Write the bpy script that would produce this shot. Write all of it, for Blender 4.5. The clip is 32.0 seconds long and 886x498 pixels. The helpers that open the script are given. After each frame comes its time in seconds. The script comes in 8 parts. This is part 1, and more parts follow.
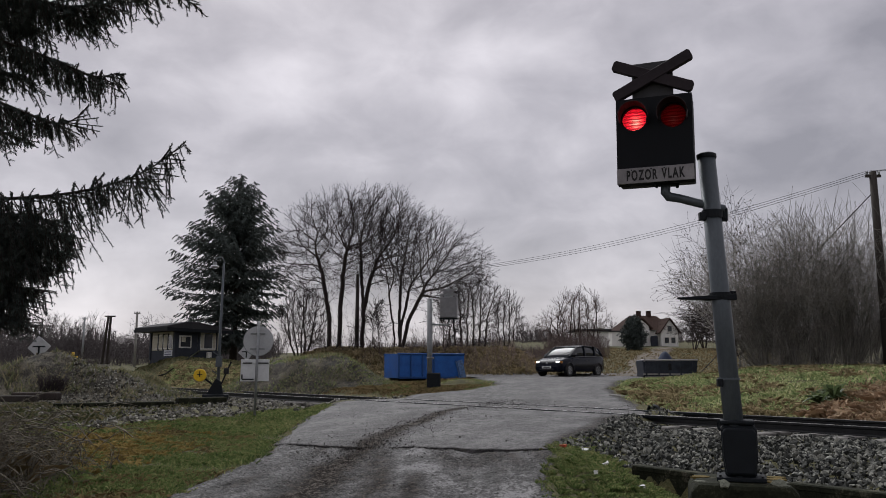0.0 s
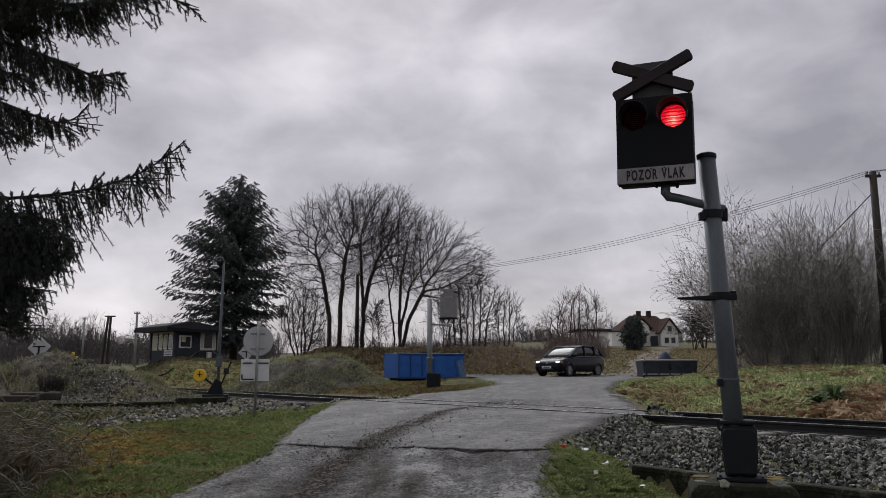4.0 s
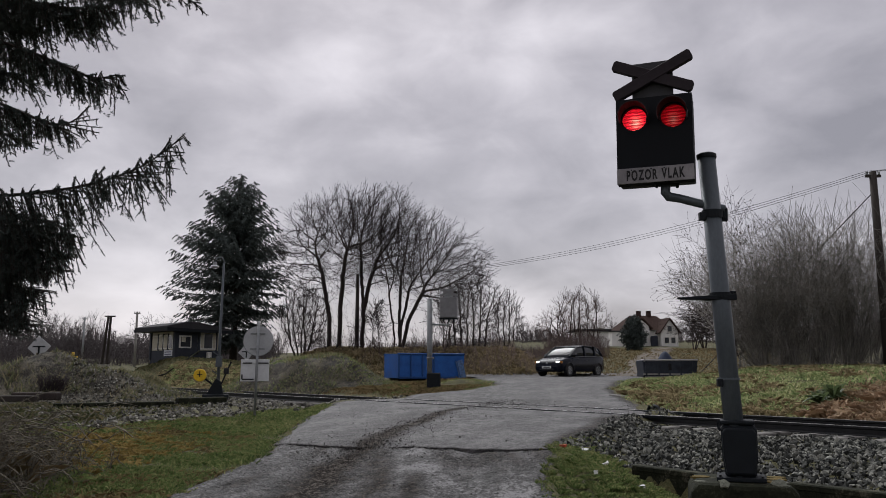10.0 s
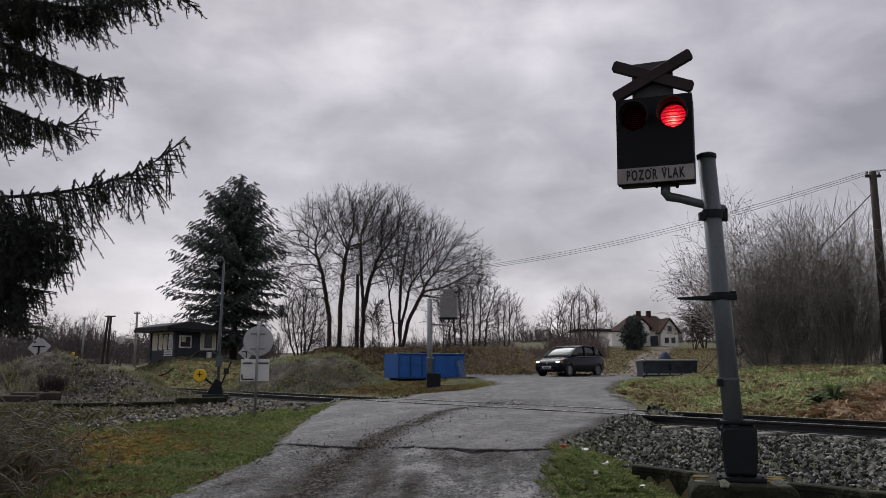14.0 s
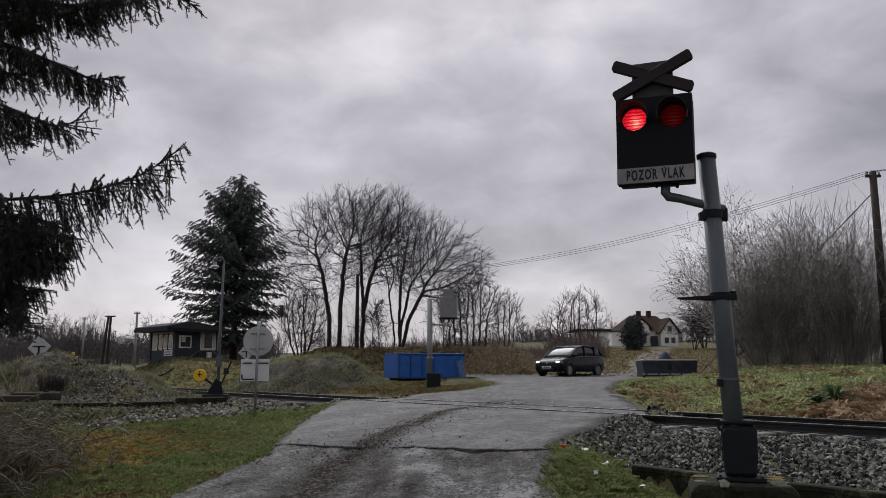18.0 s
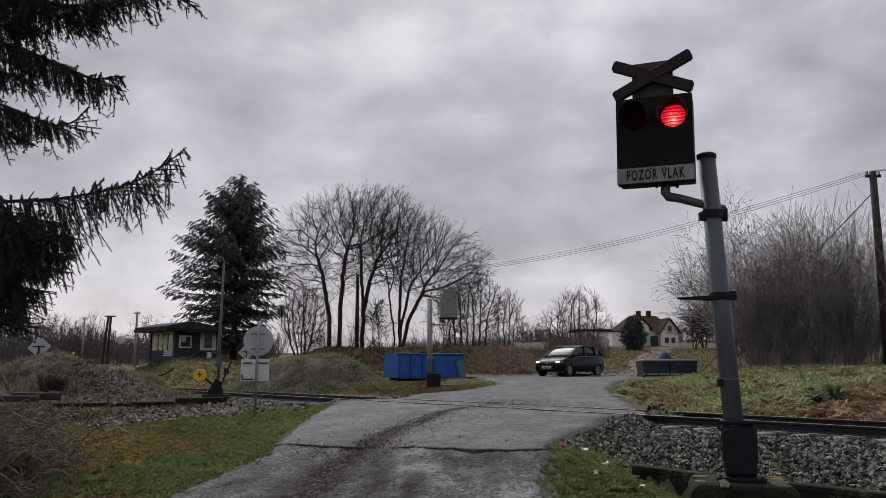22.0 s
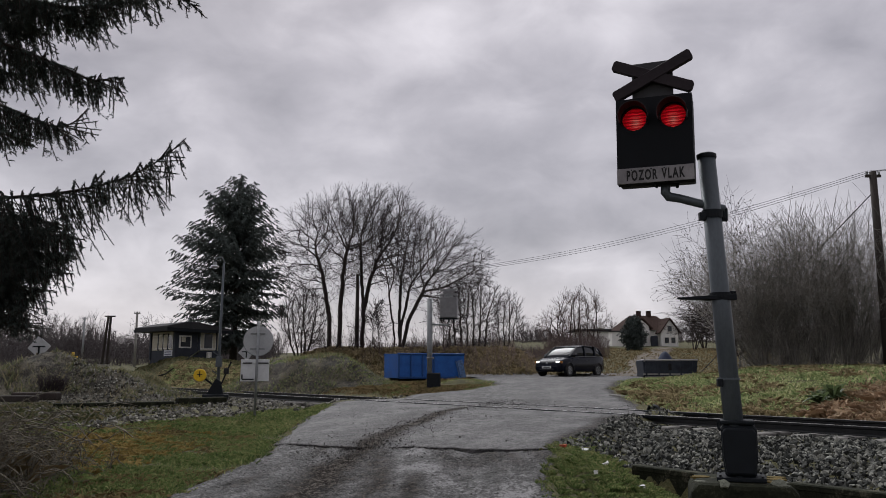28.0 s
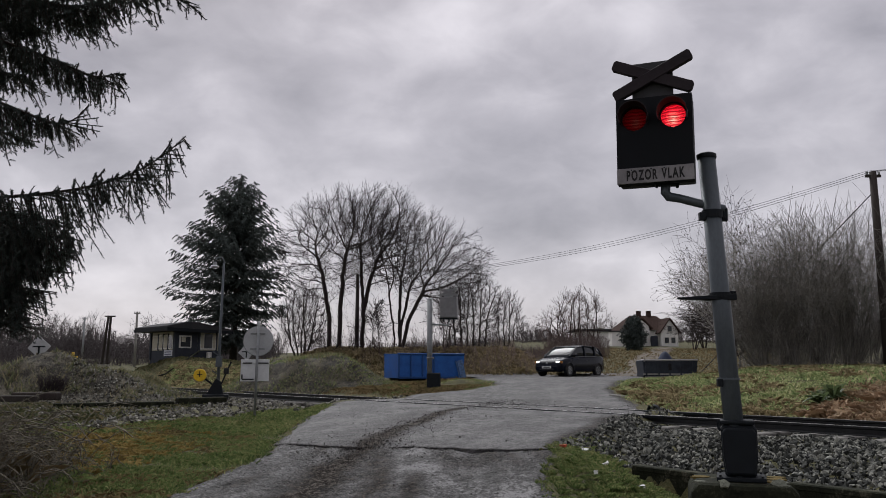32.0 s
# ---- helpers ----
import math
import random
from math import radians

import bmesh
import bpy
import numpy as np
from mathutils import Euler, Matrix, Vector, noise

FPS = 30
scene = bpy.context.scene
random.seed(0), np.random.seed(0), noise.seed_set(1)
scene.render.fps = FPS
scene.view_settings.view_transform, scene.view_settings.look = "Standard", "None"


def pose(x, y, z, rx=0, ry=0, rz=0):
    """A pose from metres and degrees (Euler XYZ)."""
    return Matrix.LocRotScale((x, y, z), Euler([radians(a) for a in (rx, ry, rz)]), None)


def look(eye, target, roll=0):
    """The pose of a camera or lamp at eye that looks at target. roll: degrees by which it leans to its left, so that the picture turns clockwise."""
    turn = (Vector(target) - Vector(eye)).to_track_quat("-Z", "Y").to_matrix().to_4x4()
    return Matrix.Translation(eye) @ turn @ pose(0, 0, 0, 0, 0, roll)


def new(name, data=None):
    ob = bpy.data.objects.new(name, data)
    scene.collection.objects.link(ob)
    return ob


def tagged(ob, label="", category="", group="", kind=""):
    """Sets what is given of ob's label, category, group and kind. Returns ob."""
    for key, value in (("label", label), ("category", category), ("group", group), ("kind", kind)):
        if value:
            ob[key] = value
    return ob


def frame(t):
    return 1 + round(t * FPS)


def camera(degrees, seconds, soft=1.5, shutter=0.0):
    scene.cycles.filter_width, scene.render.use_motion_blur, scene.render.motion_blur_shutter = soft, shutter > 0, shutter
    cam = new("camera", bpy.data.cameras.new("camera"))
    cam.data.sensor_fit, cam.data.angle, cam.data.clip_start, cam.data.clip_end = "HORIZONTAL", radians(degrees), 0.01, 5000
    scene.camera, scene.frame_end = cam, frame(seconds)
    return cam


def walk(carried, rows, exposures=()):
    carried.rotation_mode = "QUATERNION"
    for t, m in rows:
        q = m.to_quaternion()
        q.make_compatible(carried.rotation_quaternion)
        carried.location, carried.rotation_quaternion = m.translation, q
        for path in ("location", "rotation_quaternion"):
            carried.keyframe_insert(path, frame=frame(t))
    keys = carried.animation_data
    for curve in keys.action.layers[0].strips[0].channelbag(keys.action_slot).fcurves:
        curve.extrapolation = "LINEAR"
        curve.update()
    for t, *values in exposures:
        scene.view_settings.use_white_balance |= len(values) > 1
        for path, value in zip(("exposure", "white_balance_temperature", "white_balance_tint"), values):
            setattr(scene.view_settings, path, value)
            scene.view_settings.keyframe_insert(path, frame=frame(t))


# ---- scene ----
cam = camera(58.5, 32.0, soft=0.6)
EYE = pose(0, 0, 0.87, 90 + 8.69, 0, 0)
walk(cam, [(0.0, EYE), (32.0, EYE)])

# ---------------------------------------------------------------- world and light
world = bpy.data.worlds.new("world")
scene.world = world
world.use_nodes = True
wn = world.node_tree.nodes
sky = wn.new("ShaderNodeTexSky")
sky.sky_type, sky.sun_disc = "NISHITA", False
sky.sun_elevation, sky.sun_rotation = radians(52), radians(-18)
sky.air_density, sky.dust_density = 1.0, 2.0
wn["Background"].inputs["Strength"].default_value = 0.012
world.node_tree.links.new(sky.outputs["Color"], wn["Background"].inputs["Color"])
sun = new("sun", bpy.data.lights.new("sun", "SUN"))
sun.data.energy, sun.data.angle, sun.data.color = 2.2, radians(50), (0.975, 0.985, 1.0)
sun.matrix_basis = look((0, 0, 60), (14, -44, 0))
scene.view_settings.exposure = 0.3

# ---------------------------------------------------------------- mesh helpers


class Geo:
    """Collects vertices and faces, then makes one mesh object of them."""

    def __init__(self):
        self.v, self.f, self.m = [], [], []
        self.mi, self.weld = 0, False

    def add(self, verts, faces, smooth=True):
        n = len(self.v)
        self.v.extend(tuple(p) for p in verts)
        self.f.extend(tuple(i + n for i in f) for f in faces)
        self.m.extend([self.mi] * len(faces))
        return self

    def box(self, c, s, m=None, taper=1.0):
        hx, hy, hz = s[0] / 2, s[1] / 2, s[2] / 2
        pts = []
        for dz in (-1, 1):
            k = taper if dz > 0 else 1.0
            for dx, dy in ((-1, -1), (1, -1), (1, 1), (-1, 1)):
                pts.append(Vector((dx * hx * k, dy * hy * k, dz * hz)))
        if m is not None:
            pts = [m @ p for p in pts]
        c = Vector(c)
        return self.add([p + c for p in pts], [(3, 2, 1, 0), (4, 5, 6, 7), (0, 1, 5, 4), (1, 2, 6, 5), (2, 3, 7, 6), (3, 0, 4, 7)])

    def tube(self, pts, radii, n=8, caps=True):
        pts = [Vector(p) for p in pts]
        if not hasattr(radii, "__len__"):
            radii = [radii] * len(pts)
        rings, ref = [], Vector((0.31, 0.17, 0.93))
        for i, p in enumerate(pts):
            d = (pts[min(i + 1, len(pts) - 1)] - pts[max(i - 1, 0)])
            d = d.normalized() if d.length > 1e-9 else Vector((0, 0, 1))
            a = d.cross(ref)
            if a.length < 0.05:
                a = d.cross(Vector((1, 0, 0)))
            a.normalize()
            b = d.cross(a)
            r = radii[i]
            rings.append([p + (a * math.cos(k * math.tau / n) + b * math.sin(k * math.tau / n)) * r for k in range(n)])
        verts = [q for ring in rings for q in ring]
        faces = []
        for i in range(len(pts) - 1):
            for k in range(n):
                k2 = (k + 1) % n
                faces.append((i * n + k, i * n + k2, (i + 1) * n + k2, (i + 1) * n + k))
        if caps:
            faces.append(tuple(range(n - 1, -1, -1)))
            faces.append(tuple((len(pts) - 1) * n + k for k in range(n)))
        return self.add(verts, faces)

    def prism(self, poly, y0, y1, m=None):
        """A polygon in x and z, drawn out along y."""
        n = len(poly)
        pts = [Vector((x, y0, z)) for x, z in poly] + [Vector((x, y1, z)) for x, z in poly]
        if m is not None:
            pts = [m @ p for p in pts]
        faces = [tuple(range(n)), tuple(range(2 * n - 1, n - 1, -1))]
        faces += [(i, i + n, (i + 1) % n + n, (i + 1) % n) for i in range(n)]
        return self.add(pts, faces)

    def mesh(self, name, mats, bevel=0.0, smooth=False, segs=1):
        me = bpy.data.meshes.new(name)
        me.from_pydata([tuple(p) for p in self.v], [], self.f)
        for mat in mats if isinstance(mats, (list, tuple)) else [mats]:
            me.materials.append(mat)
        if any(self.m):
            me.polygons.foreach_set("material_index", self.m)
        if bevel > 0 or smooth == "fix" or self.weld:
            bm = bmesh.new()
            bm.from_mesh(me)
            if self.weld:
                bmesh.ops.remove_doubles(bm, verts=bm.verts, dist=0.0005)
            bmesh.ops.recalc_face_normals(bm, faces=bm.faces)
            if bevel > 0:
                bmesh.ops.bevel(bm, geom=[e for e in bm.edges if e.is_manifold and e.calc_face_angle(0) > 0.5],
                                offset=bevel, segments=segs, profile=0.5, affect="EDGES", clamp_overlap=True)
            bm.to_mesh(me)
            bm.free()
        if smooth:
            me.polygons.foreach_set("use_smooth", [True] * len(me.polygons))
        return me


def part(name, geo, material, parent=None, label="", bevel=0.0, smooth=False, at=None, segs=1):
    """Links a Geo (or a mesh) as one mesh object under a thing or a part."""
    me = geo.mesh(name, material, bevel, smooth, segs) if isinstance(geo, Geo) else geo
    ob = new(name, me)
    if parent is not None:
        ob.parent = parent
    if at is not None:
        ob.matrix_basis = at
    if label:
        ob["label"] = label
    return ob


def thing(name, m, label, category, group="", kind=""):
    """An Empty at the thing's base, which parents its parts."""
    return tagged(place(new(name), m), label, category, group, kind)


def place(ob, m):
    ob.matrix_basis = m
    return ob


def smooth01(a, b, x):
    t = min(1.0, max(0.0, (x - a) / (b - a)))
    return t * t * (3 - 2 * t)


def lathe(profile, n=20):
    """A surface of revolution round z from (radius, height) pairs."""
    g = Geo()
    verts = [(r * math.cos(k * math.tau / n), r * math.sin(k * math.tau / n), z) for r, z in profile for k in range(n)]
    faces = [(i * n + k, i * n + (k + 1) % n, (i + 1) * n + (k + 1) % n, (i + 1) * n + k)
             for i in range(len(profile) - 1) for k in range(n)]
    faces.append(tuple(range(n - 1, -1, -1)))
    faces.append(tuple((len(profile) - 1) * n + k for k in range(n)))
    return g.add(verts, faces)


# ---------------------------------------------------------------- materials


def nodes_of(name):
    mat = bpy.data.materials.new(name)
    mat.use_nodes = True
    return mat, mat.node_tree.nodes, mat.node_tree.links


def surface(name, stops, scale=4.0, rough=0.8, metal=0.0, bump=0.3, fine=60.0, fine_amount=0.35, depth=0.02,
            rough_var=0.15, per_object=0.0, per_island=0.0, coords="Object", stretch=(1, 1, 1), spec=0.25, coat=0.0, leaf=0.0):
    """A surface with colour varied at two scales, stains in its gloss, and a fine relief."""
    mat, n, l = nodes_of(name)
    bsdf = n["Principled BSDF"]
    tc = n.new("ShaderNodeTexCoord")
    mp = n.new("ShaderNodeMapping")
    mp.inputs["Scale"].default_value = stretch
    l.new(tc.outputs[coords], mp.inputs["Vector"])
    big, small = n.new("ShaderNodeTexNoise"), n.new("ShaderNodeTexNoise")
    for tex, s, d in ((big, scale, 6.0), (small, fine, 4.0)):
        tex.inputs["Scale"].default_value, tex.inputs["Detail"].default_value, tex.inputs["Roughness"].default_value = s, d, 0.6
        l.new(mp.outputs["Vector"], tex.inputs["Vector"])
    mix = n.new("ShaderNodeMix")
    mix.data_type = "FLOAT"
    mix.inputs[0].default_value = fine_amount
    l.new(big.outputs["Fac"], mix.inputs[2])
    l.new(small.outputs["Fac"], mix.inputs[3])
    out = mix.outputs[0]
    if per_object or per_island:
        src = n.new("ShaderNodeObjectInfo") if per_object else n.new("ShaderNodeNewGeometry")
        ma = n.new("ShaderNodeMath")
        ma.operation = "MULTIPLY_ADD"
        ma.inputs[1].default_value = per_object or per_island
        l.new(src.outputs["Random" if per_object else "Random Per Island"], ma.inputs[0])
        sub = n.new("ShaderNodeMath")
        sub.operation = "SUBTRACT"
        sub.inputs[1].default_value = (per_object or per_island) / 2
        l.new(out, sub.inputs[0])
        l.new(sub.outputs[0], ma.inputs[2])
        out = ma.outputs[0]
    ramp = n.new("ShaderNodeValToRGB")
    while len(ramp.color_ramp.elements) < len(stops):
        ramp.color_ramp.elements.new(0.5)
    for e, (p, c) in zip(ramp.color_ramp.elements, stops):
        e.position, e.color = p, (*c, 1)
    l.new(out, ramp.inputs["Fac"])
    l.new(ramp.outputs["Color"], bsdf.inputs["Base Color"])
    rr = n.new("ShaderNodeMapRange")
    rr.inputs["To Min"].default_value, rr.inputs["To Max"].default_value = max(0.02, rough - rough_var), min(1, rough + rough_var)
    l.new(big.outputs["Fac"], rr.inputs["Value"])
    l.new(rr.outputs["Result"], bsdf.inputs["Roughness"])
    bsdf.inputs["Metallic"].default_value = metal
    bsdf.inputs["Specular IOR Level"].default_value = spec
    bsdf.inputs["Coat Weight"].default_value = coat
    if bump:
        b = n.new("ShaderNodeBump")
        b.inputs["Strength"].default_value, b.inputs["Distance"].default_value = bump, depth
        l.new(mix.outputs[0], b.inputs["Height"])
        l.new(b.outputs["Normal"], bsdf.inputs["Normal"])
    if leaf:
        thin, both = n.new("ShaderNodeBsdfTranslucent"), n.new("ShaderNodeMixShader")
        l.new(ramp.outputs["Color"], thin.inputs["Color"])
        both.inputs["Fac"].default_value = leaf
        l.new(bsdf.outputs[0], both.inputs[1])
        l.new(thin.outputs[0], both.inputs[2])
        l.new(both.outputs[0], n["Material Output"].inputs["Surface"])
    return mat


def plain(name, col, rough=0.5, metal=0.0, var=0.25, scale=9.0, bump=0.08, spec=0.3, coat=0.0):
    """Paint, metal or plastic of one colour with slight dirt."""
    lo, hi = tuple(c * (1 - var) for c in col), tuple(min(1, c * (1 + var)) for c in col)
    return surface(name, [(0.3, lo), (0.7, hi)], scale, rough, metal, bump, scale * 14, 0.3, 0.003, 0.1, spec=spec, coat=coat)


def glow(name, col, strength):
    mat, n, l = nodes_of(name)
    bsdf = n["Principled BSDF"]
    bsdf.inputs["Base Color"].default_value = (*[c * 0.5 for c in col], 1)
    bsdf.inputs["Emission Color"].default_value = (*col, 1)
    bsdf.inputs["Emission Strength"].default_value = strength
    return mat


def lens_glow():
    """The lit lens: pale and hot low in the middle, deep red at the rim, cut up by wavy ribs."""
    mat, n, l = nodes_of("red_signal_lamp")
    bsdf = n["Principled BSDF"]
    bsdf.inputs["Base Color"].default_value = (0.2, 0.004, 0.01, 1)
    tc, sep, com = n.new("ShaderNodeTexCoord"), n.new("ShaderNodeSeparateXYZ"), n.new("ShaderNodeCombineXYZ")
    l.new(tc.outputs["Object"], sep.inputs[0])

    def math_node(op, a, b):
        m = n.new("ShaderNodeMath")
        m.operation = op
        for i, v in enumerate((a, b)):
            if isinstance(v, (int, float)):
                m.inputs[i].default_value = v
            else:
                l.new(v, m.inputs[i])
        return m.outputs[0]

    side = math_node("SUBTRACT", math_node("ABSOLUTE", sep.outputs["X"], 0.0), 0.152)
    high = math_node("SUBTRACT", sep.outputs["Z"], 0.535)
    l.new(math_node("MULTIPLY", side, 1.25), com.inputs["X"])
    l.new(high, com.inputs["Z"])
    far = n.new("ShaderNodeVectorMath")
    far.operation = "LENGTH"
    l.new(com.outputs[0], far.inputs[0])
    wave = n.new("ShaderNodeTexWave")
    wave.bands_direction = "Z"
    wave.inputs["Scale"].default_value, wave.inputs["Distortion"].default_value = 11.0, 2.6
    wave.inputs["Detail"].default_value, wave.inputs["Detail Scale"].default_value = 2.0, 2.2
    l.new(tc.outputs["Object"], wave.inputs["Vector"])
    ramp = n.new("ShaderNodeValToRGB")
    for _ in range(2):
        ramp.color_ramp.elements.new(0.5)
    for e, (p, c) in zip(ramp.color_ramp.elements, ((0.0, (1.0, 0.40, 0.30)), (0.30, (1.0, 0.13, 0.11)), (0.62, (0.85, 0.012, 0.03)), (1.0, (0.5, 0.004, 0.012)))):
        e.position, e.color = p, (*c, 1)
    l.new(math_node("ADD", math_node("MULTIPLY", far.outputs["Value"], 9.0), math_node("MULTIPLY", math_node("SUBTRACT", 0.5, wave.outputs["Fac"]), 0.3)), ramp.inputs["Fac"])
    l.new(ramp.outputs["Color"], bsdf.inputs["Emission Color"])
    l.new(math_node("ADD", math_node("MULTIPLY", wave.outputs["Fac"], 0.75), 0.65), bsdf.inputs["Emission Strength"])
    return mat


def filter_glass(name, col):
    """Clear tinted glass that lets the given share of light through."""
    mat, n, l = nodes_of(name)
    n.remove(n["Principled BSDF"])
    tr = n.new("ShaderNodeBsdfTransparent")
    tr.inputs["Color"].default_value = (*col, 1)
    l.new(tr.outputs[0], n["Material Output"].inputs["Surface"])
    return mat


def road_surface(name, stops, dirt, scale, fine, stretch, depth):
    """Wet road surface; the mesh's mud attribute says where dirt lies on it, broken up by grain."""
    mat, n, l = nodes_of(name)
    bsdf = n["Principled BSDF"]
    tc, mp, at = n.new("ShaderNodeTexCoord"), n.new("ShaderNodeMapping"), n.new("ShaderNodeAttribute")
    mp.inputs["Scale"].default_value = stretch
    at.attribute_name = "mud"
    l.new(tc.outputs["Object"], mp.inputs["Vector"])

    def tex(size, detail, src):
        t = n.new("ShaderNodeTexNoise")
        t.inputs["Scale"].default_value, t.inputs["Detail"].default_value, t.inputs["Roughness"].default_value = size, detail, 0.62
        l.new(src, t.inputs["Vector"])
        return t.outputs["Fac"]

    def math_node(op, a, b, c=0.0):
        m = n.new("ShaderNodeMath")
        m.operation = op
        for i, v in enumerate((a, b, c)):
            if isinstance(v, (int, float)):
                m.inputs[i].default_value = v
            else:
                l.new(v, m.inputs[i])
        return m.outputs[0]

    def ramp(fac, cols):
        r = n.new("ShaderNodeValToRGB")
        while len(r.color_ramp.elements) < len(cols):
            r.color_ramp.elements.new(0.5)
        for e, (p, c) in zip(r.color_ramp.elements, cols):
            e.position, e.color = p, (*c, 1)
        l.new(fac, r.inputs["Fac"])
        return r.outputs["Color"]

    big, grain, clots = tex(scale, 6, mp.outputs["Vector"]), tex(fine, 4, tc.outputs["Object"]), tex(7.0, 5, tc.outputs["Object"])
    tone = math_node("MULTIPLY_ADD", grain, 0.35, math_node("MULTIPLY_ADD", clots, 0.25, math_node("MULTIPLY", big, 0.40)))
    loose = math_node("MULTIPLY_ADD", clots, 0.9, math_node("MULTIPLY_ADD", grain, 1.1, math_node("ADD", at.outputs["Fac"], -1.0)))
    lay = n.new("ShaderNodeMapRange")
    lay.inputs["From Min"].default_value, lay.inputs["From Max"].default_value = 0.34, 0.86
    l.new(loose, lay.inputs["Value"])
    mix = n.new("ShaderNodeMix")
    mix.data_type = "RGBA"
    l.new(lay.outputs["Result"], mix.inputs[0])
    l.new(ramp(tone, stops), mix.inputs[6])
    l.new(ramp(math_node("MULTIPLY_ADD", clots, 0.4, math_node("MULTIPLY", grain, 0.6)), dirt), mix.inputs[7])
    l.new(mix.outputs[2], bsdf.inputs["Base Color"])
    rr = n.new("ShaderNodeMapRange")
    rr.inputs["To Min"].default_value, rr.inputs["To Max"].default_value = 0.42, 0.92
    l.new(big, rr.inputs["Value"])
    l.new(math_node("MAXIMUM", rr.outputs["Result"], math_node("MULTIPLY", lay.outputs["Result"], 0.97)), bsdf.inputs["Roughness"])
    l.new(math_node("MULTIPLY_ADD", lay.outputs["Result"], -0.26, 0.28), bsdf.inputs["Specular IOR Level"])
    bp = n.new("ShaderNodeBump")
    bp.inputs["Strength"].default_value, bp.inputs["Distance"].default_value = 0.9, depth
    l.new(math_node("MULTIPLY_ADD", lay.outputs["Result"], 0.8, math_node("MULTIPLY_ADD", clots, 0.6, grain)), bp.inputs["Height"])
    l.new(bp.outputs["Normal"], bsdf.inputs["Normal"])
    return mat


DIRT_STOPS = [(0.42, (0.010, 0.0085, 0.0072)), (0.5, (0.043, 0.0375, 0.0325)), (0.58, (0.13, 0.117, 0.105))]
ASPHALT = road_surface("wet_asphalt", [(0.44, (0.024, 0.023, 0.023)), (0.5, (0.068, 0.065, 0.065)), (0.56, (0.145, 0.140, 0.139))],
                       DIRT_STOPS, 1.4, 34, (1, 0.5, 1), 0.035)
GRAVEL = road_surface("muddy_gravel", [(0.44, (0.014, 0.0125, 0.0115)), (0.5, (0.068, 0.065, 0.064)), (0.56, (0.23, 0.225, 0.226))],
                      DIRT_STOPS, 2.2, 26, (1, 0.6, 1), 0.06)
SOIL = surface("grassy_soil", [(0.3, (0.02, 0.021, 0.009)), (0.5, (0.07, 0.067, 0.026)), (0.72, (0.15, 0.125, 0.058))],
               1.6, 0.95, 0, 1.0, 26, 0.55, 0.08)
STRAW = surface("straw_earth", [(0.43, (0.0145, 0.0125, 0.0095)), (0.5, (0.053, 0.048, 0.037)), (0.57, (0.128, 0.114, 0.085))],
                1.6, 0.95, 0, 1.0, 26, 0.55, 0.08)
BALLAST_BED = surface("ballast_bed", [(0.40, (0.010, 0.010, 0.0095)), (0.5, (0.045, 0.044, 0.041)), (0.60, (0.13, 0.126, 0.118))],
                      5.0, 0.9, 0, 1.0, 22, 0.75, 0.06)
STONE = surface("ballast_stone", [(0.15, (0.0088, 0.0098, 0.0085)), (0.5, (0.038, 0.0405, 0.035)), (0.85, (0.215, 0.215, 0.185))],
                12, 0.75, 0, 0.5, 90, 0.25, 0.004, per_island=0.85)
RUBBLE = surface("mound_rubble", [(0.15, (0.022, 0.021, 0.017)), (0.5, (0.10, 0.097, 0.082)), (0.85, (0.28, 0.27, 0.235))],
                 12, 0.8, 0, 0.5, 90, 0.25, 0.004, per_island=0.75)
STONE_PIECE = surface("ballast_stone_piece", [(0.15, (0.0088, 0.0098, 0.0085)), (0.5, (0.038, 0.0405, 0.035)), (0.85, (0.215, 0.215, 0.185))],
                      12, 0.75, 0, 0.5, 90, 0.25, 0.004, per_object=0.85)
RAIL = surface("rail_steel", [(0.3, (0.013, 0.014, 0.015)), (0.7, (0.033, 0.033, 0.034))], 6, 0.65, 0.4, 0.3, 80, 0.4, 0.004)
RAIL_TOP = surface("worn_rail_top", [(0.3, (0.35, 0.34, 0.33)), (0.7, (0.6, 0.58, 0.56))], 5, 0.28, 1.0, 0.05, 60, 0.3, 0.002)
SLEEPER = surface("sleeper", [(0.3, (0.09, 0.085, 0.08)), (0.7, (0.24, 0.23, 0.215))], 4, 0.9, 0, 0.5, 50, 0.4, 0.01)
POLE_PAINT = surface("grey_pole_paint", [(0.3, (0.06, 0.07, 0.079)), (0.6, (0.10, 0.115, 0.128)), (0.8, (0.145, 0.158, 0.17))],
                     3, 0.42, 0.2, 0.15, 60, 0.3, 0.003, stretch=(1, 1, 0.4))
DARK_PAINT = plain("blackish_paint", (0.010, 0.0125, 0.0155), 0.6, spec=0.15)
HEAD_BLACK = plain("head_matt_black", (0.0045, 0.0055, 0.0075), 0.75, spec=0.2)
HEAD_BACK = plain("head_dark_grey", (0.035, 0.034, 0.037), 0.6)
CROSS = surface("faded_cross_paint", [(0.3, (0.015, 0.011, 0.013)), (0.7, (0.033, 0.025, 0.029))], 7, 0.7, 0, 0.2, 60, 0.3, 0.003, spec=0.2)
BOARD_WHITE = surface("dirty_white_board", [(0.3, (0.15, 0.14, 0.145)), (0.7, (0.30, 0.285, 0.29))], 5, 0.55, 0, 0.1, 50, 0.3, 0.002)
LETTER = plain("black_lettering", (0.01, 0.01, 0.01), 0.6)
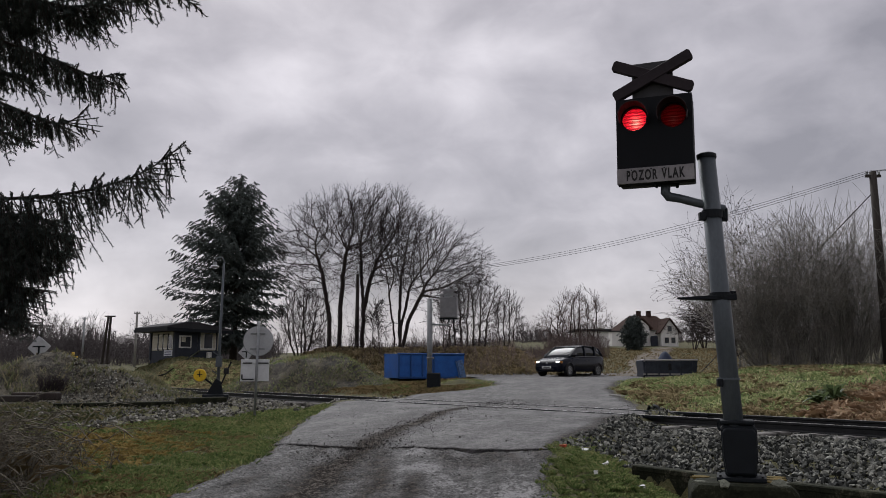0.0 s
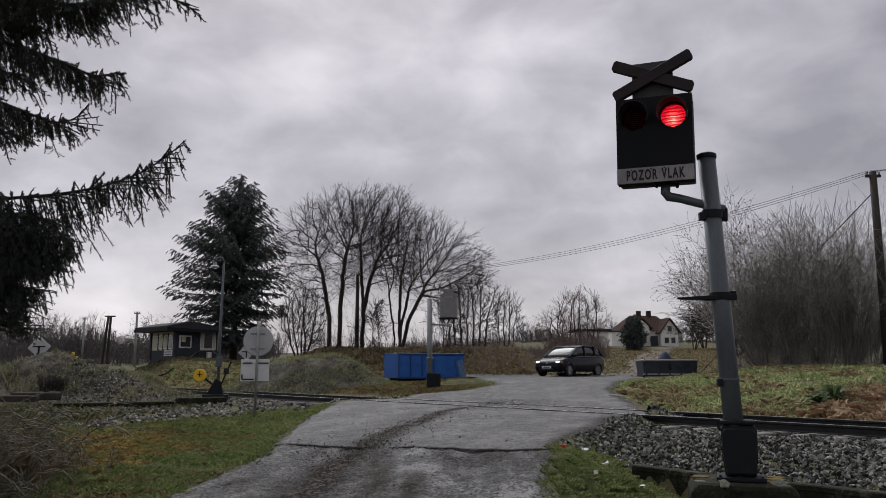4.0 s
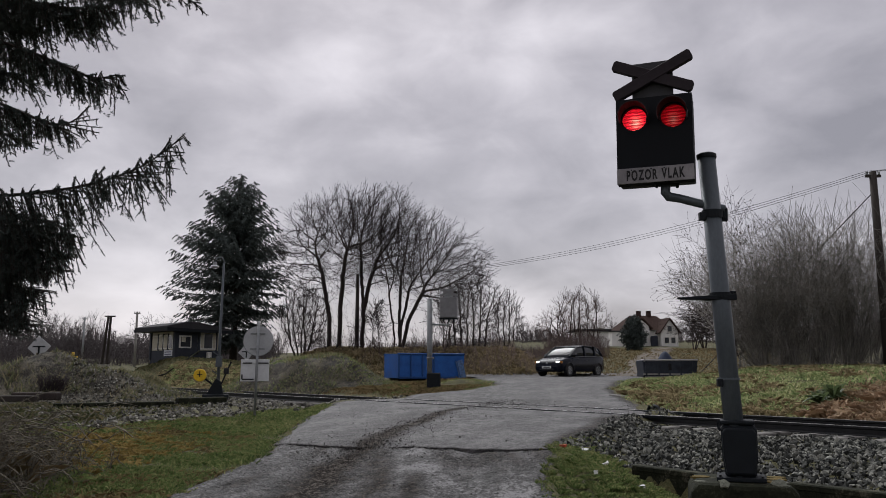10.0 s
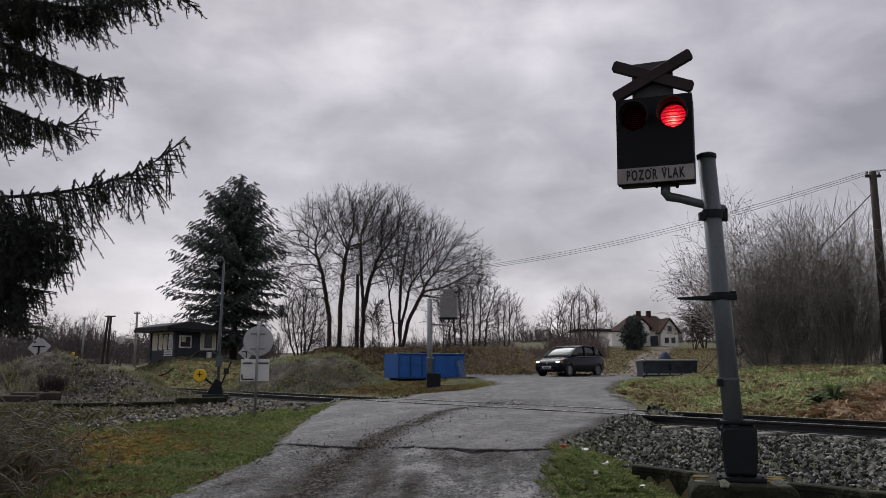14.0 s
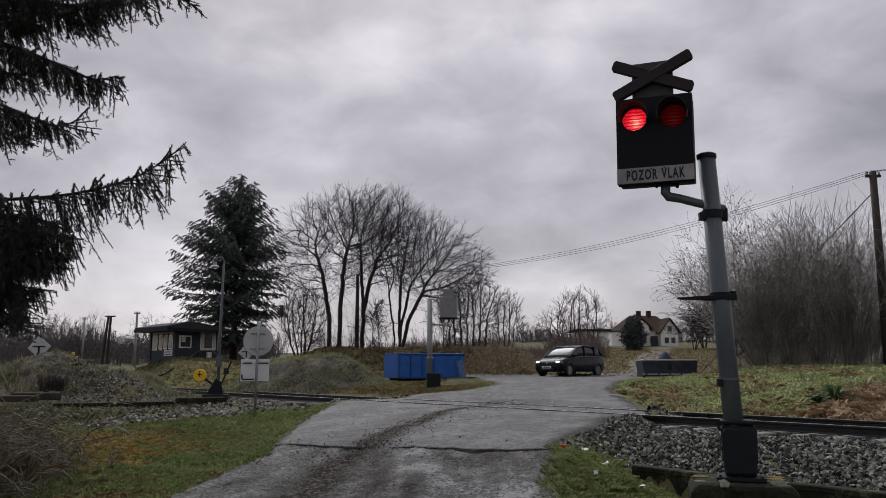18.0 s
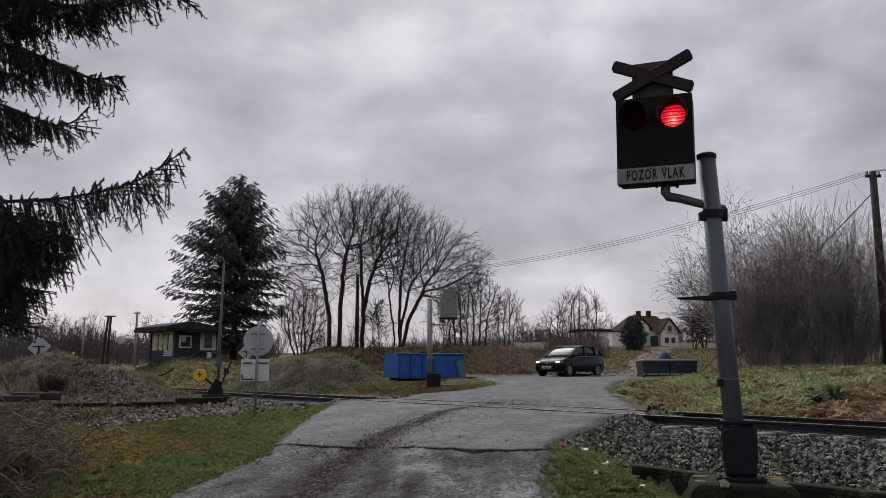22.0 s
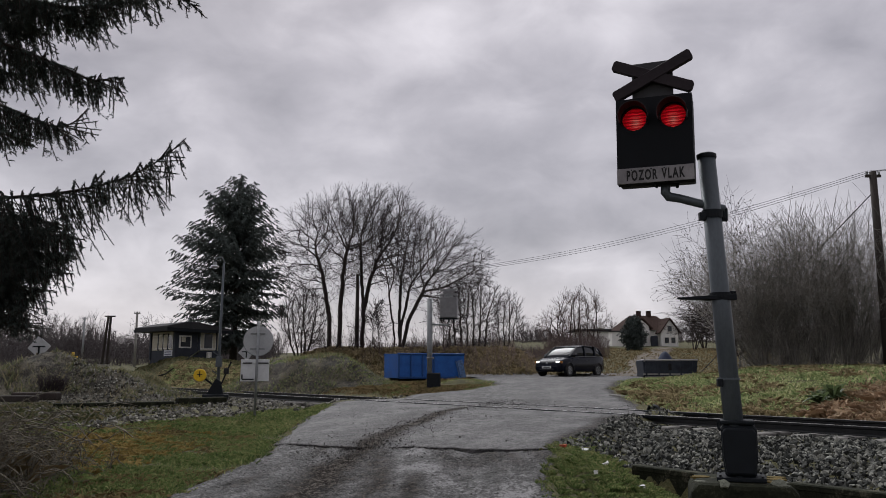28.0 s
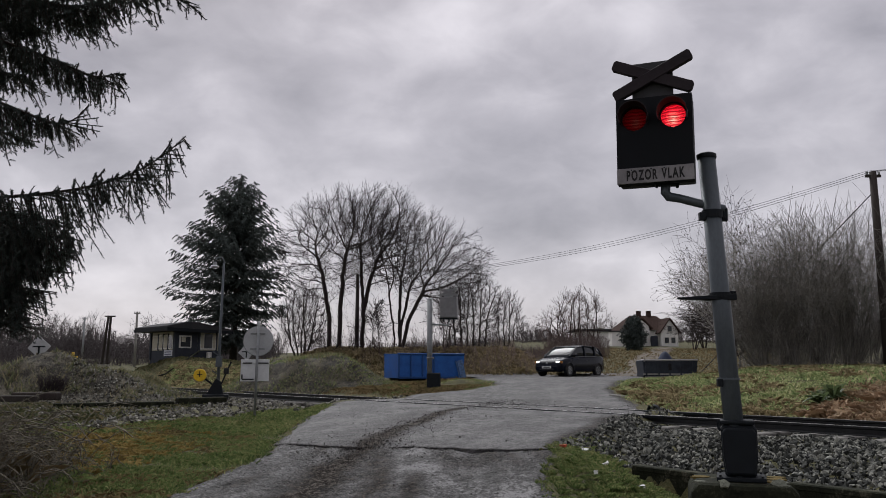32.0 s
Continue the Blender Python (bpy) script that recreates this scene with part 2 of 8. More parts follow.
CONCRETE = surface("mossy_concrete", [(0.38, (0.008, 0.009, 0.0055)), (0.55, (0.026, 0.028, 0.017)), (0.68, (0.12, 0.11, 0.08))],
                   5, 0.92, 0, 0.8, 45, 0.4, 0.02, spec=0.12)
CONCRETE_PALE = surface("pale_concrete", [(0.3, (0.16, 0.155, 0.145)), (0.7, (0.36, 0.35, 0.33))], 4, 0.9, 0, 0.5, 50, 0.35, 0.01)
SIGN_BACK = surface("sign_back", [(0.3, (0.32, 0.33, 0.34)), (0.7, (0.46, 0.47, 0.48))], 3, 0.5, 0.3, 0.05, 30, 0.3, 0.002)
HOUSING = surface("weathered_housing", [(0.3, (0.15, 0.15, 0.155)), (0.7, (0.25, 0.25, 0.255))], 4, 0.6, 0.1, 0.1, 40, 0.3, 0.003)
ZINC = plain("zinc_post", (0.22, 0.23, 0.235), 0.5, 0.5)
BLUE = surface("blue_skip_paint", [(0.28, (0.012, 0.06, 0.21)), (0.6, (0.022, 0.115, 0.40)), (0.8, (0.05, 0.17, 0.5))], 2.2, 0.5, 0, 0.2, 40, 0.3, 0.004)
# The skip's blue with shade put into it, for ribs, rails and floor
BLUE_SHADED = plain("blue_shadowed_ribs", (0.012, 0.06, 0.20), 0.5)
CAR_PAINT = plain("dark_blue_black_car_paint", (0.006, 0.008, 0.014), 0.25, 0.0, 0.1, 3, 0.0, spec=0.12, coat=0.04)
CAR_GLASS = plain("car_glass", (0.012, 0.015, 0.018), 0.1, 0, 0.1, 3, 0.0, spec=0.3)
TYRE = plain("tyre_rubber", (0.012, 0.012, 0.012), 0.85)
RIM = plain("wheel_trim_silver", (0.30, 0.31, 0.32), 0.35, 0.7)
TRIM_BLACK = plain("black_plastic", (0.015, 0.015, 0.016), 0.6)
PLATE = plain("number_plate_white", (0.6, 0.6, 0.58), 0.5)
HEADLIGHT = glow("headlight_lit", (1.0, 0.97, 0.92), 3.0)
PLASTER = surface("booth_plaster", [(0.3, (0.30, 0.275, 0.22)), (0.7, (0.46, 0.43, 0.35))], 2.5, 0.9, 0, 0.4, 40, 0.3, 0.01)
BOOTH_DARK = surface("booth_dark_boards", [(0.3, (0.022, 0.026, 0.036)), (0.7, (0.05, 0.056, 0.07))], 3, 0.8, 0, 0.4, 40, 0.3, 0.01)
ROOF_FELT = surface("roof_felt", [(0.3, (0.02, 0.02, 0.022)), (0.7, (0.045, 0.044, 0.047))], 3, 0.85, 0, 0.5, 40, 0.3, 0.01)
WIN_WHITE = plain("window_white", (0.62, 0.61, 0.56), 0.5)
PANE = plain("dark_window_glass", (0.03, 0.034, 0.04), 0.06, 0, 0.1, 3, 0.0, spec=0.8)
CURTAIN = plain("pale_curtain", (0.45, 0.42, 0.34), 0.9)
YELLOW = plain("yellow_paint", (0.62, 0.40, 0.02), 0.5)
BARK = surface("bark", [(0.3, (0.018, 0.014, 0.013)), (0.7, (0.06, 0.048, 0.043))], 5, 0.95, 0, 0.8, 40, 0.4, 0.02, stretch=(1, 1, 0.3))
TWIG = surface("twigs", [(0.3, (0.014, 0.010, 0.011)), (0.7, (0.040, 0.029, 0.030))], 1.2, 0.95, 0, 0, 20, 0.3)
COPPICE = surface("coppice_twigs", [(0.3, (0.10, 0.096, 0.089)), (0.7, (0.30, 0.28, 0.25))], 0.7, 0.95, 0, 0, 20, 0.3, per_island=0.3)
TWIG_TAN = surface("tan_twigs", [(0.3, (0.11, 0.084, 0.072)), (0.7, (0.27, 0.205, 0.17))], 0.7, 0.95, 0, 0, 20, 0.3)
TWIG_RED = surface("reddish_twigs", [(0.3, (0.052, 0.038, 0.036)), (0.7, (0.125, 0.09, 0.082))], 0.7, 0.95, 0, 0, 20, 0.3)
NEEDLE = surface("spruce_needles", [(0.3, (0.030, 0.041, 0.039)), (0.7, (0.072, 0.086, 0.078))], 1.5, 0.8, 0, 0, 20, 0.4, per_island=0.3)
GRASS = surface("grass_blades", [(0.12, (0.058, 0.09, 0.03)), (0.42, (0.138, 0.192, 0.066)), (0.70, (0.255, 0.27, 0.115)), (0.95, (0.40, 0.34, 0.195))],
                0.5, 0.7, 0, 0, 9, 0.4, per_island=0.6, leaf=0.55)
CHIPS = surface("earth_clods", [(0.15, (0.033, 0.028, 0.022)), (0.5, (0.10, 0.086, 0.066)), (0.9, (0.22, 0.195, 0.155))], 6, 0.9, 0, 0, 60, 0.3, per_island=0.8)
MEADOW = surface("meadow_grass_blades", [(0.12, (0.14, 0.19, 0.08)), (0.42, (0.28, 0.35, 0.15)), (0.70, (0.47, 0.47, 0.24)), (0.95, (0.62, 0.56, 0.37))],
                 0.5, 0.7, 0, 0, 9, 0.4, per_island=0.6, leaf=0.55)
HAY = surface("hay_blades", [(0.15, (0.14, 0.11, 0.06)), (0.5, (0.32, 0.26, 0.15)), (0.9, (0.55, 0.45, 0.28))], 0.6, 0.8, 0, 0, 9, 0.4, per_island=0.6, leaf=0.45)
STRAW_GOLD = surface("golden_moss_straw", [(0.15, (0.12, 0.085, 0.03)), (0.5, (0.29, 0.205, 0.07)), (0.9, (0.46, 0.35, 0.15))], 0.6, 0.8, 0, 0, 9, 0.4, per_island=0.6, leaf=0.45)
DRY_GRASS = surface("dry_grass_blades", [(0.15, (0.08, 0.06, 0.03)), (0.5, (0.20, 0.15, 0.078)), (0.9, (0.38, 0.29, 0.155))],
                    0.6, 0.8, 0, 0, 9, 0.4, per_island=0.6, leaf=0.4)
RUST_GRASS = surface("rusty_bracken", [(0.15, (0.28, 0.18, 0.115)), (0.5, (0.50, 0.36, 0.245)), (0.9, (0.68, 0.54, 0.40))],
                     0.9, 0.8, 0, 0, 9, 0.4, per_island=0.6, leaf=0.5)
BRAMBLE = surface("bramble_stems", [(0.15, (0.033, 0.029, 0.022)), (0.5, (0.10, 0.088, 0.066)), (0.9, (0.22, 0.19, 0.145))], 2, 0.9, 0, 0, 20, 0.4, per_island=0.5)
TWIG_FAR = surface("far_twigs", [(0.3, (0.032, 0.027, 0.028)), (0.7, (0.07, 0.058, 0.058))], 0.3, 0.95, 0, 0, 4, 0.3)
HOOD = plain("hood_paint", (0.03, 0.022, 0.024), 0.7, spec=0.2)
WOOD_POLE = surface("tarred_pole_wood", [(0.3, (0.02, 0.017, 0.015)), (0.7, (0.055, 0.046, 0.04))], 4, 0.9, 0, 0.6, 40, 0.4, 0.01, stretch=(1, 1, 0.2))
WIRE = plain("overhead_wire", (0.05, 0.05, 0.055), 0.6)
ROOF_TILE = surface("old_roof_tiles", [(0.3, (0.034, 0.023, 0.020)), (0.7, (0.07, 0.045, 0.038))], 3, 0.95, 0, 0.5, 30, 0.4, 0.02, spec=0.05)
HOUSE_WALL = surface("house_render", [(0.3, (0.66, 0.65, 0.62)), (0.7, (0.84, 0.83, 0.80))], 1.5, 0.9, 0, 0.2, 30, 0.3, 0.01)
TRAILER = surface("grey_trailer_steel", [(0.35, (0.012, 0.015, 0.023)), (0.65, (0.048, 0.056, 0.074))], 3, 0.6, 0.0, 0.2, 40, 0.3, 0.004)
TRAILER_EDGE = plain("grey_trailer_rim", (0.27, 0.26, 0.25), 0.6, 0.0)
TARP = plain("blue_tarpaulin", (0.018, 0.027, 0.055), 0.7)
LAMP_RED = lens_glow()
# Made-up panes before the constant lamps; covering them stands for the flashing
DIM_HALF = filter_glass("lamp_dimmer_light", (0.25, 0.17, 0.18))
DIM_QUARTER = filter_glass("lamp_dimmer_medium", (0.14, 0.09, 0.09))
DIM_DARK = filter_glass("lamp_dimmer_dark", (0.035, 0.02, 0.02))
WHITE_LITTER = plain("white_litter", (0.6, 0.6, 0.58), 0.7)
RED_LITTER = plain("red_litter", (0.4, 0.06, 0.03), 0.6)
GRIT = surface("lane_grit", [(0.1, (0.035, 0.033, 0.031)), (0.5, (0.08, 0.078, 0.075)), (0.9, (0.17, 0.167, 0.16))],
               12, 0.7, 0, 0, 90, 0.25, 0.004, per_island=0.7)
LEAF = surface("low_leaves", [(0.2, (0.05, 0.075, 0.032)), (0.6, (0.11, 0.145, 0.065)), (0.9, (0.18, 0.21, 0.105))], 2, 0.5, 0, 0, 20, 0.3, per_island=0.5, leaf=0.4)
LICHEN = surface("pale_lichen", [(0.3, (0.05, 0.055, 0.04)), (0.7, (0.19, 0.195, 0.155))], 14, 0.95, 0, 0.6, 80, 0.5, 0.01)
MOSS_GOLD = surface("golden_moss", [(0.3, (0.05, 0.04, 0.013)), (0.7, (0.17, 0.12, 0.035))], 14, 0.95, 0, 0.8, 80, 0.5, 0.02)
# Near-black: the darkness of the deep ditch, put into colour
DITCH_SHADE = surface("ditch_shade_black", [(0.3, (0.004, 0.004, 0.0035)), (0.7, (0.012, 0.011, 0.009))], 4, 0.7, 0, 0.5, 40, 0.4, 0.02, spec=0.1)
MUD = surface("wet_mud", [(0.3, (0.022, 0.019, 0.017)), (0.7, (0.055, 0.05, 0.045))], 6, 0.5, 0, 0.8, 50, 0.5, 0.02)
DIRT = surface("sandy_dirt", [(0.3, (0.06, 0.05, 0.038)), (0.7, (0.16, 0.135, 0.105))], 0.8, 0.9, 0, 0.6, 20, 0.5, 0.03)
MOUND_GRASS = surface("mound_grass", [(0.12, (0.047, 0.063, 0.03)), (0.4, (0.116, 0.126, 0.062)), (0.7, (0.205, 0.178, 0.102)), (0.95, (0.305, 0.252, 0.16))],
                      0.7, 0.8, 0, 0, 9, 0.4, per_island=0.6, leaf=0.4)


def cloud_material():
    mat, n, l = nodes_of("cloud_cover")
    n.remove(n["Principled BSDF"])
    tc = n.new("ShaderNodeTexCoord")
    mp = n.new("ShaderNodeMapping")
    mp.inputs["Scale"].default_value = (1, 1, 1.7)
    l.new(tc.outputs["Object"], mp.inputs["Vector"])
    total = None
    for s, d, r, amount, dist in ((0.00055, 2.0, 0.5, 0.62, 0.15), (0.0019, 6.0, 0.52, 0.38, 0.25)):
        tex = n.new("ShaderNodeTexNoise")
        tex.inputs["Scale"].default_value, tex.inputs["Detail"].default_value = s, d
        tex.inputs["Roughness"].default_value, tex.inputs["Distortion"].default_value = r, dist
        l.new(mp.outputs["Vector"], tex.inputs["Vector"])
        ma = n.new("ShaderNodeMath")
        ma.operation = "MULTIPLY_ADD"
        ma.inputs[1].default_value, ma.inputs[2].default_value = amount, 0.0
        l.new(tex.outputs["Fac"], ma.inputs[0])
        if total is not None:
            l.new(total, ma.inputs[2])
        total = ma.outputs[0]
    ramp = n.new("ShaderNodeValToRGB")
    ramp.color_ramp.elements[0].position, ramp.color_ramp.elements[0].color = 0.34, (0.218, 0.206, 0.226, 1)
    ramp.color_ramp.elements[1].position, ramp.color_ramp.elements[1].color = 0.67, (0.565, 0.538, 0.57, 1)
    mid = ramp.color_ramp.elements.new(0.5)
    mid.color = (0.36, 0.341, 0.368, 1)
    l.new(total, ramp.inputs["Fac"])
    sep, low, pw = n.new("ShaderNodeSeparateXYZ"), n.new("ShaderNodeMapRange"), n.new("ShaderNodeMath")
    l.new(tc.outputs["Object"], sep.inputs[0])
    low.inputs["From Min"].default_value, low.inputs["From Max"].default_value = 900.0, 0.0
    low.inputs["To Min"].default_value, low.inputs["To Max"].default_value = 0.0, 1.0
    l.new(sep.outputs["Z"], low.inputs["Value"])
    pw.operation = "MULTIPLY_ADD"
    pw.inputs[1].default_value, pw.inputs[2].default_value = 0.22, 1.0
    l.new(low.outputs["Result"], pw.inputs[0])
    em, tr, ad = n.new("ShaderNodeEmission"), n.new("ShaderNodeBsdfTransparent"), n.new("ShaderNodeAddShader")
    l.new(pw.outputs[0], em.inputs["Strength"])
    tr.inputs["Color"].default_value = (0.95, 0.95, 0.95, 1)
    l.new(ramp.outputs["Color"], em.inputs["Color"])
    l.new(em.outputs[0], ad.inputs[0])
    l.new(tr.outputs[0], ad.inputs[1])
    l.new(ad.outputs[0], n["Material Output"].inputs["Surface"])
    mat.cycles.emission_sampling = "NONE"
    return mat


CLOUD = cloud_material()

# ---------------------------------------------------------------- the lie of the land
# s: metres beyond the near rail; u: metres along the track
TA, TB, TC = 0.78, 0.626, 13.0


def track_su(x, y):
    return TA * x + TB * y - TC, TB * x - TA * y


def track_xy(s, u):
    return TA * (s + TC) + TB * u, TB * (s + TC) - TA * u


TRACK_TURN = math.degrees(math.atan2(-TA, TB))


def road_left(y):
    pts = ((-5, -2.2), (6, -2.95), (10, -3.0), (12.4, -2.85), (16, -3.1), (23.6, -2.9), (25.5, -1.3), (28.0, 1.0), (30.5, 2.0), (34, 1.6), (40, 1.0))
    return interp(pts, y)


def road_right(y):
    pts = ((-5, 2.2), (6, 1.25), (8.3, 1.2), (11.2, 1.6), (14.0, 2.75), (15.2, 3.35), (17.0, 4.6), (20, 4.7), (24.5, 5.1), (28, 6.0), (31, 7.4), (36, 9.5), (40, 10.5))
    return interp(pts, y)


def interp(pts, y):
    if y <= pts[0][0]:
        return pts[0][1]
    for (y0, x0), (y1, x1) in zip(pts, pts[1:]):
        if y <= y1:
            return x0 + (x1 - x0) * smooth01(0, 1, (y - y0) / (y1 - y0))
    return pts[-1][1]


def on_road(x, y):
    """1 on the road, falling to 0 within a metre beside it."""
    out = max(road_left(y) - x, x - road_right(y))
    return 1 - smooth01(0.0, 0.9, out)


def ground(x, y):
    s, u = track_su(x, y)
    r = on_road(x, y) if -5 < y < 40 else 0.0
    left = smooth01(-3.0, -6.5, x)
    z = -0.45 * (1 - 0.6 * left) * smooth01(1, 9, -s) + min(0.5, 0.052 * max(0.0, s - 1.8))
    bed = smooth01(-8.0, -4.5, s) * (1 - smooth01(2.6, 4.0, s)) * (1 - r)
    z -= (0.22 - 0.12 * left * (1 - smooth01(-1.5, -0.5, s))) * bed
    # ditch beside the signal's footing
    ditch = smooth01(-7.9, -7.2, s) * (1 - smooth01(-5.0, -4.76, s)) * smooth01(2.24, 2.42, x) * (1 - r)
    z -= 0.75 * ditch
    # meadow beyond the track
    field = smooth01(3.4, 8.5, s) * smooth01(0.6, 5.2, x - road_right(min(y, 40))) * (1 - smooth01(26, 31.5, y))
    z += 0.42 * field
    # rising land behind
    if y > 40:
        z += (y - 40) * (0.032 + 0.024 * smooth01(-10, 15, x)) * (1 - smooth01(90, 400, y)) + 3.0 * smooth01(90, 400, y)
    bank = smooth01(40.3, 45.0, y) * (1 - smooth01(3.6, 6.4, x)) * smooth01(-9.8, -6.8, x)
    z += 1.15 * bank * (1 - smooth01(60, 120, y))
    # embankment under the booth
    z += 1.15 * math.exp(-((x + 16.5) / 6.5) ** 2 - ((y - 47.5) / 5.0) ** 2) * smooth01(2.3, 4.6, s)
    # mossy hump at the lane's edge
    z += 0.24 * math.exp(-((x - 1.72) / 0.42) ** 2 - ((y - 8.9) / 1.5) ** 2)
    k = 0.05 * (1 - r) + 0.006
    return z + k * noise.noise((x * 0.7, y * 0.7, 0)) + 0.6 * k * noise.noise((x * 2.3, y * 2.3, 5))


def spread(edges, steps):
    out = []
    for (a, b), d in zip(zip(edges, edges[1:]), steps):
        n = max(1, round((b - a) / d))
        out += [a + (b - a) * i / n for i in range(n)]
    return out + [edges[-1]]


def sheet(xs, ys, height):
    g = Geo()
    n = len(xs)
    g.v = [(x, y, height(x, y)) for y in ys for x in xs]
    g.f = [(j * n + i, j * n + i + 1, (j + 1) * n + i + 1, (j + 1) * n + i) for j in range(len(ys) - 1) for i in range(n - 1)]
    g.m = [0] * len(g.f)
    return g


gx = spread((-4200, -1200, -300, -90, -30, -9, 1.5, 2.7, 9, 30, 90, 300, 1200, 4200), (1000, 150, 30, 3, 0.75, 0.2, 0.06, 0.2, 0.75, 3, 30, 150, 1000))
gy = spread((-4200, -900, -100, -8, 4, 20, 48, 110, 320, 1200, 4200), (1100, 200, 12, 2, 0.2, 0.45, 2.5, 20, 150, 1000))


def sod(x, y):
    """The ground sheet: it dips under the road's own surface."""
    z = ground(x, y)
    if -5 < y < 40:
        z -= 0.12 * smooth01(0.05, 0.4, min(x - road_left(y), road_right(y) - x))
    return z


tagged(part("ground", sheet(gx, gy, sod), SOIL, smooth=True), "damp winter meadow ground with moss and dead grass", "ground", kind="structure")


# ---------------------------------------------------------------- road
def asphalt_edge(x):
    """Where the asphalt of the crossing breaks off towards the gravel lane."""
    return 11.87 - 0.58 * x + 0.16 * noise.noise((x * 0.8, 3, 7)) + 0.07 * noise.noise((x * 3.5, 3, 9))


def mud(x, y):
    """How much loose dirt lies on the road: a trail dragged over the crossing, and bands along the lane."""
    trail = interp(((5, -1.5), (8.4, -1.53), (9.8, -1.5), (11.3, -1.42), (12.8, -1.15), (14.2, -0.8), (15.8, -0.25), (18.6, 0.5), (22.8, 1.9), (28, 3.8)), y)
    wide = interp(((5, 0.6), (9.8, 0.5), (12.8, 0.42), (15.8, 0.26), (22.8, 0.07)), y)
    m = 0.95 * math.exp(-((x - trail - 0.12 * noise.noise((x, y * 1.2, 21))) / wide) ** 2) * (1 - smooth01(17, 23, y))
    m = max(m, 0.34 * math.exp(-((x - trail + 0.5) / (wide + 0.5)) ** 2) * (1 - smooth01(16, 20, y)))
    if y < asphalt_edge(x):
        m = max(m, 0.34 + 0.75 * noise.noise((x * 1.9, y * 0.3, 31)) + 0.25 * noise.noise((x * 4.5, y * 1.1, 32)))
        m = max(m, 0.8 * math.exp(-((x + 0.35) / 0.2) ** 2) * (1 - smooth01(9.0, 11.0, y)), 0.62 * math.exp(-((y - asphalt_edge(x)) / 0.18) ** 2))
    else:
        m = max(m, 0.08 + 0.34 * noise.noise((x * 0.7, y * 0.35, 33)))
    rim = min(x - road_left(y), road_right(y) - x)
    return max(m, 0.7 * (1 - smooth01(0.0, 0.45, rim)))


def road_sheet(y0, y1, n_along, n_across, lift, rough_amount, ruts, ragged=False):
    g = Geo()
    for j in range(n_along + 1):
        for i in range(n_across + 1):
            k = i / n_across
            y = y0 + (y1 - y0) * j / n_along
            a, b = road_left(y), road_right(y)
            x = a + (b - a) * k + 0.16 * noise.noise((y * 1.3, k * 2 + 9, 3)) * (1 if k in (0, 1) else 0)
            low = 0.0
            if ragged:
                e = asphalt_edge(x)
                y = e + (y1 - e) * max(0, j - 1) / (n_along - 1) + (0.05 if j == 0 else 0.0)
                low = 0.024 * (1 - smooth01(e, e + 0.5, y)) + 0.02 * math.exp(-((x + 1.25) / 0.55) ** 2) * (1 - smooth01(e, e + 0.4, y))
            z = ground(x, y) + lift - low
            z += rough_amount * (noise.noise((x * 1.6, y * 1.6, 2)) + 0.7 * noise.noise((x * 5, y * 5, 4)) + 0.8 * noise.noise((x * 12, y * 9, 6)) + 0.5 * noise.noise((x * 27, y * 27, 8)))
            s = track_su(x, y)[0]
            z -= (lift + 0.014) * smooth01(-1.2, -0.5, s) * (1 - smooth01(2.0, 2.7, s)) if lift > 0.03 else 0.0
            if ruts:
                for c in (0.30, 0.74):
                    z -= ruts * math.exp(-((k - c - 0.03 * noise.noise((y * 0.5, c, 1))) / 0.055) ** 2)
                e = asphalt_edge(x)
                z -= 0.022 * smooth01(e - 0.09, e - 0.02, y) * (1 - math.exp(-((x + 1.25) / 0.55) ** 2))
                z -= 0.10 * smooth01(e + 0.01, e + 0.1, y)
            z -= 0.05 * (smooth01(0.44, 0.5, abs(k - 0.5)))
            if ragged and j == 0:
                z -= 0.11
            g.v.append((x, y, z))
    m = n_across + 1
    g.f = [(j * m + i, j * m + i + 1, (j + 1) * m + i + 1, (j + 1) * m + i) for j in range(n_along) for i in range(n_across)]
    g.m = [0] * len(g.f)
    return g


def with_mud(ob):
    layer = ob.data.attributes.new("mud", "FLOAT", "POINT")
    layer.data.foreach_set("value", [mud(v.co.x, v.co.y) for v in ob.data.vertices])
    return ob


tagged(with_mud(part("road", road_sheet(5.5, 14.2, 270, 130, 0.012, 0.028, 0.05), GRAVEL, smooth=True)),
       "muddy gravel lane with wheel ruts and puddled grit", "road", kind="structure")
tagged(with_mud(part("road", road_sheet(-5, 5.52, 60, 40, 0.012, 0.02, 0.05), GRAVEL, smooth=True)),
       "muddy gravel lane with wheel ruts and puddled grit", "road", kind="structure")
tagged(with_mud(part("road", road_sheet(11.0, 40, 240, 100, 0.040, 0.008, 0.0, True), ASPHALT, smooth=True)),
       "worn wet grey asphalt over the level crossing", "road", kind="structure")

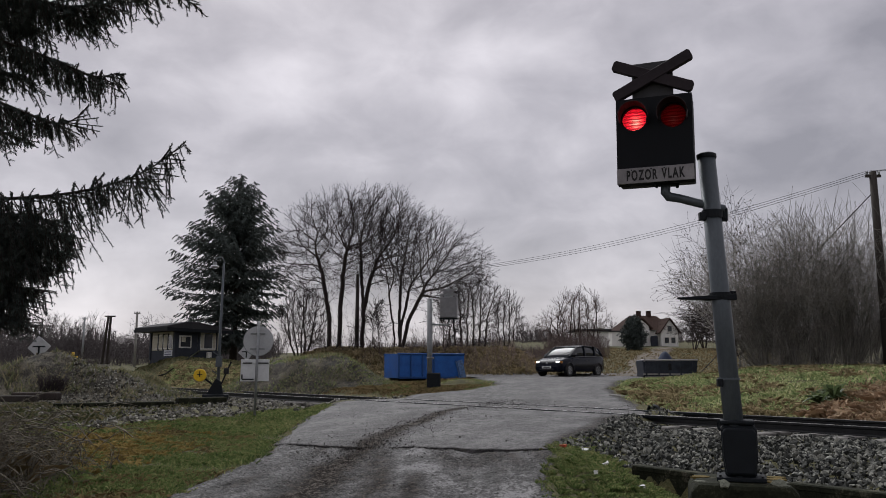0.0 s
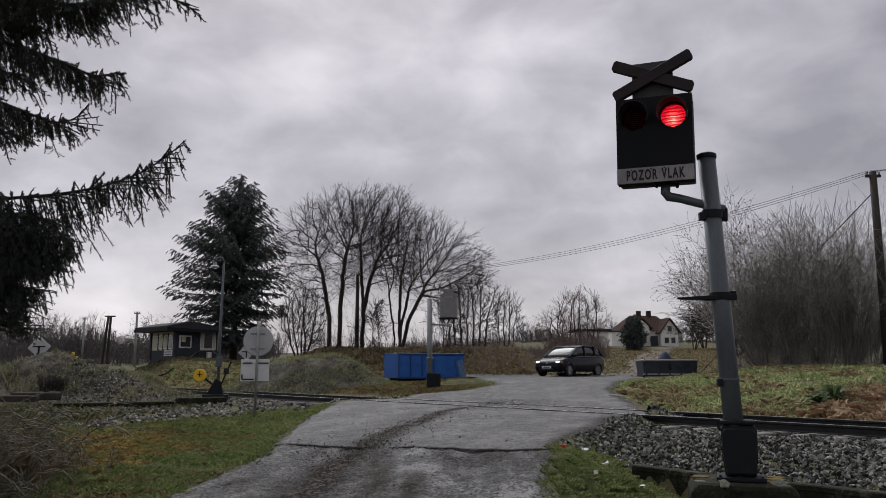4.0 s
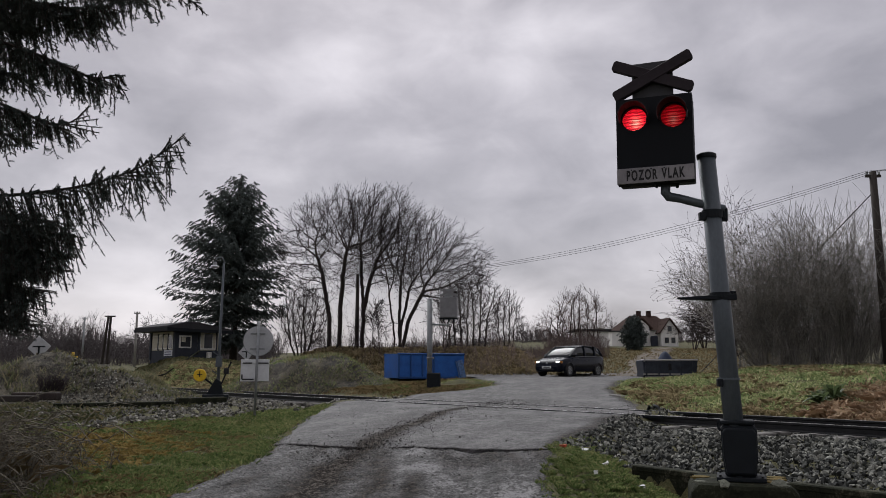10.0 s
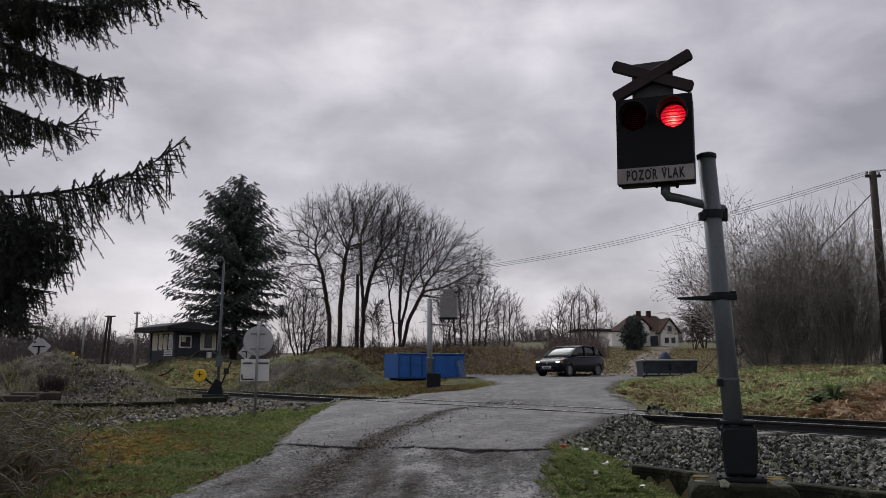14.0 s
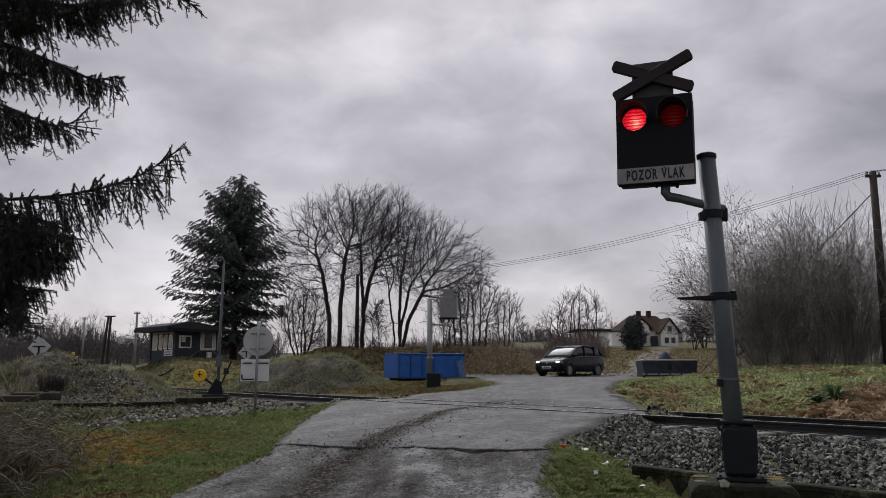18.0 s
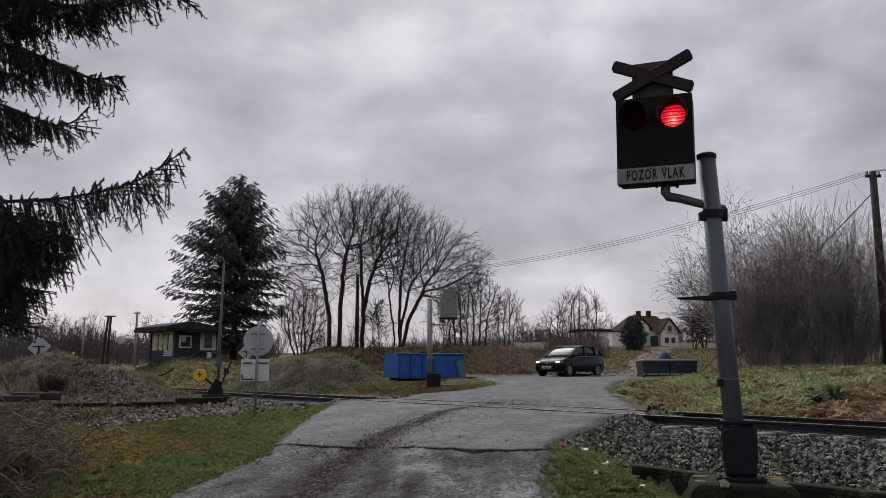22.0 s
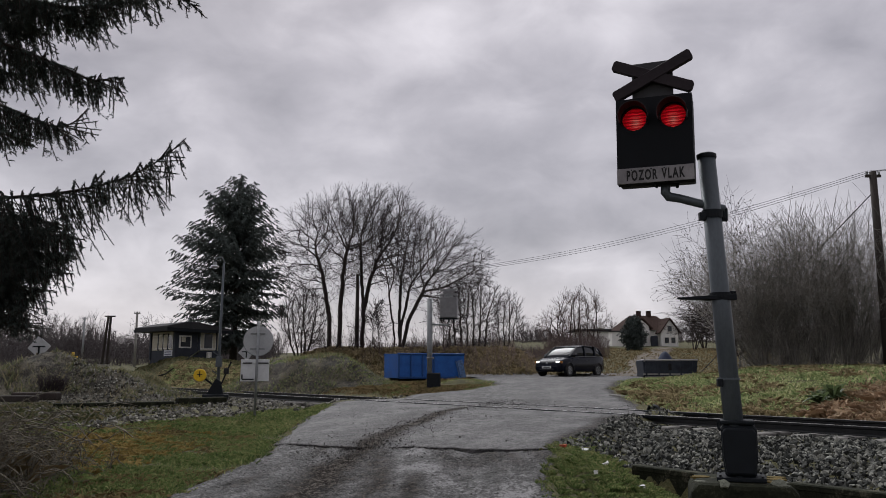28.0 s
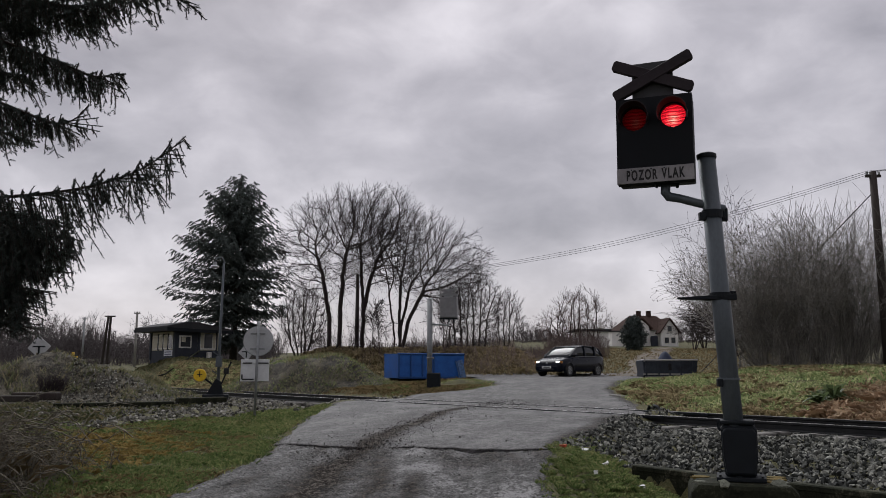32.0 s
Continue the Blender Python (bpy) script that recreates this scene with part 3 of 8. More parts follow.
# lane that the car stands on, crossing behind the skip, and the track up to the house
def strip(name, path, widths, mat, label, lift=0.05):
    g = Geo()
    n = 14
    for i in range(len(path) * 8 - 7):
        k, f = min(i // 8, len(path) - 2), (i - 8 * min(i // 8, len(path) - 2)) / 8
        p = Vector(path[k]).lerp(Vector(path[k + 1]), f)
        w = widths[k] + (widths[k + 1] - widths[k]) * f
        d = (Vector(path[k + 1]) - Vector(path[k])).normalized()
        for j in range(n + 1):
            q = p + Vector((-d.y, d.x)) * (j / n - 0.5) * w * (1 + 0.1 * noise.noise((i * 0.4, j, 1)))
            g.v.append((q.x, q.y, ground(q.x, q.y) + lift + 0.02 * noise.noise((q.x, q.y, 2))))
    m = n + 1
    g.f = [(i * m + j, (i + 1) * m + j, (i + 1) * m + j + 1, i * m + j + 1) for i in range(len(path) * 8 - 8) for j in range(n)]
    g.m = [0] * len(g.f)
    return tagged(part(name, g, mat, smooth=True), label, "road", kind="structure")


strip("road", [(-3, 38.6), (1, 38.9), (6, 39.6), (11, 40.6)], (3.0, 3.4, 4.2, 4.6), ASPHALT, "grey asphalt side lane behind the blue skip", 0.055)
strip("road", [(9.5, 39.5), (12.0, 46), (13.5, 54), (17, 66), (22, 80), (25, 90)], (3, 2.4, 2, 2, 2, 2), DIRT, "pale gravel track climbing to the house", 0.06)

# ---------------------------------------------------------------- cloud cover
def cloud_cover():
    g = Geo()
    n, m = 64, 32
    for i in range(m + 1):
        e = radians(-90 + 180 * i / m)
        for k in range(n):
            a = k * math.tau / n
            g.v.append((4600 * math.cos(a) * math.cos(e), 4600 * math.sin(a) * math.cos(e), 4600 * math.sin(e)))
    g.f = [(i * n + k, i * n + (k + 1) % n, (i + 1) * n + (k + 1) % n, (i + 1) * n + k) for i in range(m) for k in range(n)]
    g.m = [0] * len(g.f)
    return tagged(part("backdrop", g, CLOUD, smooth=True), "low grey drifting winter clouds", "sky", kind="structure")


CLOUDS = cloud_cover()


# ---------------------------------------------------------------- track
def rail_profile():
    half = [(0.062, -0.149), (0.062, -0.138), (0.012, -0.118), (0.009, -0.05), (0.034, -0.036), (0.036, -0.008), (0.030, 0.0)]
    return half + [(-x, z) for x, z in reversed(half)]


def rail_line(s):
    th = thing("rail", Matrix.Identity(4), "rusty steel rail with a polished running surface", "rail", "rails of the track")
    a, b = Vector((*track_xy(s, -90), 0)), Vector((*track_xy(s, 30), 0))
    side = Vector((TA, TB, 0))
    prof = rail_profile()
    g = Geo()
    verts = [a + side * x + Vector((0, 0, z)) for x, z in prof] + [b + side * x + Vector((0, 0, z)) for x, z in prof]
    n = len(prof)
    g.add(verts, [(i, (i + 1) % n, (i + 1) % n + n, i + n) for i in range(n)] + [tuple(range(n)), tuple(range(2 * n - 1, n - 1, -1))])
    part("web", g, RAIL, th)
    t = Geo()
    t.add([a + side * -0.027 + Vector((0, 0, 0.0015)), a + side * 0.027 + Vector((0, 0, 0.0015)), b + side * 0.027 + Vector((0, 0, 0.0015)), b + side * -0.027 + Vector((0, 0, 0.0015)),
           a + side * -0.03 - Vector((0, 0, 0.004)), a + side * 0.03 - Vector((0, 0, 0.004)), b + side * 0.03 - Vector((0, 0, 0.004)), b + side * -0.03 - Vector((0, 0, 0.004))],
          [(0, 1, 2, 3), (0, 4, 5, 1), (2, 6, 7, 3), (1, 5, 6, 2), (3, 7, 4, 0), (7, 6, 5, 4)])
    part("running_surface", t, RAIL_TOP, th, "bright worn running surface")
    return th


rail_line(0.0)
rail_line(1.5)


def sleepers():
    g = Geo()
    g.box((0, 0, -0.11), (2.5, 0.24, 0.2), taper=0.94)
    me = g.mesh("sleeper", SLEEPER, bevel=0.02)
    for k in range(-60, 38):
        u = k * 0.62 + 0.2
        x, y = track_xy(0.75, u)
        if on_road(x, y) > 0.2:
            continue
        ob = new("sleeper", me)
        ob.matrix_basis = pose(x, y, -0.158, 0, 0, math.degrees(math.atan2(TB, TA)) + random.uniform(-1, 1))
        tagged(ob, "weathered grey concrete sleeper in the ballast", "sleeper", "sleepers of the track")


sleepers()


def flangeway_shades():
    """Near-black strips standing for the shaded gaps beside the rails in the crossing's asphalt."""
    for s in (-0.062, 0.068, 1.432, 1.562):
        a, b = Vector((*track_xy(s, -21.0), 0)), Vector((*track_xy(s, -9.4), 0))
        g = Geo()
        side = Vector((TA, TB, 0)) * 0.026
        up = Vector((0, 0, 1))
        g.add([a - side + up * -0.003, a + side + up * -0.003, b + side + up * -0.003, b - side + up * -0.003,
               a - side + up * -0.05, a + side + up * -0.05, b + side + up * -0.05, b - side + up * -0.05],
              [(0, 3, 2, 1), (4, 5, 6, 7), (0, 1, 5, 4), (1, 2, 6, 5), (2, 3, 7, 6), (3, 0, 4, 7)])
        tagged(part("flangeway_shade", g, DARK_PAINT), "dark strip painted for the shaded groove beside the rail", "groove", "grooves in the crossing")


flangeway_shades()

# ---------------------------------------------------------------- crossing signal
def text_geo(body, size, thick):
    """Writing with the built-in font as a Geo in x and z, facing -y, centred."""
    cu = bpy.data.curves.new("lettering", "FONT")
    cu.offset = 0.004
    cu.space_character, cu.space_word = 1.3, 1.25
    cu.body, cu.size, cu.extrude, cu.align_x, cu.align_y = body, size, thick, "CENTER", "CENTER"
    ob = new("lettering", cu)
    dg = bpy.context.evaluated_depsgraph_get()
    me = ob.evaluated_get(dg).to_mesh()
    g = Geo()
    g.add([(v.co.x, -v.co.z, v.co.y) for v in me.vertices], [tuple(p.vertices) for p in me.polygons])
    ob.to_mesh_clear()
    bpy.data.objects.remove(ob)
    bpy.data.curves.remove(cu)
    return g


def disc(cx, y0, y1, cz, r, n=28):
    return Geo().prism([(cx + r * math.cos(k * math.tau / n), cz + r * math.sin(k * math.tau / n)) for k in range(n)], y0, y1)


def panel_with_holes(w, z0, z1, holes, y0, y1, n=32):
    """A thick plate in x and z with round holes, made of strips round each hole."""
    g = Geo()
    xs = sorted({-w / 2, w / 2, *[c[0] - c[2] * 1.25 for c in holes], *[c[0] + c[2] * 1.25 for c in holes]})
    zs = sorted({z0, z1, *[c[1] - c[2] * 1.25 for c in holes], *[c[1] + c[2] * 1.25 for c in holes]})
    for xa, xb in zip(xs, xs[1:]):
        for za, zb in zip(zs, zs[1:]):
            cx, cz = (xa + xb) / 2, (za + zb) / 2
            hole = next((c for c in holes if abs(c[0] - cx) < 0.01 and abs(c[1] - cz) < 0.01), None)
            if hole is None:
                g.box((cx, (y0 + y1) / 2, cz), (xb - xa, abs(y1 - y0), zb - za))
                continue
            ins = [(hole[0] + hole[2] * math.cos(k * math.tau / n), hole[1] + hole[2] * math.sin(k * math.tau / n)) for k in range(n)]
            out = []
            for k in range(n):
                c, s = math.cos(k * math.tau / n), math.sin(k * math.tau / n)
                q = hole[2] * 1.25 / max(abs(c), abs(s))
                out.append((hole[0] + q * c, hole[1] + q * s))
            v = [(x, y, z) for y in (y0, y1) for ring in (ins, out) for x, z in ring]
            f = []
            for k in range(n):
                j = (k + 1) % n
                f += [(k, j, n + j, n + k), (2 * n + k, 3 * n + k, 3 * n + j, 2 * n + j), (k, 2 * n + k, 2 * n + j, j)]
            g.add(v, f)
    g.weld = True
    return g


DIM_PANES = []
LENS_X, LENS_Z = 0.157, 0.553


def signal_head(th, m, front):
    """The lamp head of a crossing signal, as parts under th, at the pose m; front: with lamps lit and lettering."""
    body = part("housing", Geo().prism([(-0.305, 0.005), (0.305, 0.005), (0.305, 0.725), (-0.305, 0.725)], 0.03, 0.16), HEAD_BACK, th, "dark grey sheet-steel housing", 0.01, at=m)
    panel = part("front_panel", panel_with_holes(0.615, 0.132, 0.73, [(-LENS_X, LENS_Z, 0.1), (LENS_X, LENS_Z, 0.1)], -0.062, -0.05), HEAD_BLACK, th, "matt black front panel", at=m)
    frame_geo = Geo()
    for c, s in (((-0.302, -0.01, 0.365), (0.012, 0.085, 0.73)), ((0.302, -0.01, 0.365), (0.012, 0.085, 0.73)),
                 ((0, -0.01, 0.724), (0.59, 0.085, 0.012)), ((0, -0.01, 0.006), (0.59, 0.085, 0.012))):
        frame_geo.box(c, s)
    part("rim", frame_geo, HEAD_BLACK, th, at=m)
    board = part("lettering_board", Geo().box((0, -0.066, 0.065), (0.618, 0.012, 0.13)), BOARD_WHITE, th, "weathered white board with black capitals", 0.003, at=m)
    if front:
        wr = text_geo("POZOR VLAK", 0.115, 0.0015)
        wr.v = [(x * 0.535, y - 0.074, z * 1.02 + 0.062) for x, y, z in wr.v]
        part("lettering", wr, LETTER, board, "black capitals")
        for x in (-0.19, -0.03, 0.075):
            part("screw", disc(x, -0.078, -0.072, 0.113, 0.006, 8), DARK_PAINT, board)
    # cross above the head: two thick bars on a backing plate
    part("backing_plate", Geo().box((-0.01, 0.02, 0.898), (0.335, 0.03, 0.32)), HEAD_BACK, th, "dark backing plate", 0.004, at=m)
    for ang, w, dx in ((-22.5, 0.70, 0.0), (26.0, 0.71, 0.0)):
        bar = Geo()
        hw, hh, c = w / 2, 0.046, 0.016
        bar.prism([(-hw, -hh + c), (-hw + c, -hh), (hw - c, -hh), (hw, -hh + c), (hw, hh - c), (hw - c, hh), (-hw + c, hh), (-hw, hh - c)],
                  -0.055 if ang > 0 else -0.052, 0.0, Matrix.Translation((-0.005, -0.004 if ang > 0 else 0, 0.918)) @ Matrix.Rotation(radians(-ang), 4, "Y"))
        part("cross_bar", bar, CROSS, th, "dull dark red warning cross bar", 0.004, at=m)
    if not front:
        return
    for sx in (-1, 1):
        cx = sx * LENS_X
        lamp = part("lamp", disc(cx, 0.0, 0.02, LENS_Z, 0.108), LAMP_RED, th, "red signal lamp behind a ribbed lens", at=m)
        ribs = Geo()
        for i in range(11):
            zz = -0.09 + i * 0.018
            hw = math.sqrt(max(0.0, 0.1 ** 2 - zz ** 2))
            if hw > 0.01:
                ribs.tube([(cx - hw, -0.047, LENS_Z + zz - 0.012), (cx - hw / 3, -0.047, LENS_Z + zz + 0.006), (cx + hw / 3, -0.047, LENS_Z + zz - 0.004), (cx + hw, -0.047, LENS_Z + zz + 0.014)], 0.0016, 4)
        part("lens_rib", ribs, plain("red_lens_rib", (0.10, 0.004, 0.006), 0.3), lamp)
        # hood over the lamp
        hood = Geo()
        n = 22
        for y, r in ((-0.062, 0.112), (-0.19, 0.118), (-0.19, 0.124), (-0.062, 0.118)):
            for k in range(n + 1):
                a = radians(-25 + 230 * k / n)
                hood.v.append((cx + r * math.cos(a), y * (1 if 0.15 < k / n < 0.85 else 0.93), LENS_Z + r * math.sin(a)))
        for i in range(4):
            for k in range(n):
                a0, b0 = i * (n + 1), ((i + 1) % 4) * (n + 1)
                hood.f.append((a0 + k, a0 + k + 1, b0 + k + 1, b0 + k))
                hood.m.append(0)
        part("hood", hood, HOOD, th, "black lamp hood", at=m)
        # added tinted panes, no real part of the head: they dim the flashing lamp
        for i, mat in enumerate((DIM_HALF, DIM_QUARTER, DIM_DARK)):
            y = -0.010 - 0.009 * i
            sh = part("shutter", Geo().add([(cx - 0.115, y, LENS_Z - 0.105), (cx + 0.115, y, LENS_Z - 0.105), (cx + 0.115, y, LENS_Z + 0.105), (cx - 0.115, y, LENS_Z + 0.105)], [(0, 1, 2, 3)]), mat, th, "added tinted pane, slid up to dim the lamp", at=m)
            DIM_PANES.append((sh, sx, i, m.copy()))


def crossing_signal():
    th = thing("crossing_signal", pose(2.322, 6.4, 0.0), "leaning grey level-crossing signal with red lamps lit", "railway signal", "signals of the crossing")
    lean = Vector((-0.127, 0.0, 2.62))

    def on(k):
        return lean * k

    part("pole", Geo().tube([(0, 0, 0.03), on(0.5), tuple(lean)], [0.076, 0.0735, 0.071], 28), POLE_PAINT, th, "grey painted steel pole", smooth="fix")
    cap = lathe([(0.078, 0.0), (0.08, 0.012), (0.08, 0.034), (0.06, 0.046), (0.01, 0.05)], 24)
    part("pole_cap", cap, DARK_PAINT, th, "dark rounded cap", at=Matrix.Translation(lean - Vector((0, 0, 0.012))))
    hm = Matrix.Translation((-2.322, -6.4, 0)) @ pose(1.765, 6.385, 2.392, 0, 0.6, -22)
    signal_head(th, hm, True)
    # arm that carries the head
    arm = Geo().tube([(-0.47, 0.02, 2.40), (-0.475, 0.02, 2.325), (-0.45, 0.02, 2.29), (-0.36, 0.02, 2.275), (-0.10, 0.01, 2.205), (0.0, 0.0, 2.18)], [0.040, 0.040, 0.040, 0.036, 0.036, 0.036], 14)
    part("arm", arm, POLE_PAINT, th, "bent grey pipe arm", smooth="fix")
    foot = Geo().box((-0.47, 0.02, 2.395), (0.2, 0.1, 0.02)).box((-0.55, 0.0, 2.378), (0.02, 0.03, 0.035)).box((-0.38, 0.0, 2.378), (0.02, 0.03, 0.035))
    part("head_bracket", foot, DARK_PAINT, th, bevel=0.004)
    for k, h in ((0.815, 0.11), (0.56, 0.07)):
        c = on(k)
        cl = Geo().box((c.x + 0.095, c.y, c.z), (0.05, 0.05, h)).box((c.x - 0.09, c.y - 0.02, c.z - 0.02), (0.05, 0.05, h * 0.6))
        cl.add([(c.x + 0.083 * math.cos(a), c.y + 0.083 * math.sin(a), c.z + d) for d in (-h * 0.3, h * 0.3) for a in [i * math.tau / 20 for i in range(20)]],
               [(i, (i + 1) % 20, 20 + (i + 1) % 20, 20 + i) for i in range(20)])
        part("clamp", cl, DARK_PAINT, th, "dark pipe clamp", 0.003)
        for dz in (-0.3, 0.3):
            part("bolt", Geo().tube([(c.x + 0.1, c.y - 0.04, c.z + dz * h), (c.x + 0.1, c.y + 0.04, c.z + dz * h)], 0.009, 6), DARK_PAINT, th)
    c = on(0.555)
    br = Geo()
    br.add([(c.x - 0.36, c.y - 0.02, c.z - 0.005), (c.x + 0.10, c.y - 0.09, c.z + 0.02), (c.x + 0.10, c.y + 0.09, c.z + 0.02), (c.x - 0.34, c.y + 0.03, c.z - 0.005),
            (c.x - 0.36, c.y - 0.02, c.z - 0.017), (c.x + 0.10, c.y - 0.09, c.z - 0.03), (c.x + 0.10, c.y + 0.09, c.z - 0.03), (c.x - 0.34, c.y + 0.03, c.z - 0.017)],
           [(0, 1, 2, 3), (7, 6, 5, 4), (0, 4, 5, 1), (1, 5, 6, 2), (2, 6, 7, 3), (3, 7, 4, 0)])
    part("bracket_plate", br, DARK_PAINT, th, "dark steel bracket plate", 0.003)
    c = on(0.305)
    part("band", Geo().tube([c - Vector((0, 0, 0.01)), c + Vector((0, 0, 0.01))], 0.086, 24), POLE_PAINT, th)
    part("band_lug", Geo().box((c.x - 0.085, c.y - 0.03, c.z - 0.03), (0.04, 0.05, 0.06)), DARK_PAINT, th, bevel=0.004)
    # junction cabinet round the foot
    turn = Matrix.Translation((0.015, 0.0, 0.0)) @ Matrix.Rotation(radians(-19), 4, "Z") @ Matrix.Diagonal((0.9, 1, 1, 1))
    cab = Geo().prism([(-0.125, 0.05), (0.125, 0.05), (0.145, 0.20), (0.15, 0.41), (0.125, 0.445), (-0.125, 0.445), (-0.15, 0.41), (-0.145, 0.20)], -0.09, 0.14)
    part("cabinet", cab, DARK_PAINT, th, "blackish cast-iron junction cabinet", 0.015, at=turn)
    part("cabinet_door", Geo().prism([(-0.115, 0.07), (0.115, 0.07), (0.137, 0.21), (0.142, 0.385), (0.115, 0.42), (-0.115, 0.42), (-0.142, 0.385), (-0.137, 0.21)], -0.125, -0.093), DARK_PAINT, th, "blackish cabinet cover", 0.014, at=turn, segs=2)
    part("cabinet_lip", Geo().box((-0.01, 0.02, 0.462), (0.29, 0.24, 0.035)), DARK_PAINT, th, "rounded lid edge", 0.014, at=turn, segs=2)
    part("hinge", Geo().tube([(-0.145, -0.08, 0.475), (-0.17, -0.08, 0.46), (-0.165, -0.08, 0.42), (-0.15, -0.08, 0.40)], 0.012, 8), DARK_PAINT, th, at=turn)
    part("base_plate", Geo().box((0.0, 0.02, 0.035), (0.40, 0.34, 0.03)), DARK_PAINT, th, "rusted base plate", 0.004, at=turn)
    for bx, by in ((-0.17, -0.12), (0.17, -0.12), (-0.17, 0.16), (0.17, 0.16)):
        part("anchor_bolt", Geo().tube([(bx, by, 0.045), (bx, by, 0.065)], 0.011, 6), RAIL, th, at=turn)
    return th


crossing_signal()
f = Geo()
f.prism([(-0.35, -0.95), (0.45, -0.95), (0.44, -0.04), (0.39, 0.025), (-0.29, 0.025), (-0.345, -0.04)], -0.30, 0.36)
FOOTING = tagged(place(part("footing", f, CONCRETE, bevel=0.05, segs=2), pose(2.30, 6.45, -0.01, 0, 0, -15)), "mossy concrete footing under the crossing signal", "footing")


def far_signal():
    x, y = -0.5, 30.0
    z = ground(x, y)
    th = thing("crossing_signal", pose(x, y, z - 0.05), "grey level-crossing signal seen from behind", "railway signal", "signals of the crossing")
    part("pole", Geo().tube([(0, 0, 0), (0, 0, 3.4)], 0.10, 16), ZINC, th, "pale grey pole", smooth="fix")
    part("pole_cap", lathe([(0.105, 0), (0.105, 0.04), (0.05, 0.06)], 16), ZINC, th, at=pose(0, 0, 3.39))
    hm = pose(0.72, -0.05, 2.73, 0, 0, 165)
    part("housing", Geo().box((0, 0, 0.37), (0.66, 0.18, 0.78)), HOUSING, th, "grey back of the lamp housing", 0.02, at=hm)
    part("backing_plate", Geo().box((0, 0.03, 0.9), (0.36, 0.03, 0.32)), ZINC, th, at=hm)
    for ang in (-20, 20):
        part("cross_bar", Geo().box((0, 0.06, 0.93), (0.75, 0.03, 0.09), Matrix.Rotation(radians(ang), 4, "Y")), HOUSING, th, "grey back of a cross bar", at=hm)
    part("lower_edge", Geo().box((0, -0.02, -0.06), (0.7, 0.2, 0.06)), DARK_PAINT, th, at=hm, bevel=0.01)
    for dx in (-0.2, 0.0, 0.2):
        part("cable_gland", Geo().tube([(dx, 0, -0.09), (dx, 0, -0.2)], 0.03, 8), DARK_PAINT, th, at=hm)
    part("arm", Geo().tube([(0, 0, 2.46), (0.7, 0, 2.43), (0.72, -0.02, 2.68)], 0.035, 10), ZINC, th, "pipe arm", smooth="fix")
    part("cabinet", Geo().box((0.15, -0.02, 0.32), (0.52, 0.34, 0.66)), DARK_PAINT, th, "blackish junction cabinet", 0.04)
    part("clamp", Geo().box((0.02, 0, 1.2), (0.28, 0.26, 0.06)), ZINC, th, bevel=0.01)


far_signal()

# ---------------------------------------------------------------- car
def loft(sections):
    g = Geo()
    n = len(sections[0])
    verts = [p for sec in sections for p in sec]
    faces = [(i * n + k, i * n + (k + 1) % n, (i + 1) * n + (k + 1) % n, (i + 1) * n + k) for i in range(len(sections) - 1) for k in range(n)]
    faces += [tuple(range(n - 1, -1, -1)), tuple((len(sections) - 1) * n + k for k in range(n))]
    return g.add(verts, faces)


def car_body_section(x, top, w, low=0.24):
    half = [(w * 0.90, low), (w * 0.985, low + 0.12), (w, 0.55), (w * 0.975, max(0.6, top - 0.12)), (w * 0.90, top - 0.03), (w * 0.6, top), (0.0, top + 0.015)]
    return [(x, y, z) for y, z in half] + [(x, -y, z) for y, z in reversed(half[:-1])]


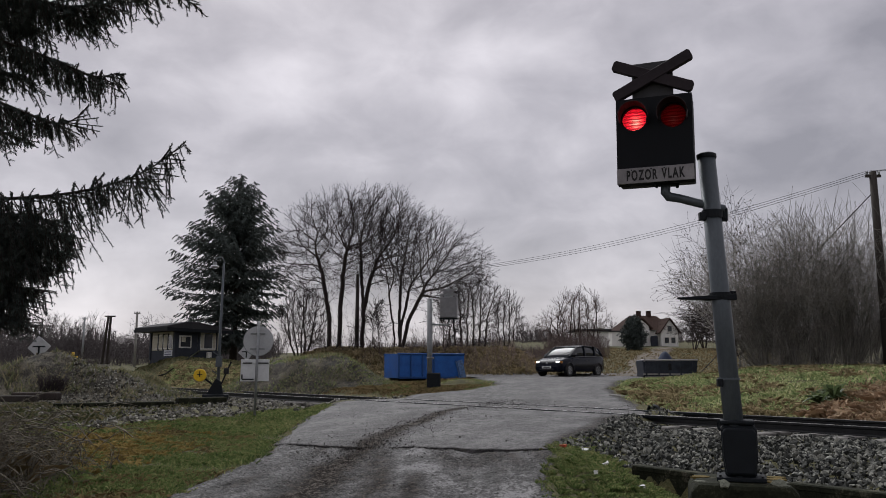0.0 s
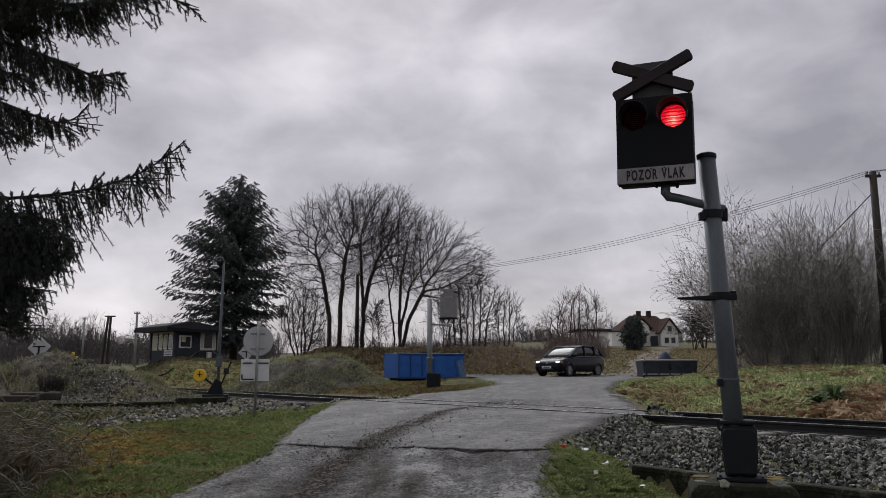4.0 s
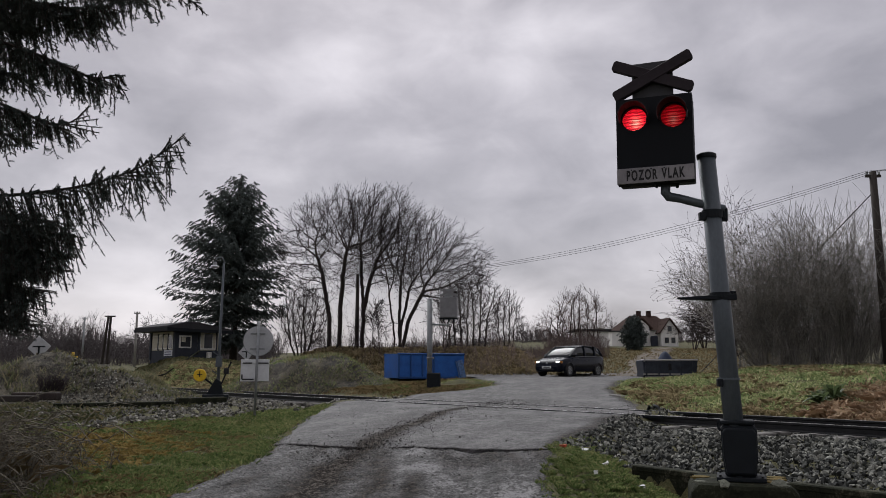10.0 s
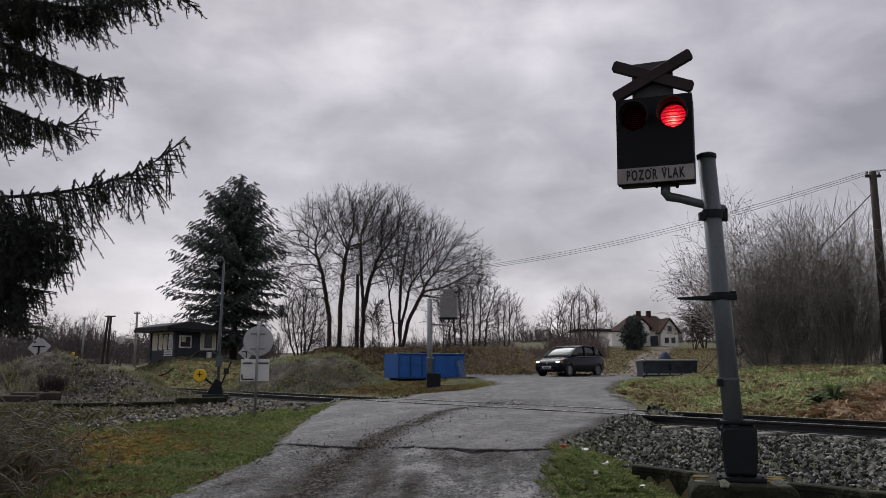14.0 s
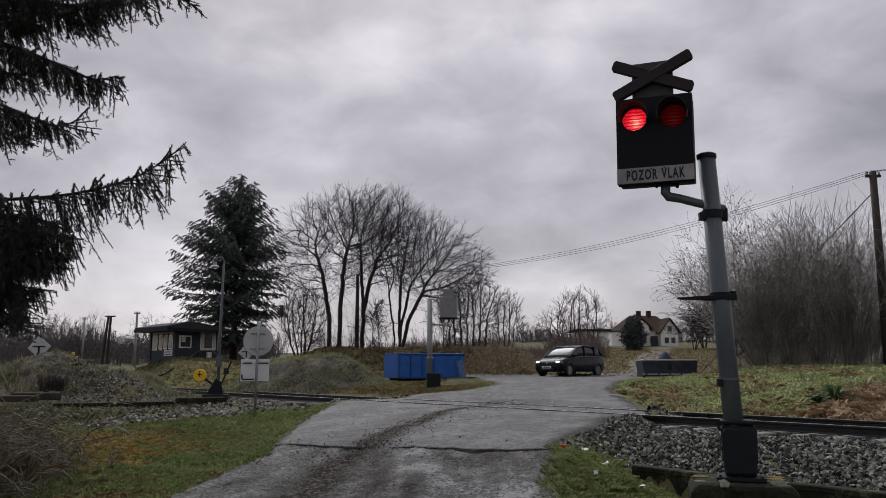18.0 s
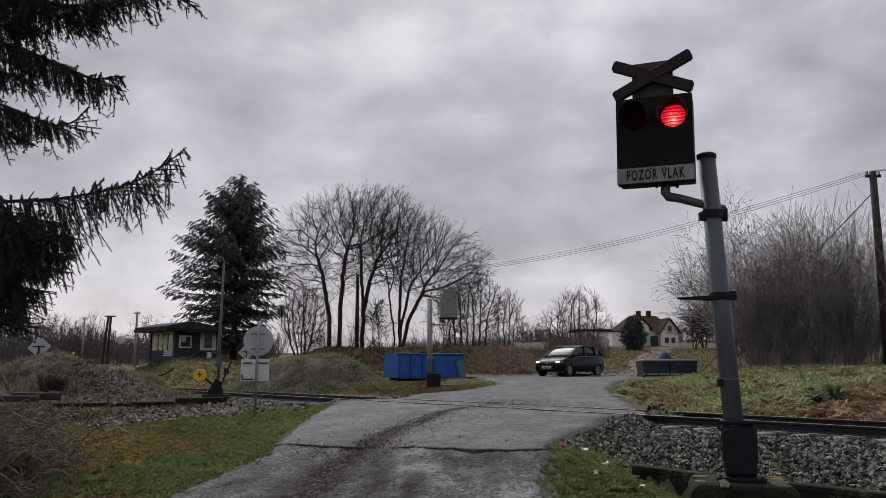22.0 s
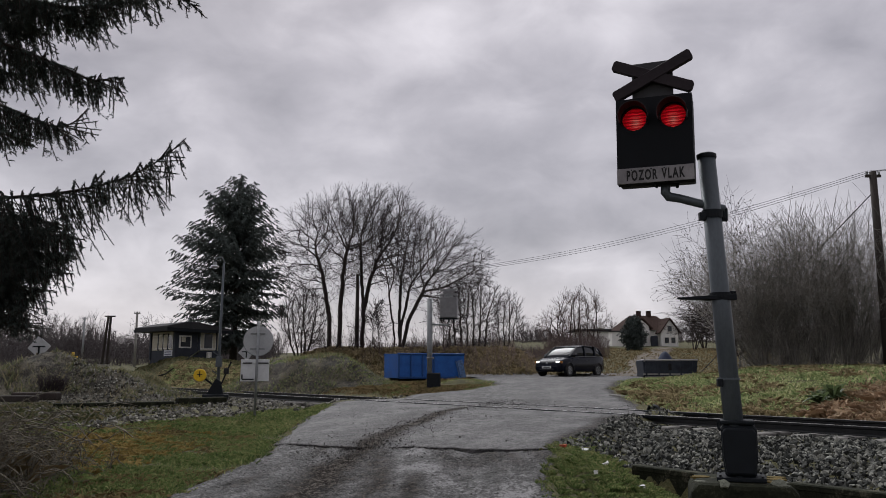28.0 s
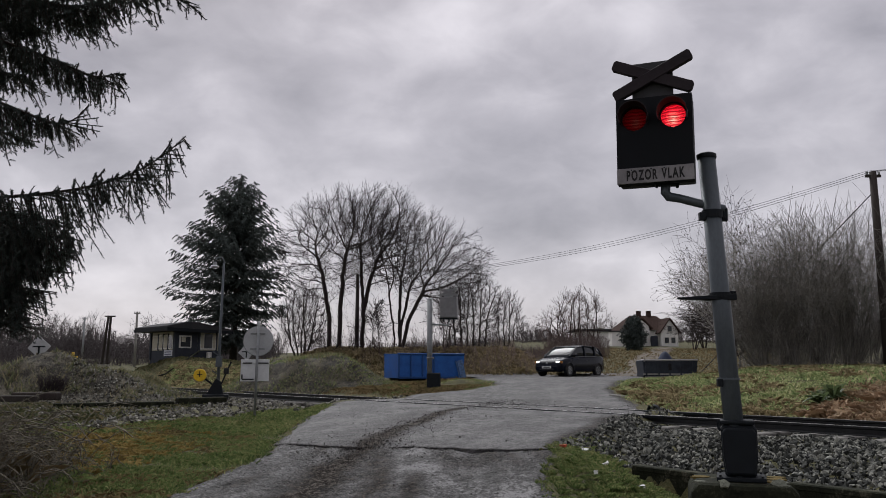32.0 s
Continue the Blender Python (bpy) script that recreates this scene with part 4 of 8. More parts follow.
def parked_car():
    x, y = 6.41, 40.4
    th = thing("car", pose(x, y, ground(x, y) + 0.02, 0, 0, -132), "dark blue-black hatchback waiting with headlights on", "car")
    secs = [car_body_section(*a) for a in ((2.04, 0.60, 0.60, 0.30), (1.97, 0.72, 0.73, 0.24), (1.80, 0.81, 0.80), (1.45, 0.90, 0.84), (1.05, 0.97, 0.85),
                                          (0.0, 1.0, 0.855), (-1.0, 1.03, 0.855), (-1.7, 1.05, 0.835), (-1.97, 1.02, 0.79), (-2.05, 0.84, 0.70, 0.32))]
    part("body", loft(secs), CAR_PAINT, th, "glossy dark blue-black bodywork", smooth="fix")

    def house_sec(x, z0, z1, w0, w1):
        half = [(w0, z0), (w0 - (w0 - w1) * 0.55, z0 + (z1 - z0) * 0.55), (w1, z1 - 0.02), (w1 * 0.8, z1), (0, z1 + 0.01)]
        return [(x, yy, z) for yy, z in half] + [(x, -yy, z) for yy, z in reversed(half[:-1])]

    part("glasshouse", loft([house_sec(1.20, 0.93, 0.965, 0.74, 0.70), house_sec(0.78, 0.96, 1.24, 0.755, 0.665), house_sec(0.28, 0.98, 1.485, 0.765, 0.61), house_sec(-0.5, 0.99, 1.53, 0.77, 0.60),
                             house_sec(-1.35, 1.0, 1.505, 0.765, 0.59), house_sec(-1.80, 1.01, 1.36, 0.745, 0.595), house_sec(-1.98, 1.0, 1.06, 0.72, 0.67)]), CAR_GLASS, th, "dark tinted windows", smooth="fix")
    part("roof", loft([house_sec(0.34, 1.465, 1.49, 0.625, 0.61), house_sec(-0.5, 1.51, 1.555, 0.63, 0.61), house_sec(-1.35, 1.485, 1.53, 0.62, 0.60), house_sec(-1.66, 1.41, 1.45, 0.615, 0.59)]), CAR_PAINT, th, "dark roof panel", smooth="fix")
    for sy in (1, -1):
        for a, b in (((1.18, 0.745, 0.97), (0.30, 0.63, 1.49)), ((-0.2, 0.78, 0.99), (-0.33, 0.625, 1.52)), ((-1.15, 0.775, 1.0), (-1.3, 0.62, 1.51)), ((-1.92, 0.735, 1.02), (-1.66, 0.615, 1.43))):
            part("pillar", Geo().tube([(a[0], sy * a[1], a[2]), ((a[0] + b[0]) / 2, sy * (a[1] + b[1] + 0.03) / 2, (a[2] + b[2]) / 2), (b[0], sy * b[1], b[2])], 0.035, 6), CAR_PAINT, th)
        part("window_strip", Geo().box((-0.5, sy * 0.80, 1.0), (2.5, 0.02, 0.02)), ZINC, th, "pale trim strip")
        part("side_strip", Geo().box((-0.35, sy * 0.862, 0.58), (2.2, 0.02, 0.05)), TRIM_BLACK, th)
        part("mirror", Geo().box((0.78, sy * 0.90, 1.06), (0.12, 0.18, 0.12)), CAR_PAINT, th, "door mirror", 0.03)
        lamp = part("headlight", Geo().box((1.93, sy * 0.57, 0.70), (0.12, 0.20, 0.085)), HEADLIGHT, th, "lit headlight", 0.03)
        part("indicator", Geo().box((1.86, sy * 0.745, 0.70), (0.12, 0.08, 0.11)), plain("amber_glass", (0.4, 0.16, 0.03), 0.3), th, bevel=0.01)
        part("door_handle", Geo().box((-0.22, sy * 0.865, 0.80), (0.16, 0.03, 0.03)), TRIM_BLACK, th)
        for wx in (1.30, -1.32):
            w = part("wheel", lathe([(0.20, -0.09), (0.30, -0.09), (0.315, -0.06), (0.315, 0.06), (0.30, 0.09), (0.20, 0.09)], 24), TYRE, th, "black tyre", at=pose(wx, sy * 0.76, 0.315, -90 * sy))
            rim = part("rim", lathe([(0.195, 0.03), (0.205, 0.088), (0.18, 0.092), (0.05, 0.075)], 20), RIM, w, "silver wheel trim")
            for k in range(6):
                a = k * math.tau / 6
                part("spoke", Geo().box((0.11 * math.cos(a), 0.11 * math.sin(a), 0.092), (0.15, 0.035, 0.012), Matrix.Rotation(a, 4, "Z")), RIM, w)
            part("wheel_arch", Geo().tube([(wx + 0.36 * math.cos(k * math.pi / 10), sy * 0.848, 0.315 + 0.36 * math.sin(k * math.pi / 10)) for k in range(11)], 0.03, 6), TRIM_BLACK, th)
    part("grille", Geo().box((2.0, 0, 0.64), (0.05, 0.62, 0.09)), TRIM_BLACK, th, "black grille", 0.01)
    part("badge", lathe([(0.05, 0.0), (0.05, 0.02), (0.02, 0.025)], 12), RIM, th, at=pose(2.03, 0, 0.66, 0, 90, 0))
    part("bumper", Geo().box((2.0, 0, 0.42), (0.12, 1.30, 0.22)), CAR_PAINT, th, "dark front bumper", 0.05, segs=2)
    part("air_intake", Geo().box((2.055, 0, 0.36), (0.03, 0.8, 0.08)), TRIM_BLACK, th)
    pl = part("number_plate", Geo().box((2.07, 0, 0.46), (0.02, 0.52, 0.11)), PLATE, th, "white number plate")
    part("plate_bar", Geo().box((2.083, 0.02, 0.46), (0.006, 0.36, 0.05)), LETTER, pl)
    part("wiper", Geo().tube([(1.16, 0.1, 0.99), (0.86, 0.52, 1.2)], 0.01, 5), TRIM_BLACK, th)


parked_car()


# ---------------------------------------------------------------- blue skip
def skip():
    a, b = Vector((-2.05, 36.2)), Vector((0.98, 37.4))
    d = b - a
    z = ground(*((a + b) / 2)) - 0.02
    ln = d.length
    th = thing("skip", pose(a.x, a.y, z, 0, 0, math.degrees(math.atan2(d.y, d.x))), "blue steel roll-off skip with upright ribs", "skip")
    h, w = 1.20, 2.0
    for y, nm in ((0.0, "side_wall"), (w, "side_wall")):
        part(nm, Geo().prism([(0, 0.12), (ln - 0.10, 0.12), (ln, h - 0.3), (ln, h), (0, h)], y - 0.02, y + 0.02), BLUE, th, "blue steel side wall")
    part("end_wall", Geo().box((0.03, w / 2, (h + 0.12) / 2), (0.05, w - 0.05, h - 0.12)), BLUE, th)
    part("end_wall", Geo().box((ln - 0.04, w / 2, (h + 0.12) / 2), (0.05, w - 0.05, h - 0.12), Matrix.Rotation(radians(6), 4, "Y")), BLUE, th)
    part("floor", Geo().box((ln / 2, w / 2, 0.14), (ln - 0.1, w, 0.06)), BLUE_SHADED, th)
    for k in (0.0, 0.18, 0.35, 0.52):
        part("rib", Geo().box((0.04 + k * ln, -0.05, (h + 0.1) / 2), (0.07, 0.07, h - 0.14)), BLUE_SHADED, th, "pressed steel rib", 0.008)
    for y in (-0.03, w + 0.03):
        part("top_rail", Geo().tube([(-0.02, y, h), (ln, y, h)], 0.05, 8), BLUE_SHADED, th)
    for y in (0.5, 1.5):
        part("runner", Geo().box((ln / 2, y, 0.06), (ln - 0.2, 0.12, 0.14)), DARK_PAINT, th)
    part("bottom_rail", Geo().box((ln / 2, -0.03, 0.14), (ln - 0.1, 0.08, 0.10)), BLUE_SHADED, th, bevel=0.01)
    tail = part("tailboard", Geo().box((ln - 0.20, -0.10, 0.50), (0.34, 0.05, 0.86), Matrix.Rotation(radians(-14), 4, "Y")), plain("scuffed_blue", (0.09, 0.16, 0.30), 0.6, 0, 0.7, 14), th, "scuffed pale blue tailboard")
    part("lock_bar", Geo().tube([(ln - 0.42, -0.11, 0.9), (ln - 0.22, -0.11, 0.12)], 0.03, 6), BLUE_SHADED, th)
    part("load", Geo().add([(0.1 + (ln - 0.2) * i / 12, 0.1 + (w - 0.2) * j / 6, h - 0.35 + 0.2 * noise.noise((i * 0.7, j * 0.7, 3))) for j in range(7) for i in range(13)],
                           [(j * 13 + i, j * 13 + i + 1, (j + 1) * 13 + i + 1, (j + 1) * 13 + i) for j in range(6) for i in range(12)]), STRAW, th, "brush and rubble load")


skip()


# ---------------------------------------------------------------- trailer
def trailer():
    x, y = 8.85, 31.8
    z = ground(x, y)
    th = thing("trailer", pose(x, y, z - 0.05, 0, 0, -4) @ Matrix.Diagonal((1, 1, 1.16, 1)), "low grey steel farm trailer parked on grass", "trailer")
    L, W = 2.0, 1.5
    part("bed", Geo().box((0, 0, 0.22), (L, W, 0.06)), TRAILER, th)
    for sy in (-1, 1):
        part("side_board", Geo().prism([(-L / 2, 0.16), (L / 2, 0.16), (L / 2 + 0.07, 0.70), (-L / 2 + 0.12, 0.70)], sy * W / 2 - 0.025, sy * W / 2 + 0.025), TRAILER, th, "grey-blue steel side board")
        part("top_rim", Geo().tube([(-L / 2 + 0.1, sy * W / 2, 0.70), (L / 2 + 0.08, sy * W / 2, 0.70)], 0.04, 8), TRAILER_EDGE, th, "paler worn rim")
        part("lower_rim", Geo().box((0, sy * (W / 2 + 0.02), 0.24), (L + 0.02, 0.05, 0.05)), TRAILER_EDGE, th)
        part("latch", Geo().box((0.0, sy * (W / 2 + 0.06), 0.48), (0.12, 0.04, 0.22)), RAIL, th, "worn steel latch", 0.004)
        for k in (-0.75, -0.35, 0.0, 0.35, 0.75):
            part("stake", Geo().box((k * L * 0.6, sy * (W / 2 + 0.03), 0.42), (0.06, 0.05, 0.52)), TRAILER, th)
        for wx in (-0.6, 0.5):
            w = part("wheel", lathe([(0.1, -0.07), (0.2, -0.07), (0.21, 0), (0.2, 0.07), (0.1, 0.07)], 16), TYRE, th, at=pose(wx, sy * 0.6, 0.19, 90))
    for sx in (-1, 1):
        part("end_board", Geo().box((sx * (L / 2) + 0.02, 0, 0.43), (0.05, W, 0.54), Matrix.Rotation(radians(sx * 7), 4, "Y")), TRAILER, th)
        part("end_rim", Geo().tube([(sx * L / 2 + 0.06, -W / 2, 0.70), (sx * L / 2 + 0.06, W / 2, 0.70)], 0.045, 8), TRAILER_EDGE, th)
    part("bottom_rail", Geo().box((0, -W / 2 - 0.01, 0.13), (L - 0.1, 0.06, 0.07)), TRAILER_EDGE, th)
    part("drawbar", Geo().tube([(L / 2 - 0.3, -0.5, 0.10), (L / 2 + 0.6, -0.9, 0.2), (L / 2 + 1.25, -1.5, 0.42)], 0.05, 8), DARK_PAINT, th, "dark tow bar")


trailer()


def heap(name, cx, cy, rx, ry, h, mat, label, cat, skew=0.0, seed=0, lumps=0.18, n=56, turn=0.0, flat=0.0):
    """An uneven heap of earth on the ground."""
    g = Geo()
    ct, st = math.cos(turn), math.sin(turn)
    for j in range(n + 1):
        for i in range(n + 1):
            a, b = (i / n * 2 - 1) * 1.25, (j / n * 2 - 1) * 1.25
            x, y = cx + a * rx * ct - b * ry * st, cy + a * rx * st + b * ry * ct
            r = math.hypot(a + skew * (1 - b * b) * 0.3, b)
            z = h * (1 - smooth01(flat, 1.18, r)) - 0.12 * smooth01(1.0, 1.3, r)
            k = 1 - smooth01(0.8, 1.2, r)
            z += k * lumps * (noise.noise((x * 0.55 + seed, y * 0.55, 1)) + 0.5 * noise.noise((x * 1.7, y * 1.7 + seed, 2)) + 0.25 * noise.noise((x * 5, y * 5, 3)))
            g.v.append((x, y, ground(x, y) + z))
    m = n + 1
    g.f = [(j * m + i, j * m + i + 1, (j + 1) * m + i + 1, (j + 1) * m + i) for j in range(n) for i in range(n)]
    g.m = [0] * len(g.f)
    ob = part(name, g, mat, smooth=True)
    return tagged(ob, label, cat)


HEAPS = [heap("earth_mound", -12.5, 26.5, 4.6, 2.8, 1.5, STRAW, "earth and gravel mound with dead grass beside the track", "mound", 0.3, 3, 0.3),
         heap("earth_mound", -16.2, 25.5, 4.8, 2.8, 1.45, STRAW, "low earth mound overgrown with dry grass", "mound", 0, 8, 0.25),
         heap("earth_mound", -6.2, 35.4, 4.1, 2.7, 1.28, STRAW, "smooth grassed earth mound behind the rails", "mound", 0, 5, 0.15, turn=-0.5, flat=0.38),
         heap("earth_mound", 0.6, 31.5, 1.6, 0.8, 0.16, SOIL, "low grassy rise at the far crossing signal", "mound", 0, 2, 0.05, turn=0.5),
         heap("earth_mound", -13.6, 34.0, 2.6, 1.2, 0.8, SOIL, "low grassy bank beyond the rails", "mound", 0, 6, 0.12, turn=-0.3, flat=0.5)]
heap("tarpaulin", 9.95, 35.8, 0.72, 0.7, 1.12, TARP, "heap covered by a blue tarpaulin behind the trailer", "tarpaulin", 0, 4, 0.12, 24)


# ---------------------------------------------------------------- signal booth
def booth():
    x, y = -16.8, 50.0
    z = 0.98
    th = thing("railway_booth", pose(x, y, z, 0, 0, 45) @ Matrix.Diagonal((1.12, 1.12, 1.1, 1)), "small railway booth with pale upper walls and flat dark roof", "booth")
    W, D = 2.75, 3.1
    part("lower_wall", Geo().box((W / 2, D / 2, 0.27), (W, D, 1.5)), BOOTH_DARK, th, "dark boarded lower walls")
    part("upper_wall", Geo().box((W / 2, D / 2, 1.57), (W - 0.04, D - 0.04, 1.12)), PLASTER, th, "pale plaster upper walls")
    part("corner_post", Geo().box((0.02, 0.02, 1.3), (0.22, 0.22, 1.65)), BOOTH_DARK, th)
    part("corner_post", Geo().box((0.02, D - 0.06, 1.3), (0.16, 0.16, 1.65)), BOOTH_DARK, th)
    part("door_panel", Geo().box((0.72, -0.01, 1.45), (1.2, 0.06, 1.3)), BOOTH_DARK, th, "dark boarded bay")
    part("mullion", Geo().box((1.42, -0.03, 1.45), (0.14, 0.08, 1.3)), BOOTH_DARK, th)
    part("mullion", Geo().box((2.5, -0.03, 1.45), (0.10, 0.08, 1.3)), BOOTH_DARK, th)
    part("roof", Geo().prism([(-0.85, 2.10), (W + 0.35, 2.04), (W + 0.35, 2.26), (0.9, 2.62), (0.3, 2.62), (-0.85, 2.36)], -0.75, D + 0.4), ROOF_FELT, th, "flat dark felt roof with deep eaves", 0.02)
    part("fascia", Geo().prism([(-0.88, 2.06), (W + 0.38, 2.0), (W + 0.38, 2.16), (-0.88, 2.26)], -0.79, -0.75), DARK_PAINT, th, "dark fascia board")
    part("fascia", Geo().box((-0.87, D / 2 - 0.17, 2.17), (0.04, D + 1.1, 0.18)), DARK_PAINT, th, "dark fascia board")
    win = part("window", Geo().box((0.55, -0.07, 1.50), (0.74, 0.06, 0.72)), WIN_WHITE, th, "white-framed window", 0.006)
    part("pane", Geo().box((0.55, -0.105, 1.50), (0.58, 0.012, 0.56)), PANE, win)
    part("curtain", Geo().box((0.42, -0.113, 1.62), (0.24, 0.006, 0.28)), CURTAIN, win)
    win = part("window", Geo().box((1.96, -0.05, 1.56), (0.98, 0.06, 0.98)), WIN_WHITE, th, "white-framed window with pale shutters", 0.006)
    part("pane", Geo().box((1.96, -0.085, 1.58), (0.50, 0.012, 0.86)), PANE, win)
    for cx in (1.59, 2.33):
        part("shutter_leaf", Geo().box((cx, -0.085, 1.58), (0.16, 0.014, 0.84)), CURTAIN, win, "pale shutter")
    for cy, w, mat in ((0.50, 0.50, PANE), (1.12, 0.52, CURTAIN), (1.72, 0.52, CURTAIN), (2.40, 0.62, CURTAIN)):
        win = part("window", Geo().box((-0.02, cy, 1.50), (0.06, w, 0.82)), WIN_WHITE, th, "white-framed window", 0.006)
        part("pane", Geo().box((-0.056, cy, 1.50), (0.012, w - 0.12, 0.70)), mat, win)
    for cy in (0.82, 1.42, 2.05):
        part("mullion", Geo().box((-0.03, cy, 1.5), (0.07, 0.07, 0.95)), BOOTH_DARK, th)
    nb = part("notice_board", Geo().box((-0.04, 0.75, 0.86), (0.03, 1.0, 0.34)), plain("notice_white", (0.5, 0.52, 0.56), 0.5), th, "white notice board")
    for k in range(2):
        part("notice_bar", Geo().box((-0.06, 0.75, 0.92 - 0.13 * k), (0.01, 0.8, 0.05)), plain("notice_ink", (0.08, 0.10, 0.16), 0.6), nb)
    part("post_box", Geo().box((2.0, -0.16, 0.72), (0.24, 0.2, 0.42)), WIN_WHITE, th, "small pale box on the wall", 0.02)


booth()


# ---------------------------------------------------------------- signs, lamp, lever
def road_sign():
    x, y = -4.67, 20.0
    z = ground(x, y) + 0.12
    th = thing("road_sign", pose(x, y, z, 0, 0, 6), "round road sign with white plate, seen from behind", "road sign")
    part("post", Geo().tube([(0, -0.03, -0.3), (0.03, -0.03, 2.25)], 0.032, 12), ZINC, th, "zinc-grey tube post", smooth="fix")
    d = part("sign_disc", disc(0.03, 0.0, 0.012, 1.75, 0.37, 40), SIGN_BACK, th, "bare grey back of a round sign")
    part("disc_rim", Geo().tube([(0.03 + 0.37 * math.cos(k * math.tau / 40), 0.004, 1.75 + 0.37 * math.sin(k * math.tau / 40)) for k in range(41)], 0.009, 5), ZINC, th)
    for zz in (1.93, 1.55):
        part("bracket", Geo().box((0.02, -0.02, zz), (0.36, 0.03, 0.035)), ZINC, th)
    p = part("sign_plate", Geo().box((-0.03, 0.004, 1.02), (0.70, 0.014, 0.54)), plain("pale_plate", (0.55, 0.56, 0.57), 0.5, 0, 0.12), th, "pale back of a square plate", 0.004)
    for a, b in (((-0.34, 0.80), (-0.05, 0.80)), ((0.02, 1.2), (0.30, 1.2)), ((-0.34, 0.80), (-0.34, 0.92)), ((-0.33, 1.2), (-0.1, 1.2))):
        part("bracket", Geo().tube([(a[0], -0.02, a[1]), (b[0], -0.02, b[1])], 0.016, 6), TRIM_BLACK, th)


road_sign()


def diamond_sign(x, y, z, size, label):
    g0 = ground(x, y)
    th = thing("diamond_sign", pose(x, y, g0), label, "sign")
    h = z - g0
    part("post", Geo().tube([(0, 0.03, 0), (0, 0.03, h)], 0.04, 10), DARK_PAINT, th)
    part("sign_board", Geo().box((0, 0, h), (size, 0.02, size), Matrix.Rotation(radians(40), 4, "Y")), SIGN_BACK, th, "pale grey back of the board", 0.003)
    part("bracket", Geo().box((0, -0.025, h + 0.02), (size * 0.75, 0.03, 0.05)), DARK_PAINT, th)
    part("bracket", Geo().box((0, -0.025, h - 0.12), (0.06, 0.03, 0.3)), DARK_PAINT, th)


diamond_sign(-15.2, 30.0, 1.72, 0.62, "pale diamond board seen from behind above the mound")
diamond_sign(-9.85, 40.0, 1.75, 0.6, "pale diamond board by the track seen from behind")


def lamp_mast():
    x, y = -7.85, 28.0
    z = -0.2
    th = thing("yard_lamp", pose(x, y, z), "slim dark yard lamp with curved neck", "lamp")
    part("mast", Geo().tube([(0, 0, 0), (0, 0, 2.4), (0.03, 0, 4.85)], [0.06, 0.05, 0.035], 10), POLE_PAINT, th, "dark steel mast", smooth="fix")
    part("neck", Geo().tube([(0.03, 0, 4.8), (0.02, 0, 4.95), (-0.06, 0, 5.05), (-0.2, 0, 5.04), (-0.28, 0, 4.95), (-0.29, 0, 4.85)], 0.022, 8), POLE_PAINT, th, smooth="fix")
    part("shade", lathe([(0.05, 0.16), (0.07, 0.1), (0.08, 0.04), (0.15, 0.0), (0.15, -0.02), (0.1, -0.06)][::-1], 16), ZINC, th, "grey bell shade", at=pose(-0.29, 0, 4.72))
    part("box", Geo().box((0.02, -0.08, 1.35), (0.2, 0.14, 0.36)), POLE_PAINT, th, "dark switch box", 0.01)
    for zz in (0.9, 1.55):
        part("step_iron", Geo().tube([(-0.22, -0.02, zz + 0.15), (0, -0.02, zz)], 0.02, 6), POLE_PAINT, th)


lamp_mast()


rp = thing("ramp_edge", pose(-17.2, 41.6, 0), "grey concrete ramp edging below the booth", "edging")
part("edging", Geo().tube([(0, 0, ground(-17.2, 41.6) + 0.15), (1.6, 3.3, ground(-15.6, 44.9) + 0.45), (2.5, 6.5, ground(-14.7, 48.1) + 0.5)], 0.045, 6), CONCRETE, rp)


def points_lever():
    x, y = -7.38, 25.9
    z = -0.12
    th = thing("points_lever", pose(x, y, z, 0, 0, 10), "hand points lever with round yellow weight", "points lever")
    part("base_block", Geo().box((0.05, 0, 0.10), (0.8, 0.4, 0.24)), DARK_PAINT, th, "dark base block", 0.03)
    part("frame", Geo().prism([(-0.25, 0.2), (0.3, 0.2), (0.2, 0.62), (0.05, 0.72), (-0.08, 0.5)], -0.08, 0.08), DARK_PAINT, th, "dark cast bracket", 0.02)
    part("lever_arm", Geo().tube([(0.05, 0, 0.45), (-0.45, -0.05, 0.82)], 0.03, 8), DARK_PAINT, th)
    wgt = part("weight", disc(-0.45, -0.16, -0.02, 0.82, 0.20, 28), YELLOW, th, "round yellow counterweight", 0.02)
    part("mark", Geo().box((-0.45, -0.165, 0.86), (0.03, 0.01, 0.18)), DARK_PAINT, wgt)
    part("mark", Geo().box((-0.45, -0.1655, 0.84), (0.16, 0.01, 0.03)), DARK_PAINT, wgt)
    part("handle", Geo().tube([(0.2, 0, 0.5), (0.5, 0, 1.25)], 0.025, 8), DARK_PAINT, th)
    part("lamp_housing", Geo().box((0.36, 0, 0.95), (0.16, 0.16, 0.2)), RAIL, th, bevel=0.02)


points_lever()
mk = thing("marker_post", pose(-15.3, 33.0, 1.05), "small yellow track marker on the mound", "marker")
part("post", Geo().tube([(0, 0, -0.9), (0, 0, 0.36)], 0.03, 8), YELLOW, mk)
part("arm", Geo().box((0, 0, 0.32), (0.42, 0.06, 0.12)), YELLOW, mk, bevel=0.01)
part("arm", Geo().box((0, 0, 0.46), (0.1, 0.06, 0.16)), YELLOW, mk, bevel=0.01)


def beam(name, a, b, w, h, z, mat, label, cat):
    a, b = Vector(a), Vector(b)
    d = b - a
    ob = part(name, Geo().box((d.length / 2, 0, h / 2), (d.length, w, h)), mat, bevel=0.02)
    ob.matrix_basis = pose(a.x, a.y, z, 0, 0, math.degrees(math.atan2(d.y, d.x)))
    return tagged(ob, label, cat)


